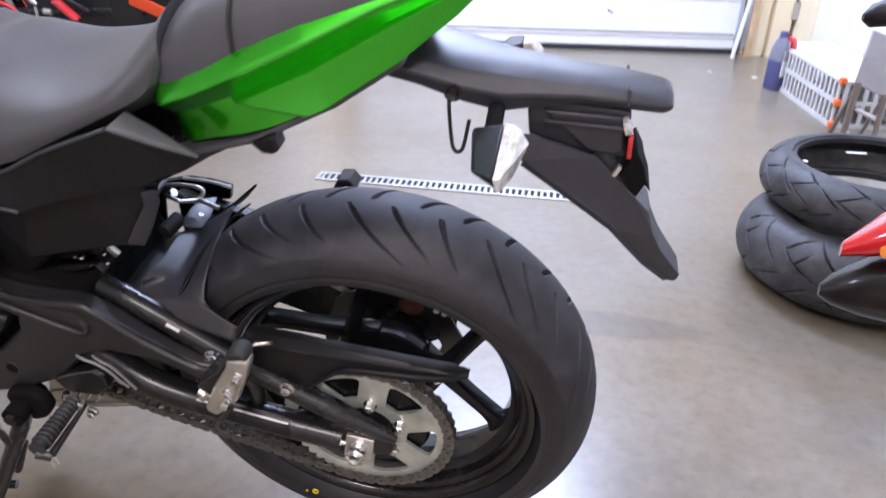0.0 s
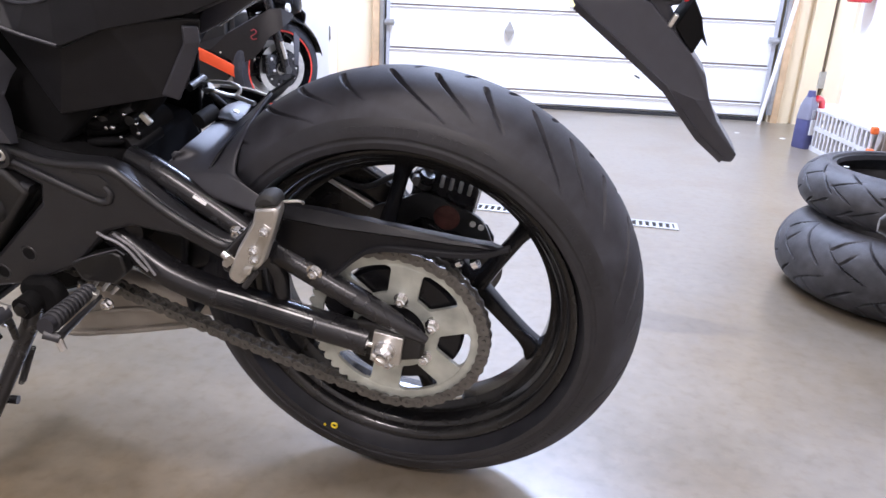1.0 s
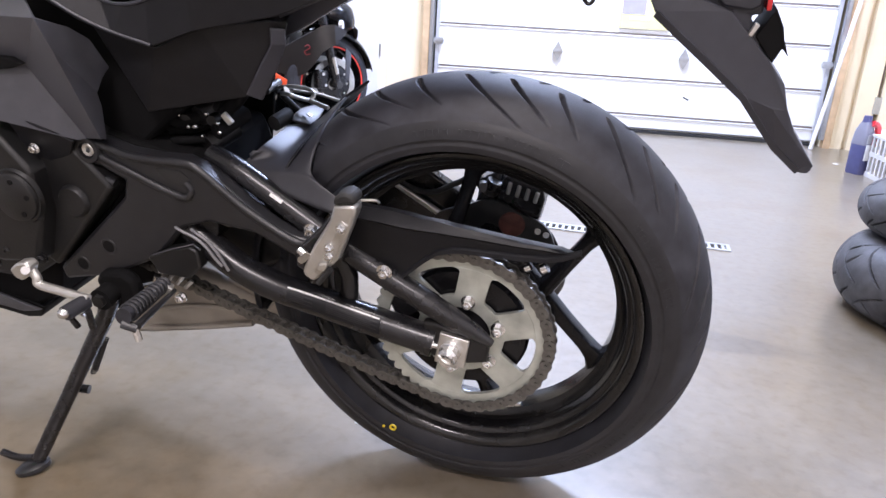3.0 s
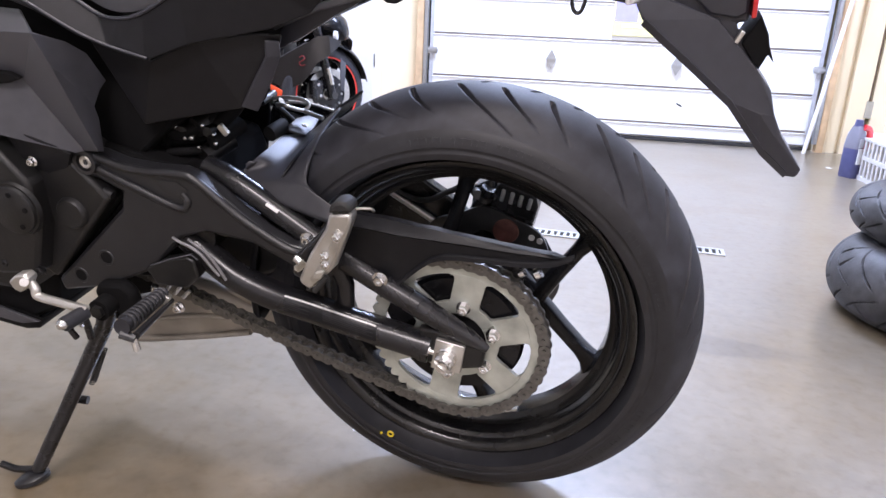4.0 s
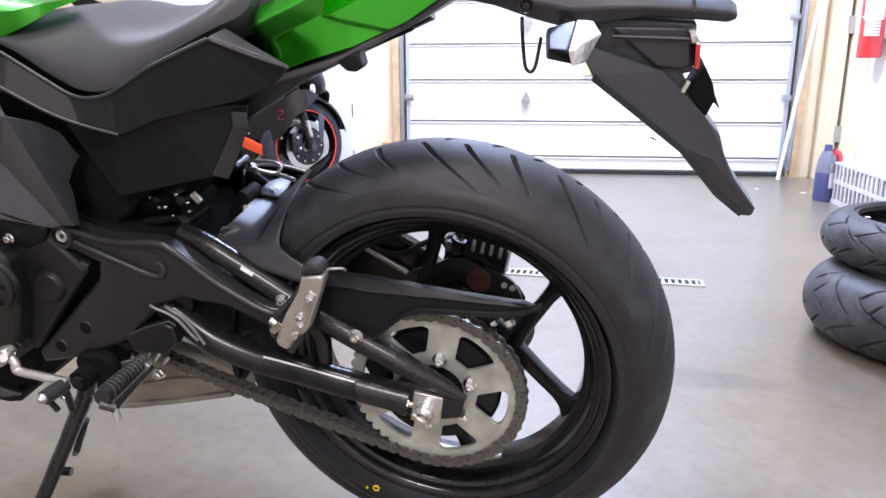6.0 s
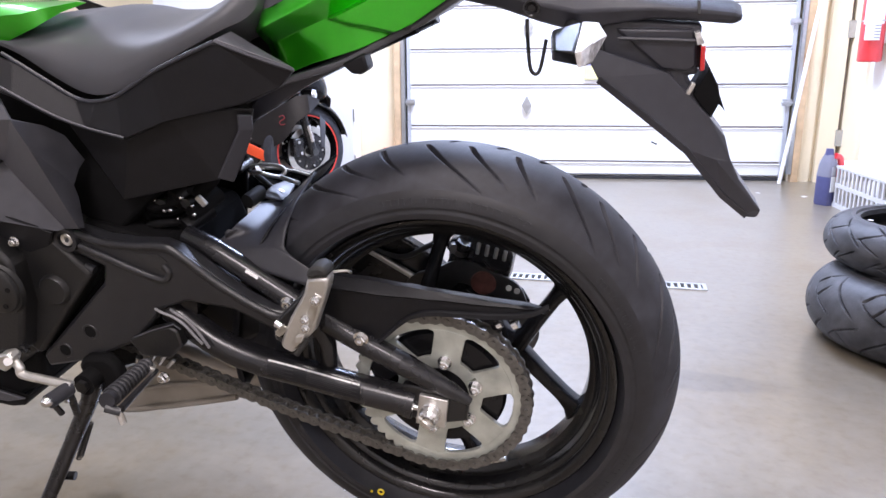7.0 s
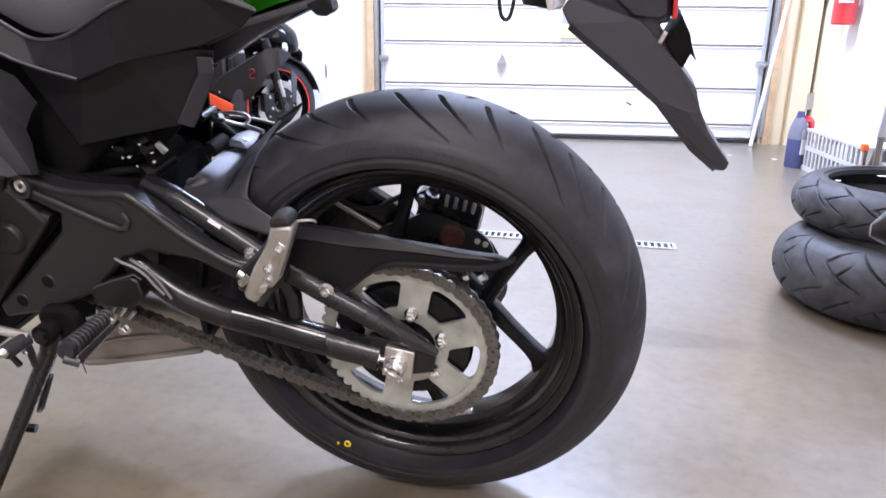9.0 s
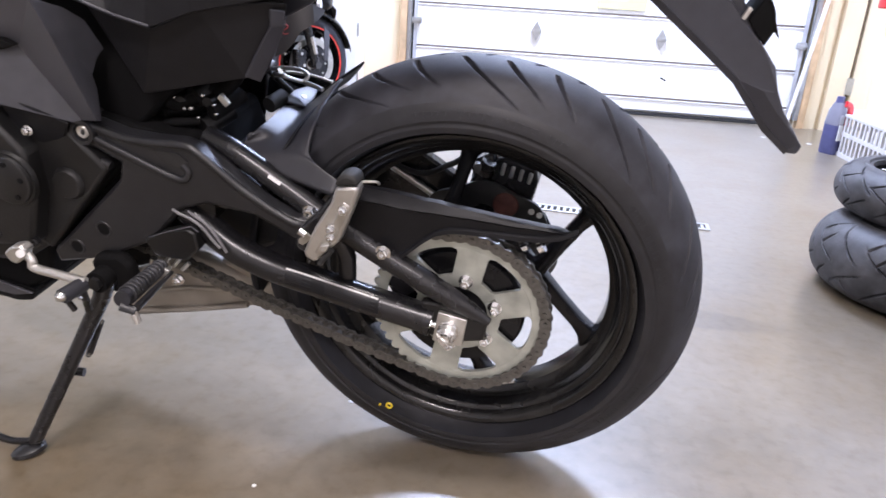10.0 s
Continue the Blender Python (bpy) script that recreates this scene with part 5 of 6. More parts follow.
def bodywork():
    """Angular panels, near side and its mirror about the bike's middle."""
    mid = 0.02

    def both(name, verts, faces, material, label, solid=0.004, bevel=0.002, pair=True, crisp=8.0):
        part(name, facets(verts, faces), material, bike, label, solid=solid, bevel=bevel, crisp=crisp)
        if not pair:
            return
        flip = [(x, 2 * mid - y, z) for x, y, z in verts]
        part(name, facets(flip, [f[::-1] for f in faces]), material, bike, label, solid=solid, bevel=bevel, crisp=crisp)
    # shroud beside the tank: pointed facets meeting at the frame bolt
    v = [(-0.464, -0.182, 0.384), (-0.452, -0.180, 0.351), (-0.441, -0.150, 0.236), (-0.532, -0.142, 0.317), (-0.472, -0.139, 0.230), (-0.598, -0.150, 0.330), (-0.609, -0.168, 0.258), (-0.476, -0.150, 0.231), (-0.447, -0.132, 0.288), (-0.448, -0.128, 0.270), (-0.456, -0.124, 0.226), (-0.450, -0.150, 0.369), (-0.444, -0.128, 0.351), (-0.449, -0.100, 0.311), (-0.459, -0.104, 0.299), (-0.567, -0.160, 0.379), (-0.507, -0.146, 0.402), (-0.578, -0.140, 0.404)]
    f = [(5, 3, 4, 7, 6), (0, 1, 2, 4, 3), (15, 0, 3, 5), (1, 8, 9, 10, 2), (0, 11, 12, 13, 14, 8, 1), (17, 16, 0, 15)]
    both("shroud", v, f, PLASTIC_GREY, "charcoal angular side shroud", bevel=0.0025)
    # the shroud has no opening; a black solid paints the vent's shade
    part("vent_slot", prism([(-0.570, 0.330), (-0.541, 0.329), (-0.525, 0.322), (-0.543, 0.316), (-0.578, 0.311)], -0.156, -0.146), VOID, bike, "black patch painted as the shade of a vent slot", bevel=0.002)
    v = [(-0.571, -0.152, 0.262), (-0.482, -0.148, 0.230), (-0.503, -0.136, 0.206), (-0.546, -0.134, 0.187), (-0.571, -0.138, 0.209), (-0.576, -0.142, 0.237)]
    both("lower_shroud", v, [(0, 1, 2, 3, 4, 5)], PLASTIC, "black lower shroud")
    # side panel below the seat
    v = [(-0.66, -0.135, 0.50), (-0.487, -0.130, 0.441), (-0.448, -0.130, 0.418), (-0.415, -0.130, 0.398), (-0.386, -0.131, 0.395), (-0.355, -0.131, 0.401), (-0.306, -0.130, 0.426), (-0.262, -0.130, 0.447), (-0.222, -0.126, 0.459), (-0.140, -0.108, 0.424),
         (-0.162, -0.105, 0.404), (-0.205, -0.118, 0.388), (-0.300, -0.136, 0.370), (-0.355, -0.140, 0.350), (-0.397, -0.145, 0.363), (-0.434, -0.150, 0.378), (-0.480, -0.155, 0.405), (-0.643, -0.162, 0.462)]
    f = [(0, 1, 16, 17), (1, 2, 15, 16), (2, 3, 14, 15), (3, 4, 14), (4, 5, 13, 14), (5, 6, 12, 13), (6, 7, 11, 12), (7, 8, 10, 11), (8, 9, 10)]
    both("side_panel", v, f, PLASTIC, "black plastic side panel with a raised edge")
    # rounded edges in a paler plastic than the panel, painting their lit rim
    crease = bend([(-0.508, -0.159, 0.428), (-0.480, -0.157, 0.411), (-0.434, -0.152, 0.383), (-0.398, -0.147, 0.367), (-0.352, -0.141, 0.353)], 5)
    part("panel_edge", tube(crease, 0.0018, 8), TAIL_PLASTIC, bike, "rounded panel edge, paler to paint its lit rim")
    lip = bend([(-0.50, -0.129, 0.450), (-0.448, -0.131, 0.419), (-0.413, -0.131, 0.398), (-0.386, -0.132, 0.394), (-0.355, -0.132, 0.401), (-0.306, -0.131, 0.426), (-0.262, -0.131, 0.444), (-0.222, -0.127, 0.459)], 5)
    part("panel_edge", tube(lip, 0.0024, 8), TAIL_PLASTIC, bike, "rounded panel edge, paler to paint its lit rim")
    part("panel_edge", tube(bend([(-0.222, -0.127, 0.459), (-0.18, -0.118, 0.440), (-0.140, -0.109, 0.424)], 5), 0.002, 8), TAIL_PLASTIC, bike, "rounded panel edge, paler to paint its lit rim")
    v = [(-0.455, -0.112, 0.372), (-0.363, -0.122, 0.345), (-0.300, -0.122, 0.372), (-0.225, -0.105, 0.380), (-0.203, -0.097, 0.378), (-0.213, -0.094, 0.348), (-0.235, -0.094, 0.300), (-0.262, -0.102, 0.290), (-0.396, -0.112, 0.262), (-0.428, -0.112, 0.322)]
    both("frame_cover", v, [(0, 1, 8, 9), (1, 2, 7, 8), (2, 3, 7), (3, 6, 7), (3, 4, 5, 6)], PLASTIC, "black plastic frame cover", pair=False)
    v = [(-0.219, -0.110, 0.375), (-0.207, -0.098, 0.372), (-0.208, -0.096, 0.355), (-0.225, -0.094, 0.322), (-0.248, -0.092, 0.286), (-0.262, -0.104, 0.295), (-0.236, -0.106, 0.335), (-0.221, -0.108, 0.356)]
    both("cover_flange", v, [(0, 1, 2, 7), (7, 2, 3, 6), (6, 3, 4, 5)], TAIL_PLASTIC, "charcoal panel flange", pair=False)
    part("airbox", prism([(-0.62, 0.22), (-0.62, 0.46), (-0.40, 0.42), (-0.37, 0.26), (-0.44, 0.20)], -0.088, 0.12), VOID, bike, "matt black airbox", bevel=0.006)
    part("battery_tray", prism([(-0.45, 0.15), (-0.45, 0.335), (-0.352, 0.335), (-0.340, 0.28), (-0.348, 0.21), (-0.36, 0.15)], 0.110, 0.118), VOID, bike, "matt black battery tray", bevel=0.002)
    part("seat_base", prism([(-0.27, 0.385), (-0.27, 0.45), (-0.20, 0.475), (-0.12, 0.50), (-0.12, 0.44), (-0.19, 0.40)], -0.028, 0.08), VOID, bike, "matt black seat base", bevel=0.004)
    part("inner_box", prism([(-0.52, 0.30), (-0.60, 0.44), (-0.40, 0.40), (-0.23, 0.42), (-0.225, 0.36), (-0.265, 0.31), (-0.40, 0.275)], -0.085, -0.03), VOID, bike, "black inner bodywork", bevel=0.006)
    # seat: padded rider seat with a dipped middle, and the raised pillion pad
    rows = []
    stations = ((-0.53, 0.462, 0.478, 0.134), (-0.49, 0.446, 0.475, 0.136), (-0.45, 0.421, 0.484, 0.138), (-0.415, 0.402, 0.484, 0.138), (-0.386, 0.399, 0.478, 0.142), (-0.355, 0.405, 0.476, 0.143), (-0.306, 0.429, 0.478, 0.143), (-0.262, 0.450, 0.490, 0.140), (-0.222, 0.468, 0.510, 0.130), (-0.196, 0.480, 0.538, 0.112), (-0.176, 0.505, 0.560, 0.095))
    heights = bend([(x, z_edge, z_top) for x, z_edge, z_top, half in stations], 4)
    halves = bend([(x, half, 0.0) for x, z_edge, z_top, half in stations], 4)
    for (x, z_edge, z_top), (_, half, _) in zip(heights, halves):
        ring = []
        for k in range(33):
            a = math.pi * k / 32
            flat = math.sin(a) ** 0.6
            ring.append((x, mid - math.cos(a) * half * (1 if 0 < k < 32 else 0.985), z_edge + (z_top - z_edge) * flat))
        ring += [(x, mid + half * 0.6, z_edge - 0.02), (x, mid - half * 0.6, z_edge - 0.02)]
        rows.append(ring)
    part("seat", loft(rows), VINYL, bike, "grey-black vinyl rider seat")
    rows = []
    for x, z_edge, z_top, half in ((-0.200, 0.478, 0.505, 0.085), (-0.17, 0.490, 0.553, 0.098), (-0.13, 0.505, 0.580, 0.098), (-0.08, 0.528, 0.595, 0.092), (-0.02, 0.552, 0.608, 0.084), (0.05, 0.575, 0.618, 0.070), (0.09, 0.59, 0.61, 0.05)):
        ring = []
        for k in range(13):
            a = math.pi * k / 12
            ring.append((x, mid - math.cos(a) * half, z_edge + (z_top - z_edge) * math.sin(a) ** 0.6))
        ring += [(x, mid + half * 0.6, z_edge - 0.015), (x, mid - half * 0.6, z_edge - 0.015)]
        rows.append(ring)
    part("pillion_seat", loft(rows), VINYL, bike, "grey-black vinyl pillion seat")
    part("seat_seam", tube([(-0.095, mid - 0.098 * math.cos(math.pi * k / 16), 0.525 + 0.067 * math.sin(math.pi * k / 16) ** 0.6) for k in range(17)], 0.002, 6), RUBBER_SEAL, bike)
    # tank: the green flank that shows in front of the seat
    rows = []
    for x, low, top, half in ((-0.90, 0.48, 0.525, 0.10), (-0.80, 0.47, 0.530, 0.145), (-0.68, 0.458, 0.530, 0.15), (-0.60, 0.452, 0.528, 0.150), (-0.54, 0.455, 0.525, 0.148), (-0.50, 0.462, 0.532, 0.146), (-0.465, 0.475, 0.516, 0.140), (-0.435, 0.490, 0.508, 0.125), (-0.415, 0.498, 0.503, 0.10)):
        rows.append([(x - max(0.12 * math.sin(math.pi * k / 14) ** 2 + 0.28 * math.sin(math.pi * k / 14) ** 4, 0.2 * (k > 7)), mid - half * math.cos(math.pi * k / 14) * (1 if k not in (0, 14) else 0.9), low + (top - low) * math.sin(math.pi * k / 14) ** 0.6) for k in range(15)])
    part("fuel_tank", loft(rows, caps=False), GREEN, bike, "metallic green fuel tank")
    # green tail cowl with its crease lines
    sheet_u = (0.0, 0.13, 0.32, 0.52, 0.70, 0.88, 1.0)
    crown = [(-0.203, 0.486), (-0.160, 0.504), (-0.097, 0.535), (-0.030, 0.566), (0.040, 0.592), (0.110, 0.604), (0.150, 0.606)]
    sill = [(-0.196, 0.402), (-0.135, 0.424), (-0.078, 0.439), (-0.012, 0.466), (0.062, 0.512), (0.115, 0.552), (0.146, 0.580)]
    depth = [-0.084, -0.090, -0.086, -0.074, -0.053, -0.029, -0.013]

    def ease(a, b2, q):
        q = min(1.0, max(0.0, (q - a) / (b2 - a)))
        return q * q * (3 - 2 * q)

    def run_of(values, u):
        k = max(i for i in range(6) if sheet_u[i] <= u)
        q = (u - sheet_u[k]) / (sheet_u[k + 1] - sheet_u[k])
        a, b2 = values[k], values[k + 1]
        return a + (b2 - a) * q if isinstance(a, float) else tuple(x + (y - x) * q for x, y in zip(a, b2))

    def cowl(side):
        """Rounded shoulder, a hollow under it and a raised wedge with a sharp upper edge."""
        bm = bmesh.new()
        cols, rows = 110, 72
        grid = []
        for i in range(cols + 1):
            u = i / cols
            (xa, za), (xb, zb), y = run_of(crown, u), run_of(sill, u), run_of(depth, u)
            line = []
            fade = 1 - 0.75 * ease(0.5, 1.0, u)
            for j in range(rows + 1):
                w = j / rows
                out = 0.026 * fade * (1 - min(1.0, w / 0.31)) ** 1.7            # shoulder rolls inward above its crease
                front = 0.25 + 0.42 * (w - 0.54)                                # leading edge of the raised wedge
                wedge = ease(front - 0.015, front + 0.02, u) * ease(0.530, 0.565, w)
                hollow = 0.019 * fade * min(1.0, max(0.0, (w - 0.31) / 0.23))
                out += hollow * (1 - wedge) + 0.006 * w * w * wedge             # undercut below the crease, then the wedge
                out += 0.010 * (1 - ease(0.02, 0.24, u)) * ease(0.31, 0.9, w)
                out += 0.018 * (1 - ease(0.0, 0.07, u)) ** 2                   # rounded front end
                py = y + out
                line.append(bm.verts.new((xa + (xb - xa) * w, py if side < 0 else 2 * mid - py, za + (zb - za) * w)))
            grid.append(line)
        for a, b2 in zip(grid, grid[1:]):
            for j in range(rows):
                bm.faces.new((a[j], a[j + 1], b2[j + 1], b2[j]))
        return bm
    # top face behind the side panel's peak, its light painted as a paler plastic
    peak = [(-0.222, -0.127, 0.459), (-0.140, -0.109, 0.424), (-0.187, -0.098, 0.445), (-0.215, -0.100, 0.464)]
    part("panel_top", facets(peak, [(0, 1, 2, 3)]), PLASTIC_GREY, bike, "panel top, charcoal to paint the light on it", solid=0.003, bevel=0.001)
    for side in (-1, 1):
        part("tail_cowl", cowl(side), GREEN, bike, "glossy metallic green tail cowl with creased flank", solid=0.004, offset=-1.0)
    part("tail_cowl_top", facets([(-0.03, -0.054, 0.551), (0.04, -0.034, 0.584), (0.15, -0.010, 0.593), (0.15, 0.050, 0.593), (0.04, 0.074, 0.584), (-0.03, 0.094, 0.551)], [(0, 1, 4, 5), (1, 2, 3, 4)]), GREEN, bike, "green tail top", solid=0.004)
    part("tail_light", prism([(0.135, 0.565), (0.165, 0.590), (0.150, 0.602), (0.11, 0.60)], -0.01, 0.05), RED_LENS, bike, "red tail light", bevel=0.004)
    # black liner under the cowl
    v = [(-0.230, -0.070, 0.375), (-0.17, -0.072, 0.400), (-0.095, -0.070, 0.421), (-0.005, -0.055, 0.462), (0.065, -0.036, 0.505), (0.065, 0.076, 0.505), (-0.005, 0.095, 0.462), (-0.095, 0.11, 0.421), (-0.17, 0.112, 0.40), (-0.230, 0.11, 0.375)]
    part("tail_liner", facets(v, [(0, 1, 8, 9), (1, 2, 7, 8), (2, 3, 6, 7), (3, 4, 5, 6)]), PLASTIC_GREY, bike, "charcoal plastic tail liner", solid=0.008, bevel=0.002, offset=1.0)
    part("liner_bump", prism([(-0.098, 0.424), (-0.070, 0.436), (-0.066, 0.418), (-0.074, 0.412), (-0.086, 0.413)], -0.075, -0.05), PLASTIC, bike, "black rubber bump stop", bevel=0.003)


bodywork()


def tail_unit():
    """Black undertail, licence fender, indicators, reflector, wire loop."""
    c = 0.035
    rows = []
    for x, top, low, half in ((0.02, 0.520, 0.486, 0.060), (0.075, 0.510, 0.474, 0.062), (0.12, 0.500, 0.458, 0.060), (0.160, 0.492, 0.446, 0.052), (0.200, 0.487, 0.452, 0.046), (0.240, 0.482, 0.457, 0.043), (0.285, 0.478, 0.454, 0.040), (0.328, 0.471, 0.449, 0.035), (0.337, 0.466, 0.452, 0.028)):
        rows.append([(x, c - half, (top + low) / 2), (x, c - half * 0.8, top - 0.006), (x, c - half * 0.4, top), (x, c + half * 0.4, top), (x, c + half * 0.8, top - 0.006), (x, c + half, (top + low) / 2), (x, c + half * 0.8, low), (x, c - half * 0.8, low)])
    ob = part("undertail", loft(rows), TAIL_PLASTIC, bike, "black plastic undertail boom", bevel=0.003)
    part("end_cap_seam", tube([(0.290, c - 0.0405, 0.462), (0.290, c - 0.032, 0.474), (0.290, c + 0.032, 0.474), (0.290, c + 0.0405, 0.462)], 0.0015, 6), RUBBER_SEAL, ob)
    part("bolt_recess", lathe([(0.0, 0.003), (0.004, 0.003), (0.0075, -0.001), (0.0095, -0.001), (0.0095, 0.006), (0.0, 0.006)], 20), SATIN_BLACK, ob, place=pose(0.112, c - 0.061, 0.474))
    part("lamp_box", prism([(0.202, 0.448), (0.287, 0.446), (0.291, 0.434), (0.294, 0.405), (0.284, 0.399), (0.255, 0.402)], c - 0.034, c + 0.034, 0.02), TAIL_PLASTIC, ob, "black plate-lamp housing", bevel=0.003)
    part("box_rib", rod((0.206, -0.003, 0.438), (0.290, -0.003, 0.434), 0.0022, 8), TAIL_PLASTIC, ob)
    part("reflector", prism([(0.295, 0.429), (0.300, 0.429), (0.301, 0.403), (0.296, 0.402)], c - 0.045, c + 0.03), RED_LENS, ob, "red rear reflector", bevel=0.001)
    part("lamp_lens", prism([(0.287, 0.443), (0.293, 0.444), (0.299, 0.432), (0.291, 0.430)], c - 0.045, c + 0.03), CLEAR_LENS, ob, "clear plate lamp", bevel=0.001)
    # fender blade: an upper strip, one broad face and a creased drooping tip on each side
    v = [(0.187, -0.016, 0.428), (0.178, -0.022, 0.414), (0.187, -0.024, 0.3975), (0.250, -0.0134, 0.3453), (0.291, -0.0067, 0.3107), (0.303, -0.0039, 0.3068), (0.325, 0.0008, 0.2977), (0.341, 0.0053, 0.2976), (0.3145, 0.0043, 0.3456), (0.2926, 0.0014, 0.369),
         (0.264, -0.0024, 0.399), (0.2265, -0.005, 0.413), (0.337, 0.010, 0.252), (0.369, 0.0155, 0.2243), (0.380, 0.0165, 0.2238), (0.384, 0.0155, 0.231), (0.354, 0.009, 0.272), (0.350, 0.0065, 0.267), (0.3334, 0.010, 0.3226)]
    f = [(0, 1, 2), (0, 2, 10, 11), (2, 3, 4, 5, 6, 7, 8, 9, 10), (4, 12, 17, 7, 6, 5), (12, 13, 14, 15, 17), (17, 15, 16, 7), (8, 7, 18)]
    fender = part("rear_fender", facets(v, f), TAIL_PLASTIC, bike, "black angular rear fender", solid=0.003, bevel=0.0015, smooth=False)
    part("fender_side", facets([(x, 2 * c - y, z) for x, y, z in v], [q[::-1] for q in f]), TAIL_PLASTIC, fender, solid=0.003, bevel=0.0015, smooth=False)
    rim_line = [v[k] for k in (10, 9, 8, 18, 7, 16, 15, 14)]
    deck = rim_line + [(x, 2 * c - y, z) for x, y, z in rim_line]
    part("fender_top", facets(deck, [(k, k + 1, k + 9, k + 8) for k in range(7)]), TAIL_PLASTIC, fender, solid=0.003, bevel=0.0015, smooth=False)
    part("fender_neck", prism([(0.186, 0.46), (0.296, 0.45), (0.296, 0.395), (0.284, 0.394), (0.308, 0.352), (0.29, 0.36), (0.255, 0.396), (0.19, 0.415)], c - 0.028, c + 0.028), TAIL_PLASTIC, fender, bevel=0.004)
    low_edge = [v[k] for k in (2, 3, 4, 12, 13)]
    part("lower_flange", facets([(x + 0.002, y + 0.001, z + 0.003) for x, y, z in low_edge] + [(x - 0.0015, y + 0.004, z - 0.0038) for x, y, z in low_edge], [(k, k + 1, k + 6, k + 5) for k in range(4)]), TAIL_PLASTIC, fender, "turned-in lower edge", solid=0.003, smooth=False)
    keel = [(x, z - 0.003) for x, y, z in (v[k] for k in (2, 3, 4, 12, 13, 14, 15, 16, 7))] + [(0.295, 0.34), (0.22, 0.41)]
    part("fender_core", prism(keel, c - 0.020, c + 0.020), TAIL_PLASTIC, fender, bevel=0.003)
    hang = part("plate_bracket", prism([(0.292, 0.373), (0.308, 0.404), (0.319, 0.384), (0.322, 0.372), (0.330, 0.353), (0.322, 0.362), (0.315, 0.345), (0.299, 0.364)], c - 0.030, c + 0.030, 0.03), VOID, fender, "black plate bracket", bevel=0.003)
    part("bracket_clip", a_box(-0.0025, 0.0025, -0.004, 0.004, -0.007, 0.007), ALU, hang, bevel=0.001, place=pose(0.289, c - 0.034, 0.381, 0, 25, 0))
    # indicators: a wedge-shaped pod with a faceted lens that faces back
    pod = [(0.139, -0.062, 0.457), (0.170, -0.066, 0.465), (0.167, -0.140, 0.446), (0.146, -0.132, 0.446), (0.142, -0.100, 0.430), (0.171, -0.136, 0.431), (0.136, -0.060, 0.447), (0.171, -0.060, 0.445)]
    rims = [[(0.170, -0.066, 0.465), (0.167, -0.140, 0.446), (0.170, -0.138, 0.431), (0.175, -0.100, 0.427), (0.175, -0.062, 0.442)], [(0.179, -0.070, 0.465), (0.174, -0.138, 0.447), (0.173, -0.138, 0.431), (0.182, -0.108, 0.429), (0.190, -0.066, 0.446)], [(0.187, -0.078, 0.465), (0.183, -0.118, 0.451), (0.177, -0.132, 0.432), (0.184, -0.112, 0.433), (0.196, -0.080, 0.452)]]
    for side in (-1, 1):
        def put(points):
            return [(x, y if side < 0 else 2 * c - y, z) for x, y, z in points]
        q = put(pod)
        stalk = part("indicator", facets(q, [(0, 1, 2, 3), (3, 2, 5, 4), (0, 3, 4, 6), (1, 7, 5, 2), (0, 6, 7, 1), (6, 4, 5, 7)]), PLASTIC, bike, "black rear indicator with a clear lens", bevel=0.003)
        root = put([(0.156, c - 0.040, 0.452), (0.158, -0.066, 0.450)])
        part("stem", rod(root[0], root[1], 0.009, 12), VOID, stalk)
        part("lens", loft([put(r) for r in rims]), CLEAR_LENS, stalk, "clear faceted lens", smooth=False, bevel=0.001)
        centre = put([(0.176, -0.105, 0.446)])[0]
        part("bulb", lathe([(0.0, -0.006), (0.005, -0.004), (0.007, 0.0), (0.005, 0.004), (0.0, 0.006)], 12), AMBER, stalk, "amber bulb", place=pose(*centre))
    part("wire_loop", tube(bend([(0.106, c - 0.05, 0.462), (0.107, c - 0.054, 0.445), (0.110, c - 0.056, 0.412), (0.114, c - 0.056, 0.403), (0.119, c - 0.056, 0.403), (0.123, c - 0.056, 0.412), (0.128, c - 0.052, 0.440)]), 0.0022, 8), SATIN_BLACK, bike, "black wire loop")


tail_unit()


# ---- stacked tyres ----
def loose_tyre(x, y, z, ring, crown, half, bead, cut, turn, label):
    ob = thing("tyre", pose(x, y, z, 90, 0, turn), label, "tyre", "stacked tyres")
    tyre("tyre_casing", RUBBER_OLD, ob, ring, crown, half, bead, cut, n=720, m=96)
    for side in (-1, 1):
        y = side * (bead + 0.002)
        part("bead", lathe([(ring - 0.020, y - 0.006), (ring - 0.012, y - 0.007), (ring - 0.010, y + 0.007), (ring - 0.018, y + 0.007)], 96, closed=True), SIDEWALL, ob, "smooth black bead")
    return ob


lower_cut = groove_set(10, [(2, 44, 0.0, 0.62, 0.10), (36, 82, 0.56, -0.42, 0.05), (10, 76, 0.62, 0.55, 0.10), (20, 44, 0.36, -0.16, 0.0)], 0.009, 0.0048)
upper_cut = groove_set(14, [(0, 34, 0.0, 0.60, 0.0), (26, 60, 0.55, -0.60, 0.0), (50, 84, 0.0, 0.50, 0.0), (12, 46, 0.45, 0.45, 0.0)], 0.008, 0.0046)
loose_tyre(1.045, 1.065, 0.096, 0.220, 0.090, 0.095, 0.075, lower_cut, 20, "worn wide motorcycle tyre lying flat on the floor")
top_tyre = loose_tyre(1.075, 1.13, 0.256, 0.232, 0.066, 0.064, 0.048, upper_cut, 65, "worn front motorcycle tyre lying on another tyre")
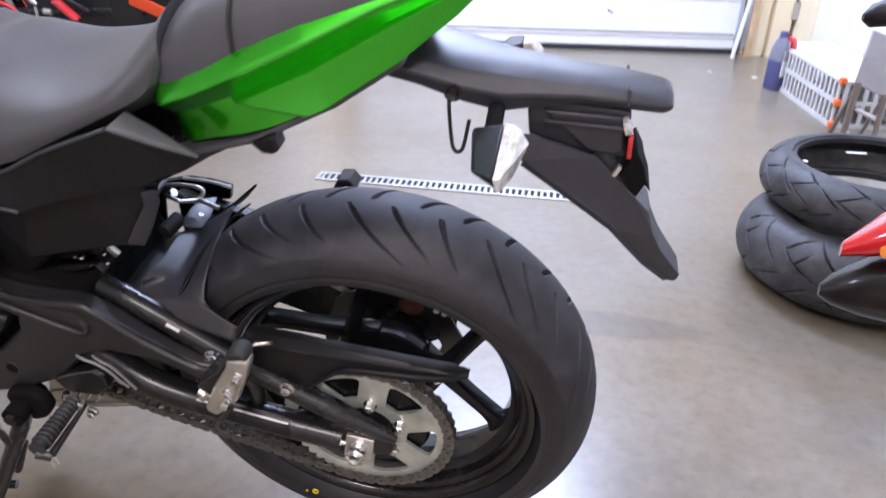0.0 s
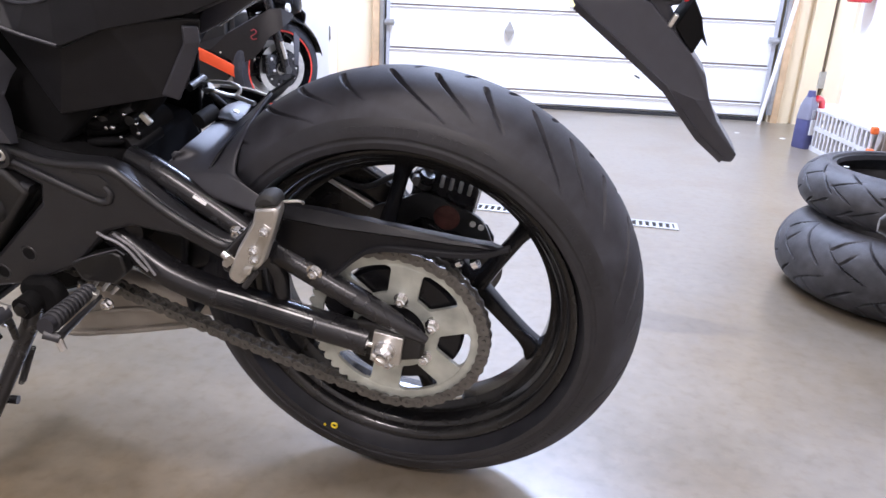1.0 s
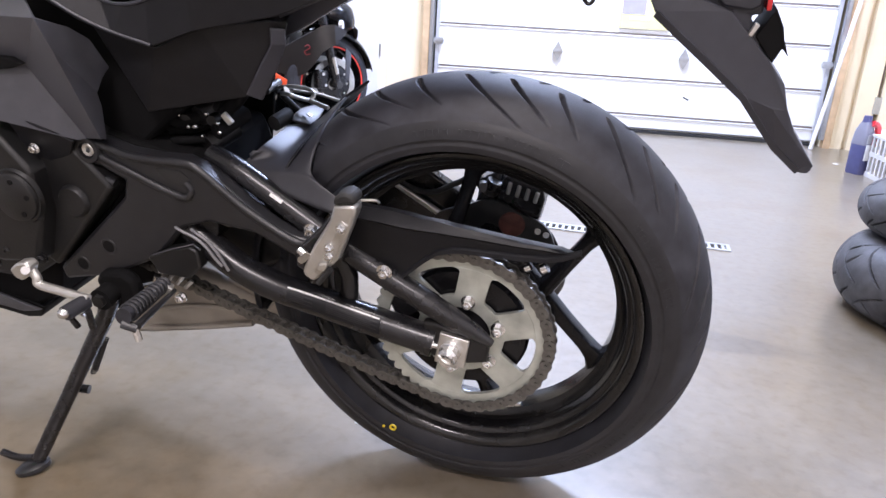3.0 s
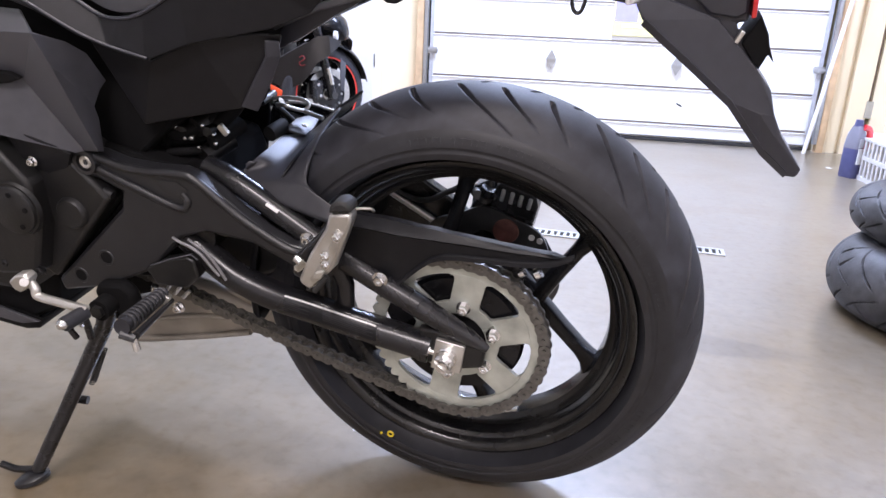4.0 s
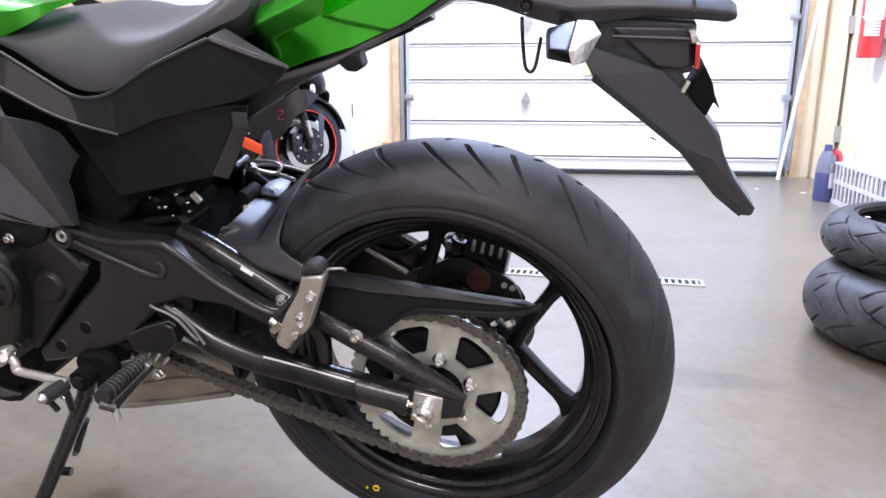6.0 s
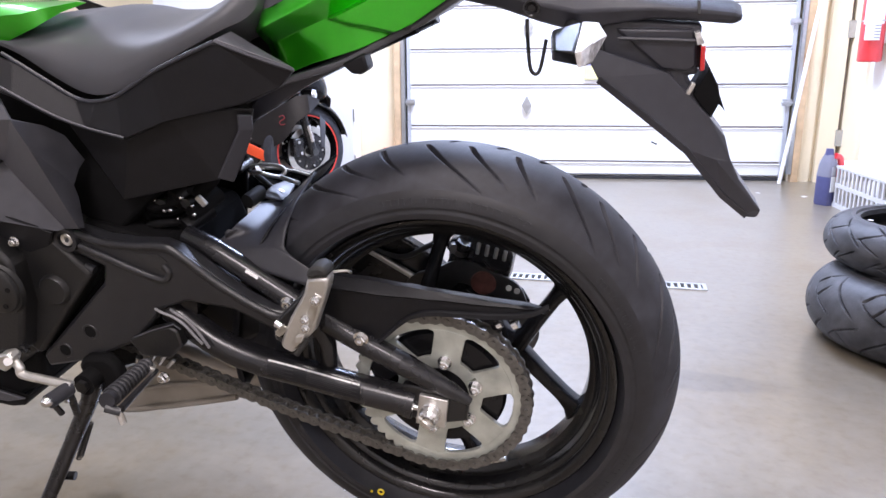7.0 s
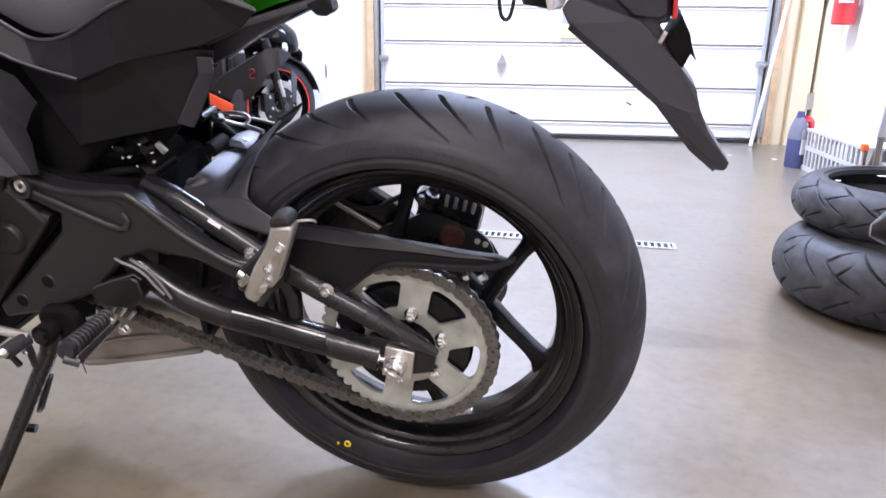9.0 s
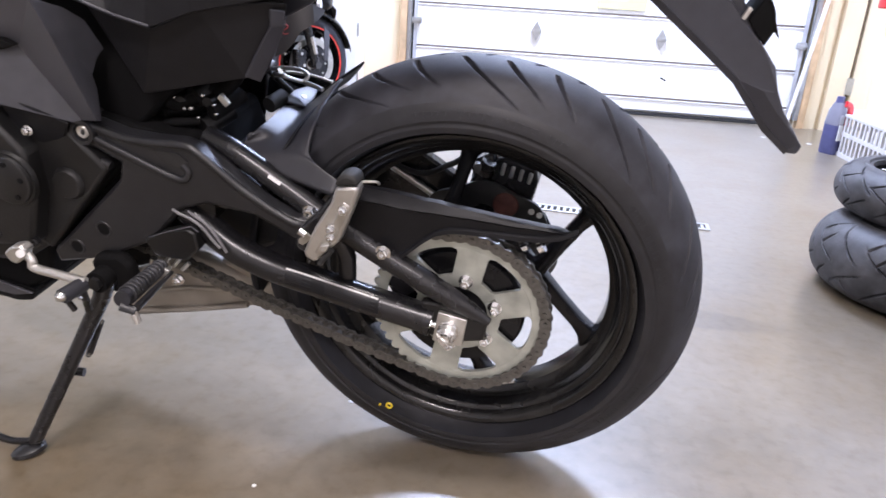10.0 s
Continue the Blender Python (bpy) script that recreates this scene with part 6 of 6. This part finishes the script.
for x, y, w, turn in ((1.017, 1.183, 0.026, 0), (0.862, 1.083, 0.006, 60)):
    part("label", a_box(-w, w, -0.006, 0.006, -0.0006, 0.0006), WHITE_LABEL, top_tyre, "white paper label on the sidewall", smooth=False, place=top_tyre.matrix_world.inverted() @ pose(x, y, 0.3215, 0, 0, turn))


# ---- things along the side wall ----
def crate():
    m = ROOM @ pose(0, 0, 0)
    ob = thing("crate", m, "white slotted plastic crate standing upside down against the side wall", "crate")
    u0, u1, v0, v1, h = 2.40, 2.72, -1.52, -0.66, 0.212
    for z0, z1 in ((0.0, 0.022), (0.105, 0.125), (0.20, h)):
        r = a_box(u0, u0 + 0.012, v0, v1, z0, z1)
        box(r, u1 - 0.012, u1, v0, v1, z0, z1)
        box(r, u0 + 0.012, u1 - 0.012, v0, v0 + 0.012, z0, z1)
        box(r, u0 + 0.012, u1 - 0.012, v1 - 0.012, v1, z0, z1)
        part("rail", r, CRATE_PLASTIC, ob, smooth=False)
    part("bottom", a_box(u0 + 0.012, u1 - 0.012, v0 + 0.012, v1 - 0.012, h - 0.008, h - 0.001), CABINET_WHITE, ob, "solid white base, uppermost", smooth=False)
    count = 19
    mesh = None
    for i in range(count):
        v = v0 + 0.02 + (v1 - v0 - 0.04) * i / (count - 1)
        for u in (u0 + 0.001, u1 - 0.009):
            if mesh is None:
                bar = part("slat", a_box(0, 0.008, -0.009, 0.009, 0.01, h - 0.005), CRATE_PLASTIC, ob, smooth=False)
                mesh = bar.data
            else:
                bar = new("slat", mesh)
                bar.parent = ob
            bar.matrix_basis = pose(u, v, 0)
    for i in range(6):
        for v in (v0 + 0.002, v1 - 0.010):
            bar = new("slat", mesh)
            bar.parent = ob
            bar.matrix_basis = pose(u0 + 0.03 + 0.044 * i, v, 0) @ pose(0, 0, 0, 0, 0, 90)
    for z in (0.018, 0.115, 0.212):
        part("handle_grip", a_box(u0 - 0.008, u0 + 0.02, v0 - 0.008, v0 + 0.022, z - 0.016, z + 0.016), ORANGE, ob, "orange plastic corner clip", bevel=0.006)


crate()


def jug():
    ob = thing("jug", pose(1.300, 3.18, 0, 0, 0, 35), "blue and grey plastic fluid jug with red handle on the floor", "jug")
    rows = []
    for z, w, d in ((0.0, 0.031, 0.044), (0.01, 0.034, 0.047), (0.15, 0.034, 0.047), (0.21, 0.030, 0.041), (0.25, 0.022, 0.028), (0.265, 0.017, 0.021)):
        rows.append([(w * math.copysign(abs(math.cos(a)) ** 0.5, math.cos(a)), d * math.copysign(abs(math.sin(a)) ** 0.5, math.sin(a)), z) for a in [2 * math.pi * k / 24 for k in range(24)]])
    part("body", loft(rows), BLUE_PLASTIC, ob, "dull blue plastic body")
    part("shoulder", loft([[(x * 1.04, y * 1.03, z + 0.001) for x, y, z in ring] for ring in rows[2:]]), LILAC_PLASTIC, ob, "lilac-grey upper label sleeve")
    part("cap", lathe([(0.0, 0.298), (0.018, 0.296), (0.022, 0.264), (0.0, 0.264)], 24, axis="Z"), BLUE_PLASTIC, ob, "blue screw cap")
    part("label", a_box(-0.024, 0.010, -0.0515, -0.047, 0.075, 0.155), WHITE_LABEL, ob, "white printed label", smooth=False)
    part("label", a_box(-0.026, 0.004, -0.0505, -0.047, 0.160, 0.205), GREY_PLASTIC, ob, "grey printed label", smooth=False)
    part("label", a_box(0.006, 0.030, -0.0515, -0.047, 0.125, 0.205), RED_PAINT, ob, "red printed label", smooth=False)
    part("handle", tube(bend([(0.008, -0.028, 0.262), (0.036, -0.034, 0.250), (0.046, -0.036, 0.215), (0.036, -0.040, 0.175), (0.022, -0.046, 0.150)]), 0.016, 14), RED_PAINT, ob, "red handle")


jug()


def extinguisher():
    ob = thing("fire_extinguisher", ROOM @ pose(U1 - 0.075, -0.42, 0.735), "red fire extinguisher hung on the side wall", "fire extinguisher")
    part("cylinder", lathe([(0.0, 0.0), (0.055, 0.0), (0.062, 0.008), (0.062, 0.36), (0.052, 0.40), (0.022, 0.425), (0.018, 0.44), (0.0, 0.44)], 40, axis="Z"), RED_PAINT, ob)
    part("valve", rod((0, 0, 0.44), (0, 0, 0.47), 0.018, 16), STEEL, ob)
    part("lever", a_box(-0.012, 0.012, -0.09, 0.02, 0.47, 0.482), RUBBER_SEAL, ob, smooth=False)
    label = bmesh.new()
    rows = [[label.verts.new((0.0630 * math.cos(radians(a)), 0.0630 * math.sin(radians(a)), z)) for z in (0.20, 0.34)] for a in range(200, 301, 10)]
    for a, b in zip(rows, rows[1:]):
        label.faces.new((a[0], a[1], b[1], b[0]))
    part("label", label, WHITE_LABEL, ob, "white instruction label")
    part("tag", a_box(-0.068, 0.012, -0.0685, -0.066, 0.115, 0.235), WHITE_LABEL, ob, "white inspection tag", smooth=False)
    for k in range(5):
        part("print_bar", a_box(-0.02, 0.01, -0.0695, -0.0688, 0.125 + 0.016 * k, 0.131 + 0.016 * k), GREY_LABEL, ob, smooth=False)
    part("strap", lathe([(0.0635, 0.215), (0.0645, 0.215), (0.0645, 0.222), (0.0635, 0.222)], 40, closed=True, axis="Z"), STEEL, ob)
    part("wall_bracket", a_box(0.055, 0.073, -0.025, 0.025, 0.10, 0.40), STEEL, ob, smooth=False)


extinguisher()


def cone():
    ob = thing("traffic_cone", pose(-1.272, 3.645, 0, 0, 0, 6.5), "small orange traffic cone on the floor by the jamb", "traffic cone")
    part("cone_body", lathe([(0.070, 0.02), (0.062, 0.03), (0.024, 0.195), (0.020, 0.202), (0.0, 0.202)], 32, axis="Z"), ORANGE, ob)
    part("base", a_box(-0.083, 0.083, -0.083, 0.083, 0.0, 0.02), ORANGE, ob, bevel=0.006)


cone()


def cabinet():
    ob = thing("cabinet", ROOM @ pose(-0.325, -0.20, 0), "tall white metal cabinet against the front wall", "cabinet")
    part("body", a_box(-1.3, 0.0, 0.02, 0.19, 0.06, 1.9), CABINET_WHITE, ob, bevel=0.004)
    part("door", a_box(-0.645, -0.004, 0.0, 0.018, 0.07, 1.89), CABINET_WHITE, ob, bevel=0.003)
    part("door", a_box(-1.296, -0.655, 0.0, 0.018, 0.07, 1.89), CABINET_WHITE, ob, bevel=0.003)
    part("hinge", a_box(-0.002, 0.006, 0.004, 0.02, 0.38, 0.46), GALV, ob, smooth=False)
    part("hinge", a_box(-0.002, 0.006, 0.004, 0.02, 0.10, 0.16), GALV, ob, smooth=False)
    part("plinth", a_box(-1.28, -0.02, 0.04, 0.18, 0.0, 0.06), CABINET_WHITE, ob, smooth=False)


cabinet()


def folding_chair():
    """A folded steel chair: a grey back panel on slanting brown legs."""
    ob = thing("folding_chair", pose(1.372, 2.170, 0), "grey folding chair with brown steel legs by the wall", "chair")
    back = [(-0.089, -0.150, 0.512), (-0.100, -0.150, 0.313), (0.100, -0.150, 0.242), (0.104, -0.150, 0.444)]
    part("back_panel", facets(back + [(x, y + 0.018, z) for x, y, z in back], [(0, 1, 2, 3), (7, 6, 5, 4), (0, 4, 5, 1), (1, 5, 6, 2), (2, 6, 7, 3), (3, 7, 4, 0)]), GREY_PLASTIC, ob, "grey back panel", bevel=0.006)
    for top, foot, wide in (((-0.089, -0.150, 0.322), (-0.094, -0.150, 0.000), 0.017), ((0.013, -0.150, 0.283), (0.022, -0.150, 0.000), 0.015)):
        part("leg", tube([top, foot], wide, 14, flat=0.6), BROWN_STEEL, ob, "brown steel leg")
        part("leg", tube([(top[0] + 0.03, top[1] + 0.02, top[2] + 0.06), (foot[0] + 0.05, foot[1] + 0.30, 0.0)], wide * 0.9, 14, flat=0.6), BROWN_STEEL, ob, "brown steel leg")
    part("stretcher", rod((-0.072, -0.150, 0.222), (0.019, -0.150, 0.185), 0.008, 10), CRATE_PLASTIC, ob, "pale cross bar")
    part("stretcher", rod((-0.100, -0.150, 0.141), (-0.030, -0.150, 0.102), 0.008, 10), CRATE_PLASTIC, ob, "pale cross bar")


folding_chair()


# ---- the dark sport motorcycle by the cabinet ----
def road_wheel(ob, name, x, r, label):
    """A black wheel with a red stripe on each rim edge, at x behind the front axle."""
    k = r / 0.298
    wheel_hub = part(name, lathe([(0.018, -0.05), (0.04 * k, -0.045), (0.035 * k, 0.0), (0.04 * k, 0.045), (0.018, 0.05)], 32), ALU, ob, label, place=pose(x, 0, 0))
    tyre("tyre", RUBBER, wheel_hub, 0.240 * k, 0.058 * k, 0.056, 0.045, lambda a, s: 0.0, n=120, m=20, label="black road tyre")
    part("rim", lathe([(0.231 * k, -0.049), (0.224 * k, -0.048), (0.212 * k, -0.035), (0.205 * k, 0.0), (0.212 * k, 0.035), (0.224 * k, 0.048), (0.231 * k, 0.049), (0.226 * k, 0.03), (0.218 * k, 0.0), (0.226 * k, -0.03)], 96, closed=True), GLOSS_BLACK, wheel_hub, "black rim")
    for y in (-0.0505, 0.0505):
        part("rim_stripe", lathe([(0.220 * k, y - 0.001), (0.2305 * k, y - 0.001), (0.2305 * k, y + 0.001), (0.220 * k, y + 0.001)], 96, closed=True), RED_STRIPE, wheel_hub, "red rim stripe")
    for q in range(6):
        a = radians(60 * q + 12)
        part("spoke", tube([(0.03 * math.cos(a), 0, 0.03 * math.sin(a)), (0.212 * k * math.cos(a), 0, 0.212 * k * math.sin(a))], [0.014, 0.009], 8), GLOSS_BLACK, wheel_hub)
    for y in (-0.060, 0.060):
        part("brake_disc", lathe([(0.122 * k, y - 0.0025), (0.160 * k, y - 0.0025), (0.160 * k, y + 0.0025), (0.122 * k, y + 0.0025)], 64, closed=True), STEEL, wheel_hub, "steel brake disc")
        part("disc_centre", lathe([(0.035, y - 0.003), (0.121 * k, y - 0.001), (0.121 * k, y + 0.001), (0.035, y + 0.003)], 40, closed=True), SATIN_BLACK, wheel_hub)
        for q in range(10):
            a = radians(36 * q)
            part("disc_bolt", rod((0.098 * k * math.cos(a), y * 0.95, 0.098 * k * math.sin(a)), (0.098 * k * math.cos(a), y * 1.12, 0.098 * k * math.sin(a)), 0.006, 8), STEEL, wheel_hub)
    return wheel_hub


def sport_bike():
    m = pose(-1.52, 2.87, 0.262, 0, 0, 3)
    ob = thing("sport_motorcycle", m, "dark grey sport motorcycle with red-striped wheels", "motorcycle")
    steer = pose(0, 0, 0, 0, 0, 54)          # the bars are turned to full lock
    front_hub = road_wheel(ob, "front_wheel", 0.0, 0.262, "black cast front wheel")
    front_hub.matrix_basis = steer
    road_wheel(ob, "rear_wheel", -1.36, 0.262, "black cast rear wheel")
    for s in (-1, 1):
        y = s * 0.100
        part("fork_leg", rod((0.0, y, -0.01), (-0.10, y, 0.36), 0.024, 16), SATIN_BLACK, ob, "black fork leg", place=steer)
        part("fork_slider", rod((-0.018, y * 1.25, 0.06), (-0.042, y * 1.25, 0.15), 0.013, 16), CHROME, ob, "bright fork tube", place=steer)
        part("fork_guard", facets([(0.03, y * 1.3, 0.20), (0.07, y * 1.25, 0.17), (0.055, y * 1.3, 0.02), (0.03, y * 1.3, 0.03)], [(0, 1, 2, 3) if s < 0 else (3, 2, 1, 0)]), PLASTIC_GREY, ob, "grey fork guard", solid=0.006, bevel=0.002, place=steer)
        part("brake_caliper", a_box(-0.13, -0.065, min(y * 0.62, y * 1.15), max(y * 0.62, y * 1.15), -0.02, 0.08), SATIN_BLACK, ob, "black brake caliper", bevel=0.008, place=steer)
        part("caliper_bolt", rod((-0.10, y * 1.2, 0.06), (-0.10, y * 1.1, 0.06), 0.009, 8), CHROME, ob, place=steer)
        part("caliper_bolt", rod((-0.085, y * 1.2, 0.0), (-0.085, y * 1.1, 0.0), 0.009, 8), CHROME, ob, place=steer)
        q = 1 if s > 0 else -1
        v = [(x, -y * q, z) for x, y, z in [(-0.433, -0.190, 0.033), (-0.174, -0.200, 0.183), (-0.011, -0.190, 0.276), (0.044, -0.170, 0.311), (0.093, -0.140, 0.316), (0.140, -0.090, 0.287), (0.136, -0.100, 0.264), (0.108, -0.160, 0.219), (0.043, -0.190, 0.170), (0.009, -0.200, 0.113), (-0.038, -0.205, 0.065), (-0.114, -0.206, 0.027), (-0.276, -0.200, 0.091), (-0.426, -0.195, 0.086)]]
        f = [(0, 1, 12, 13), (1, 2, 10, 11, 12), (2, 3, 8, 9, 10), (3, 4, 7, 8), (4, 5, 6, 7)]
        part("fairing", facets(v, f if s < 0 else [k[::-1] for k in f]), DARK_FAIRING, ob, "dark grey side fairing", solid=0.005, bevel=0.004, crisp=25.0)
        edge = [(x, y * 1.01, z + 0.002) for x, y, z in v[1:3]]
        part("fairing_edge", rod(edge[0], edge[1], 0.003, 8), PLASTIC_GREY, ob, "grey upper edge")
        panel = [(x, -y * q, z) for x, y, z in [(-0.475, -0.215, 0.163), (-0.270, -0.215, 0.078), (-0.109, -0.215, 0.007), (-0.108, -0.212, -0.054), (-0.277, -0.212, 0.016), (-0.483, -0.212, 0.096)]]
        part("belly_panel", facets(panel, [(0, 1, 4, 5), (1, 2, 3, 4)] if s < 0 else [(5, 4, 1, 0), (4, 3, 2, 1)]), RED_ORANGE, ob, "orange-red belly panel", solid=0.006, bevel=0.002, offset=0.0)
        for k in range(4):
            x, y, z = [(-0.221, -0.206, 0.084), (-0.158, -0.206, 0.060), (-0.121, -0.206, 0.030), (-0.034, -0.206, 0.059)][k]
            part("rivet", rod((x, -y * q, z), (x, -y * q * 0.9, z), 0.006, 8), CHROME, ob, "bright fairing screw")
    part("axle_nut", rod((0, -0.128, 0), (0, 0.128, 0), 0.020, 12), BRAKE_STEEL, ob, place=steer)
    bm = bmesh.new()
    rows = []
    for i in range(16):
        a = radians(14 + 104 * i / 15)
        rows.append([bm.verts.new(((0.300 - 7.0 * y * y) * math.cos(a), y, (0.300 - 7.0 * y * y) * math.sin(a))) for y in (-0.072, -0.058, -0.03, 0, 0.03, 0.058, 0.072)])
    for a, b in zip(rows, rows[1:]):
        for j in range(6):
            bm.faces.new((a[j], a[j + 1], b[j + 1], b[j]))
    part("front_fender", bm, GLOSS_BLACK, ob, "gloss black front fender", solid=0.004, place=steer)
    part("badge", tube(bend([(-0.10, 0, 0.225), (-0.07, 0, 0.238), (-0.052, 0, 0.216), (-0.075, 0, 0.198), (-0.10, 0, 0.182), (-0.085, 0, 0.158), (-0.05, 0, 0.166)]), 0.0048, 8), DULL_RED, ob, "plain dull red badge shape", place=pose(0.017, -0.212, 0.061) @ Matrix.Scale(0.62, 4))
    rows = []
    for x, z, w, h in ((0.145, 0.333, 0.030, 0.030), (0.126, 0.345, 0.070, 0.062), (0.081, 0.357, 0.100, 0.085), (0.005, 0.363, 0.110, 0.075), (-0.130, 0.332, 0.100, 0.050)):
        rows.append([(x, w * math.cos(a), z + h * math.sin(a)) for a in [2 * math.pi * k / 20 for k in range(20)]])
    part("nose_cowl", loft(rows), GLOSS_BLACK, ob, "glossy black nose cowl")
    for y in (-0.055, 0.055):
        part("headlight", lathe([(0.0, 0.0), (0.022, -0.004), (0.026, -0.02), (0.0, -0.03)], 20, axis="X"), CLEAR_LENS, ob, "clear headlight", place=pose(0.122, y * 1.4, 0.317))
    part("engine_block", a_box(-0.66, -0.22, -0.11, 0.11, -0.10, 0.28), ENGINE, ob, "black engine block", bevel=0.02)
    part("exhaust_pipe", tube(bend([(-0.20, -0.08, 0.1), (-0.18, -0.09, 0.0), (-0.26, -0.10, -0.10), (-0.6, -0.10, -0.12)]), 0.022, 14), EXHAUST, ob, "brown exhaust pipe")
    part("lower_cowl", prism([(-1.12, 0.02), (-1.10, 0.30), (-0.62, 0.34), (-0.45, 0.20), (-0.45, -0.10), (-0.95, -0.06)], -0.10, 0.11), ENGINE, ob, "black engine and frame mass", bevel=0.02)
    part("shock_spring", tube([Vector((-0.909, -0.170, 0.091)).lerp(Vector((-0.811, -0.170, 0.005)), i / 90) + Vector((0.022 * math.cos(i * 0.55), 0.022 * math.sin(i * 0.55), 0)) for i in range(91)], 0.008, 8), RED_PAINT, ob, "red suspension spring")
    part("red_tube", tube(bend([(-1.301, -0.150, 0.074), (-1.203, -0.150, 0.057), (-1.155, -0.150, 0.022)]), 0.012, 10), RED_PAINT, ob, "red frame tube")
    part("silencer_clamp", rod((-1.053, -0.170, 0.091), (-1.015, -0.170, 0.070), 0.014, 12), CHROME, ob, "bright clamp")
    part("bracket", rod((-1.037, -0.160, 0.057), (-1.031, -0.160, -0.017), 0.010, 10), CHROME, ob, "bright bracket")
    part("peg", rod((-0.978, -0.180, 0.039), (-0.935, -0.180, 0.035), 0.016, 12), ALU, ob, "bare footrest")
    part("rear_set", rod((-0.859, -0.140, 0.094), (-0.747, -0.140, 0.036), 0.018, 12), SATIN_BLACK, ob, "black footrest arm")
    part("radiator", a_box(-0.215, -0.18, -0.10, 0.10, 0.0, 0.28), ENGINE, ob, bevel=0.006)
    part("side_stand", rod((-0.6, 0.10, -0.06), (-0.66, 0.24, -0.260), 0.012, 10), SATIN_BLACK, ob, "black side stand")
    part("swingarm", rod((-0.62, -0.085, 0.04), (-1.36, -0.085, 0.0), 0.025, 12), SATIN_BLACK, ob)
    part("swingarm", rod((-0.62, 0.085, 0.04), (-1.36, 0.085, 0.0), 0.025, 12), SATIN_BLACK, ob)
    part("tank_and_seat", loft([[(x, w * math.cos(a), z + h * math.sin(a)) for a in [2 * math.pi * k / 20 for k in range(20)]] for x, z, w, h in ((-0.12, 0.36, 0.10, 0.05), (-0.42, 0.42, 0.14, 0.12), (-0.64, 0.40, 0.13, 0.11), (-0.85, 0.38, 0.09, 0.05), (-1.20, 0.46, 0.08, 0.05), (-1.45, 0.52, 0.04, 0.02))]), DARK_FAIRING, ob, "dark grey tank and tail")
    return ob


sport_bike()


# ---- the tail of a third motorcycle ----
def parked_tail():
    ob = thing("motorcycle", pose(0.662, 0.22, 0.0, 0, 0, -12), "dark parked motorcycle with a red tail light", "motorcycle")
    rows = []
    for x, z, w, h in ((-0.018, 0.405, 0.010, 0.010), (0.0, 0.412, 0.030, 0.026), (0.04, 0.425, 0.052, 0.045), (0.12, 0.445, 0.082, 0.064), (0.26, 0.480, 0.105, 0.082), (0.45, 0.525, 0.125, 0.095)):
        rows.append([(x, w * math.cos(a), z + h * math.sin(a)) for a in [2 * math.pi * k / 20 for k in range(20)]])
    part("tail_section", loft(rows), DARK_FAIRING, ob, "glossy dark grey tail section", bevel=0.0)
    rows = []
    for x, z, w, h in ((-0.005, 0.478, 0.010, 0.012), (0.04, 0.512, 0.045, 0.030), (0.11, 0.548, 0.07, 0.035), (0.2, 0.575, 0.08, 0.02)):
        rows.append([(x, w * math.cos(a), z + h * math.sin(a)) for a in [2 * math.pi * k / 20 for k in range(20)]])
    light = part("tail_light", loft(rows), RED_LENS, ob, "red tail light")
    part("bulb_patch", lathe([(0.0, -0.004), (0.010, -0.003), (0.010, 0.003), (0.0, 0.004)], 14), AMBER, light, "amber bulb", place=pose(0.045, -0.043, 0.505))
    local = ob.matrix_world.inverted()
    pod = part("indicator", loft([[tuple(local @ Vector((0.665 + a, 0.41 + w * math.cos(q), 0.785 + h * math.sin(q) + 0.25 * a))) for q in [2 * math.pi * k / 14 for k in range(14)]] for a, w, h in ((0.0, 0.006, 0.006), (0.012, 0.02, 0.018), (0.045, 0.026, 0.022), (0.075, 0.022, 0.020))]), PLASTIC, ob, "dark indicator pod")
    part("lens", loft([[tuple(local @ Vector((0.70 + a, 0.385 + 0.9 * w * math.cos(q), 0.795 + h * math.sin(q)))) for q in [2 * math.pi * k / 14 for k in range(14)]] for a, w, h in ((0.0, 0.008, 0.010), (0.02, 0.014, 0.015), (0.05, 0.012, 0.012))]), CLEAR_LENS, pod, "clear lens")
    part("stalk", rod(local @ Vector((0.735, 0.41, 0.80)), local @ Vector((0.98, 0.25, 0.56)), 0.009, 10), SATIN_BLACK, ob, "black indicator stalk")
    hubpart = part("rear_wheel", lathe([(0.02, -0.09), (0.05, -0.08), (0.05, 0.08), (0.02, 0.09)], 32), SATIN_BLACK, ob, "black rear wheel", place=pose(0.62, 0, 0.312))
    tyre("tyre", RUBBER, hubpart, 0.228, 0.084, 0.085, 0.066, lambda a, s: 0.0, n=120, m=20)
    part("rim", lathe([(0.222, -0.068), (0.205, -0.04), (0.195, 0.0), (0.205, 0.04), (0.222, 0.068), (0.215, 0.03), (0.205, 0.0), (0.215, -0.03)], 72, closed=True), SATIN_BLACK, hubpart)
    for k in range(5):
        a = radians(72 * k)
        part("spoke", tube([(0.04 * math.cos(a), 0, 0.04 * math.sin(a)), (0.2 * math.cos(a), 0, 0.2 * math.sin(a))], [0.02, 0.014], 8), SATIN_BLACK, hubpart)
    part("swing_strut", rod((0.62, 0.0, 0.31), (0.40, 0.0, 0.50), 0.03, 12), SATIN_BLACK, ob)


parked_tail()
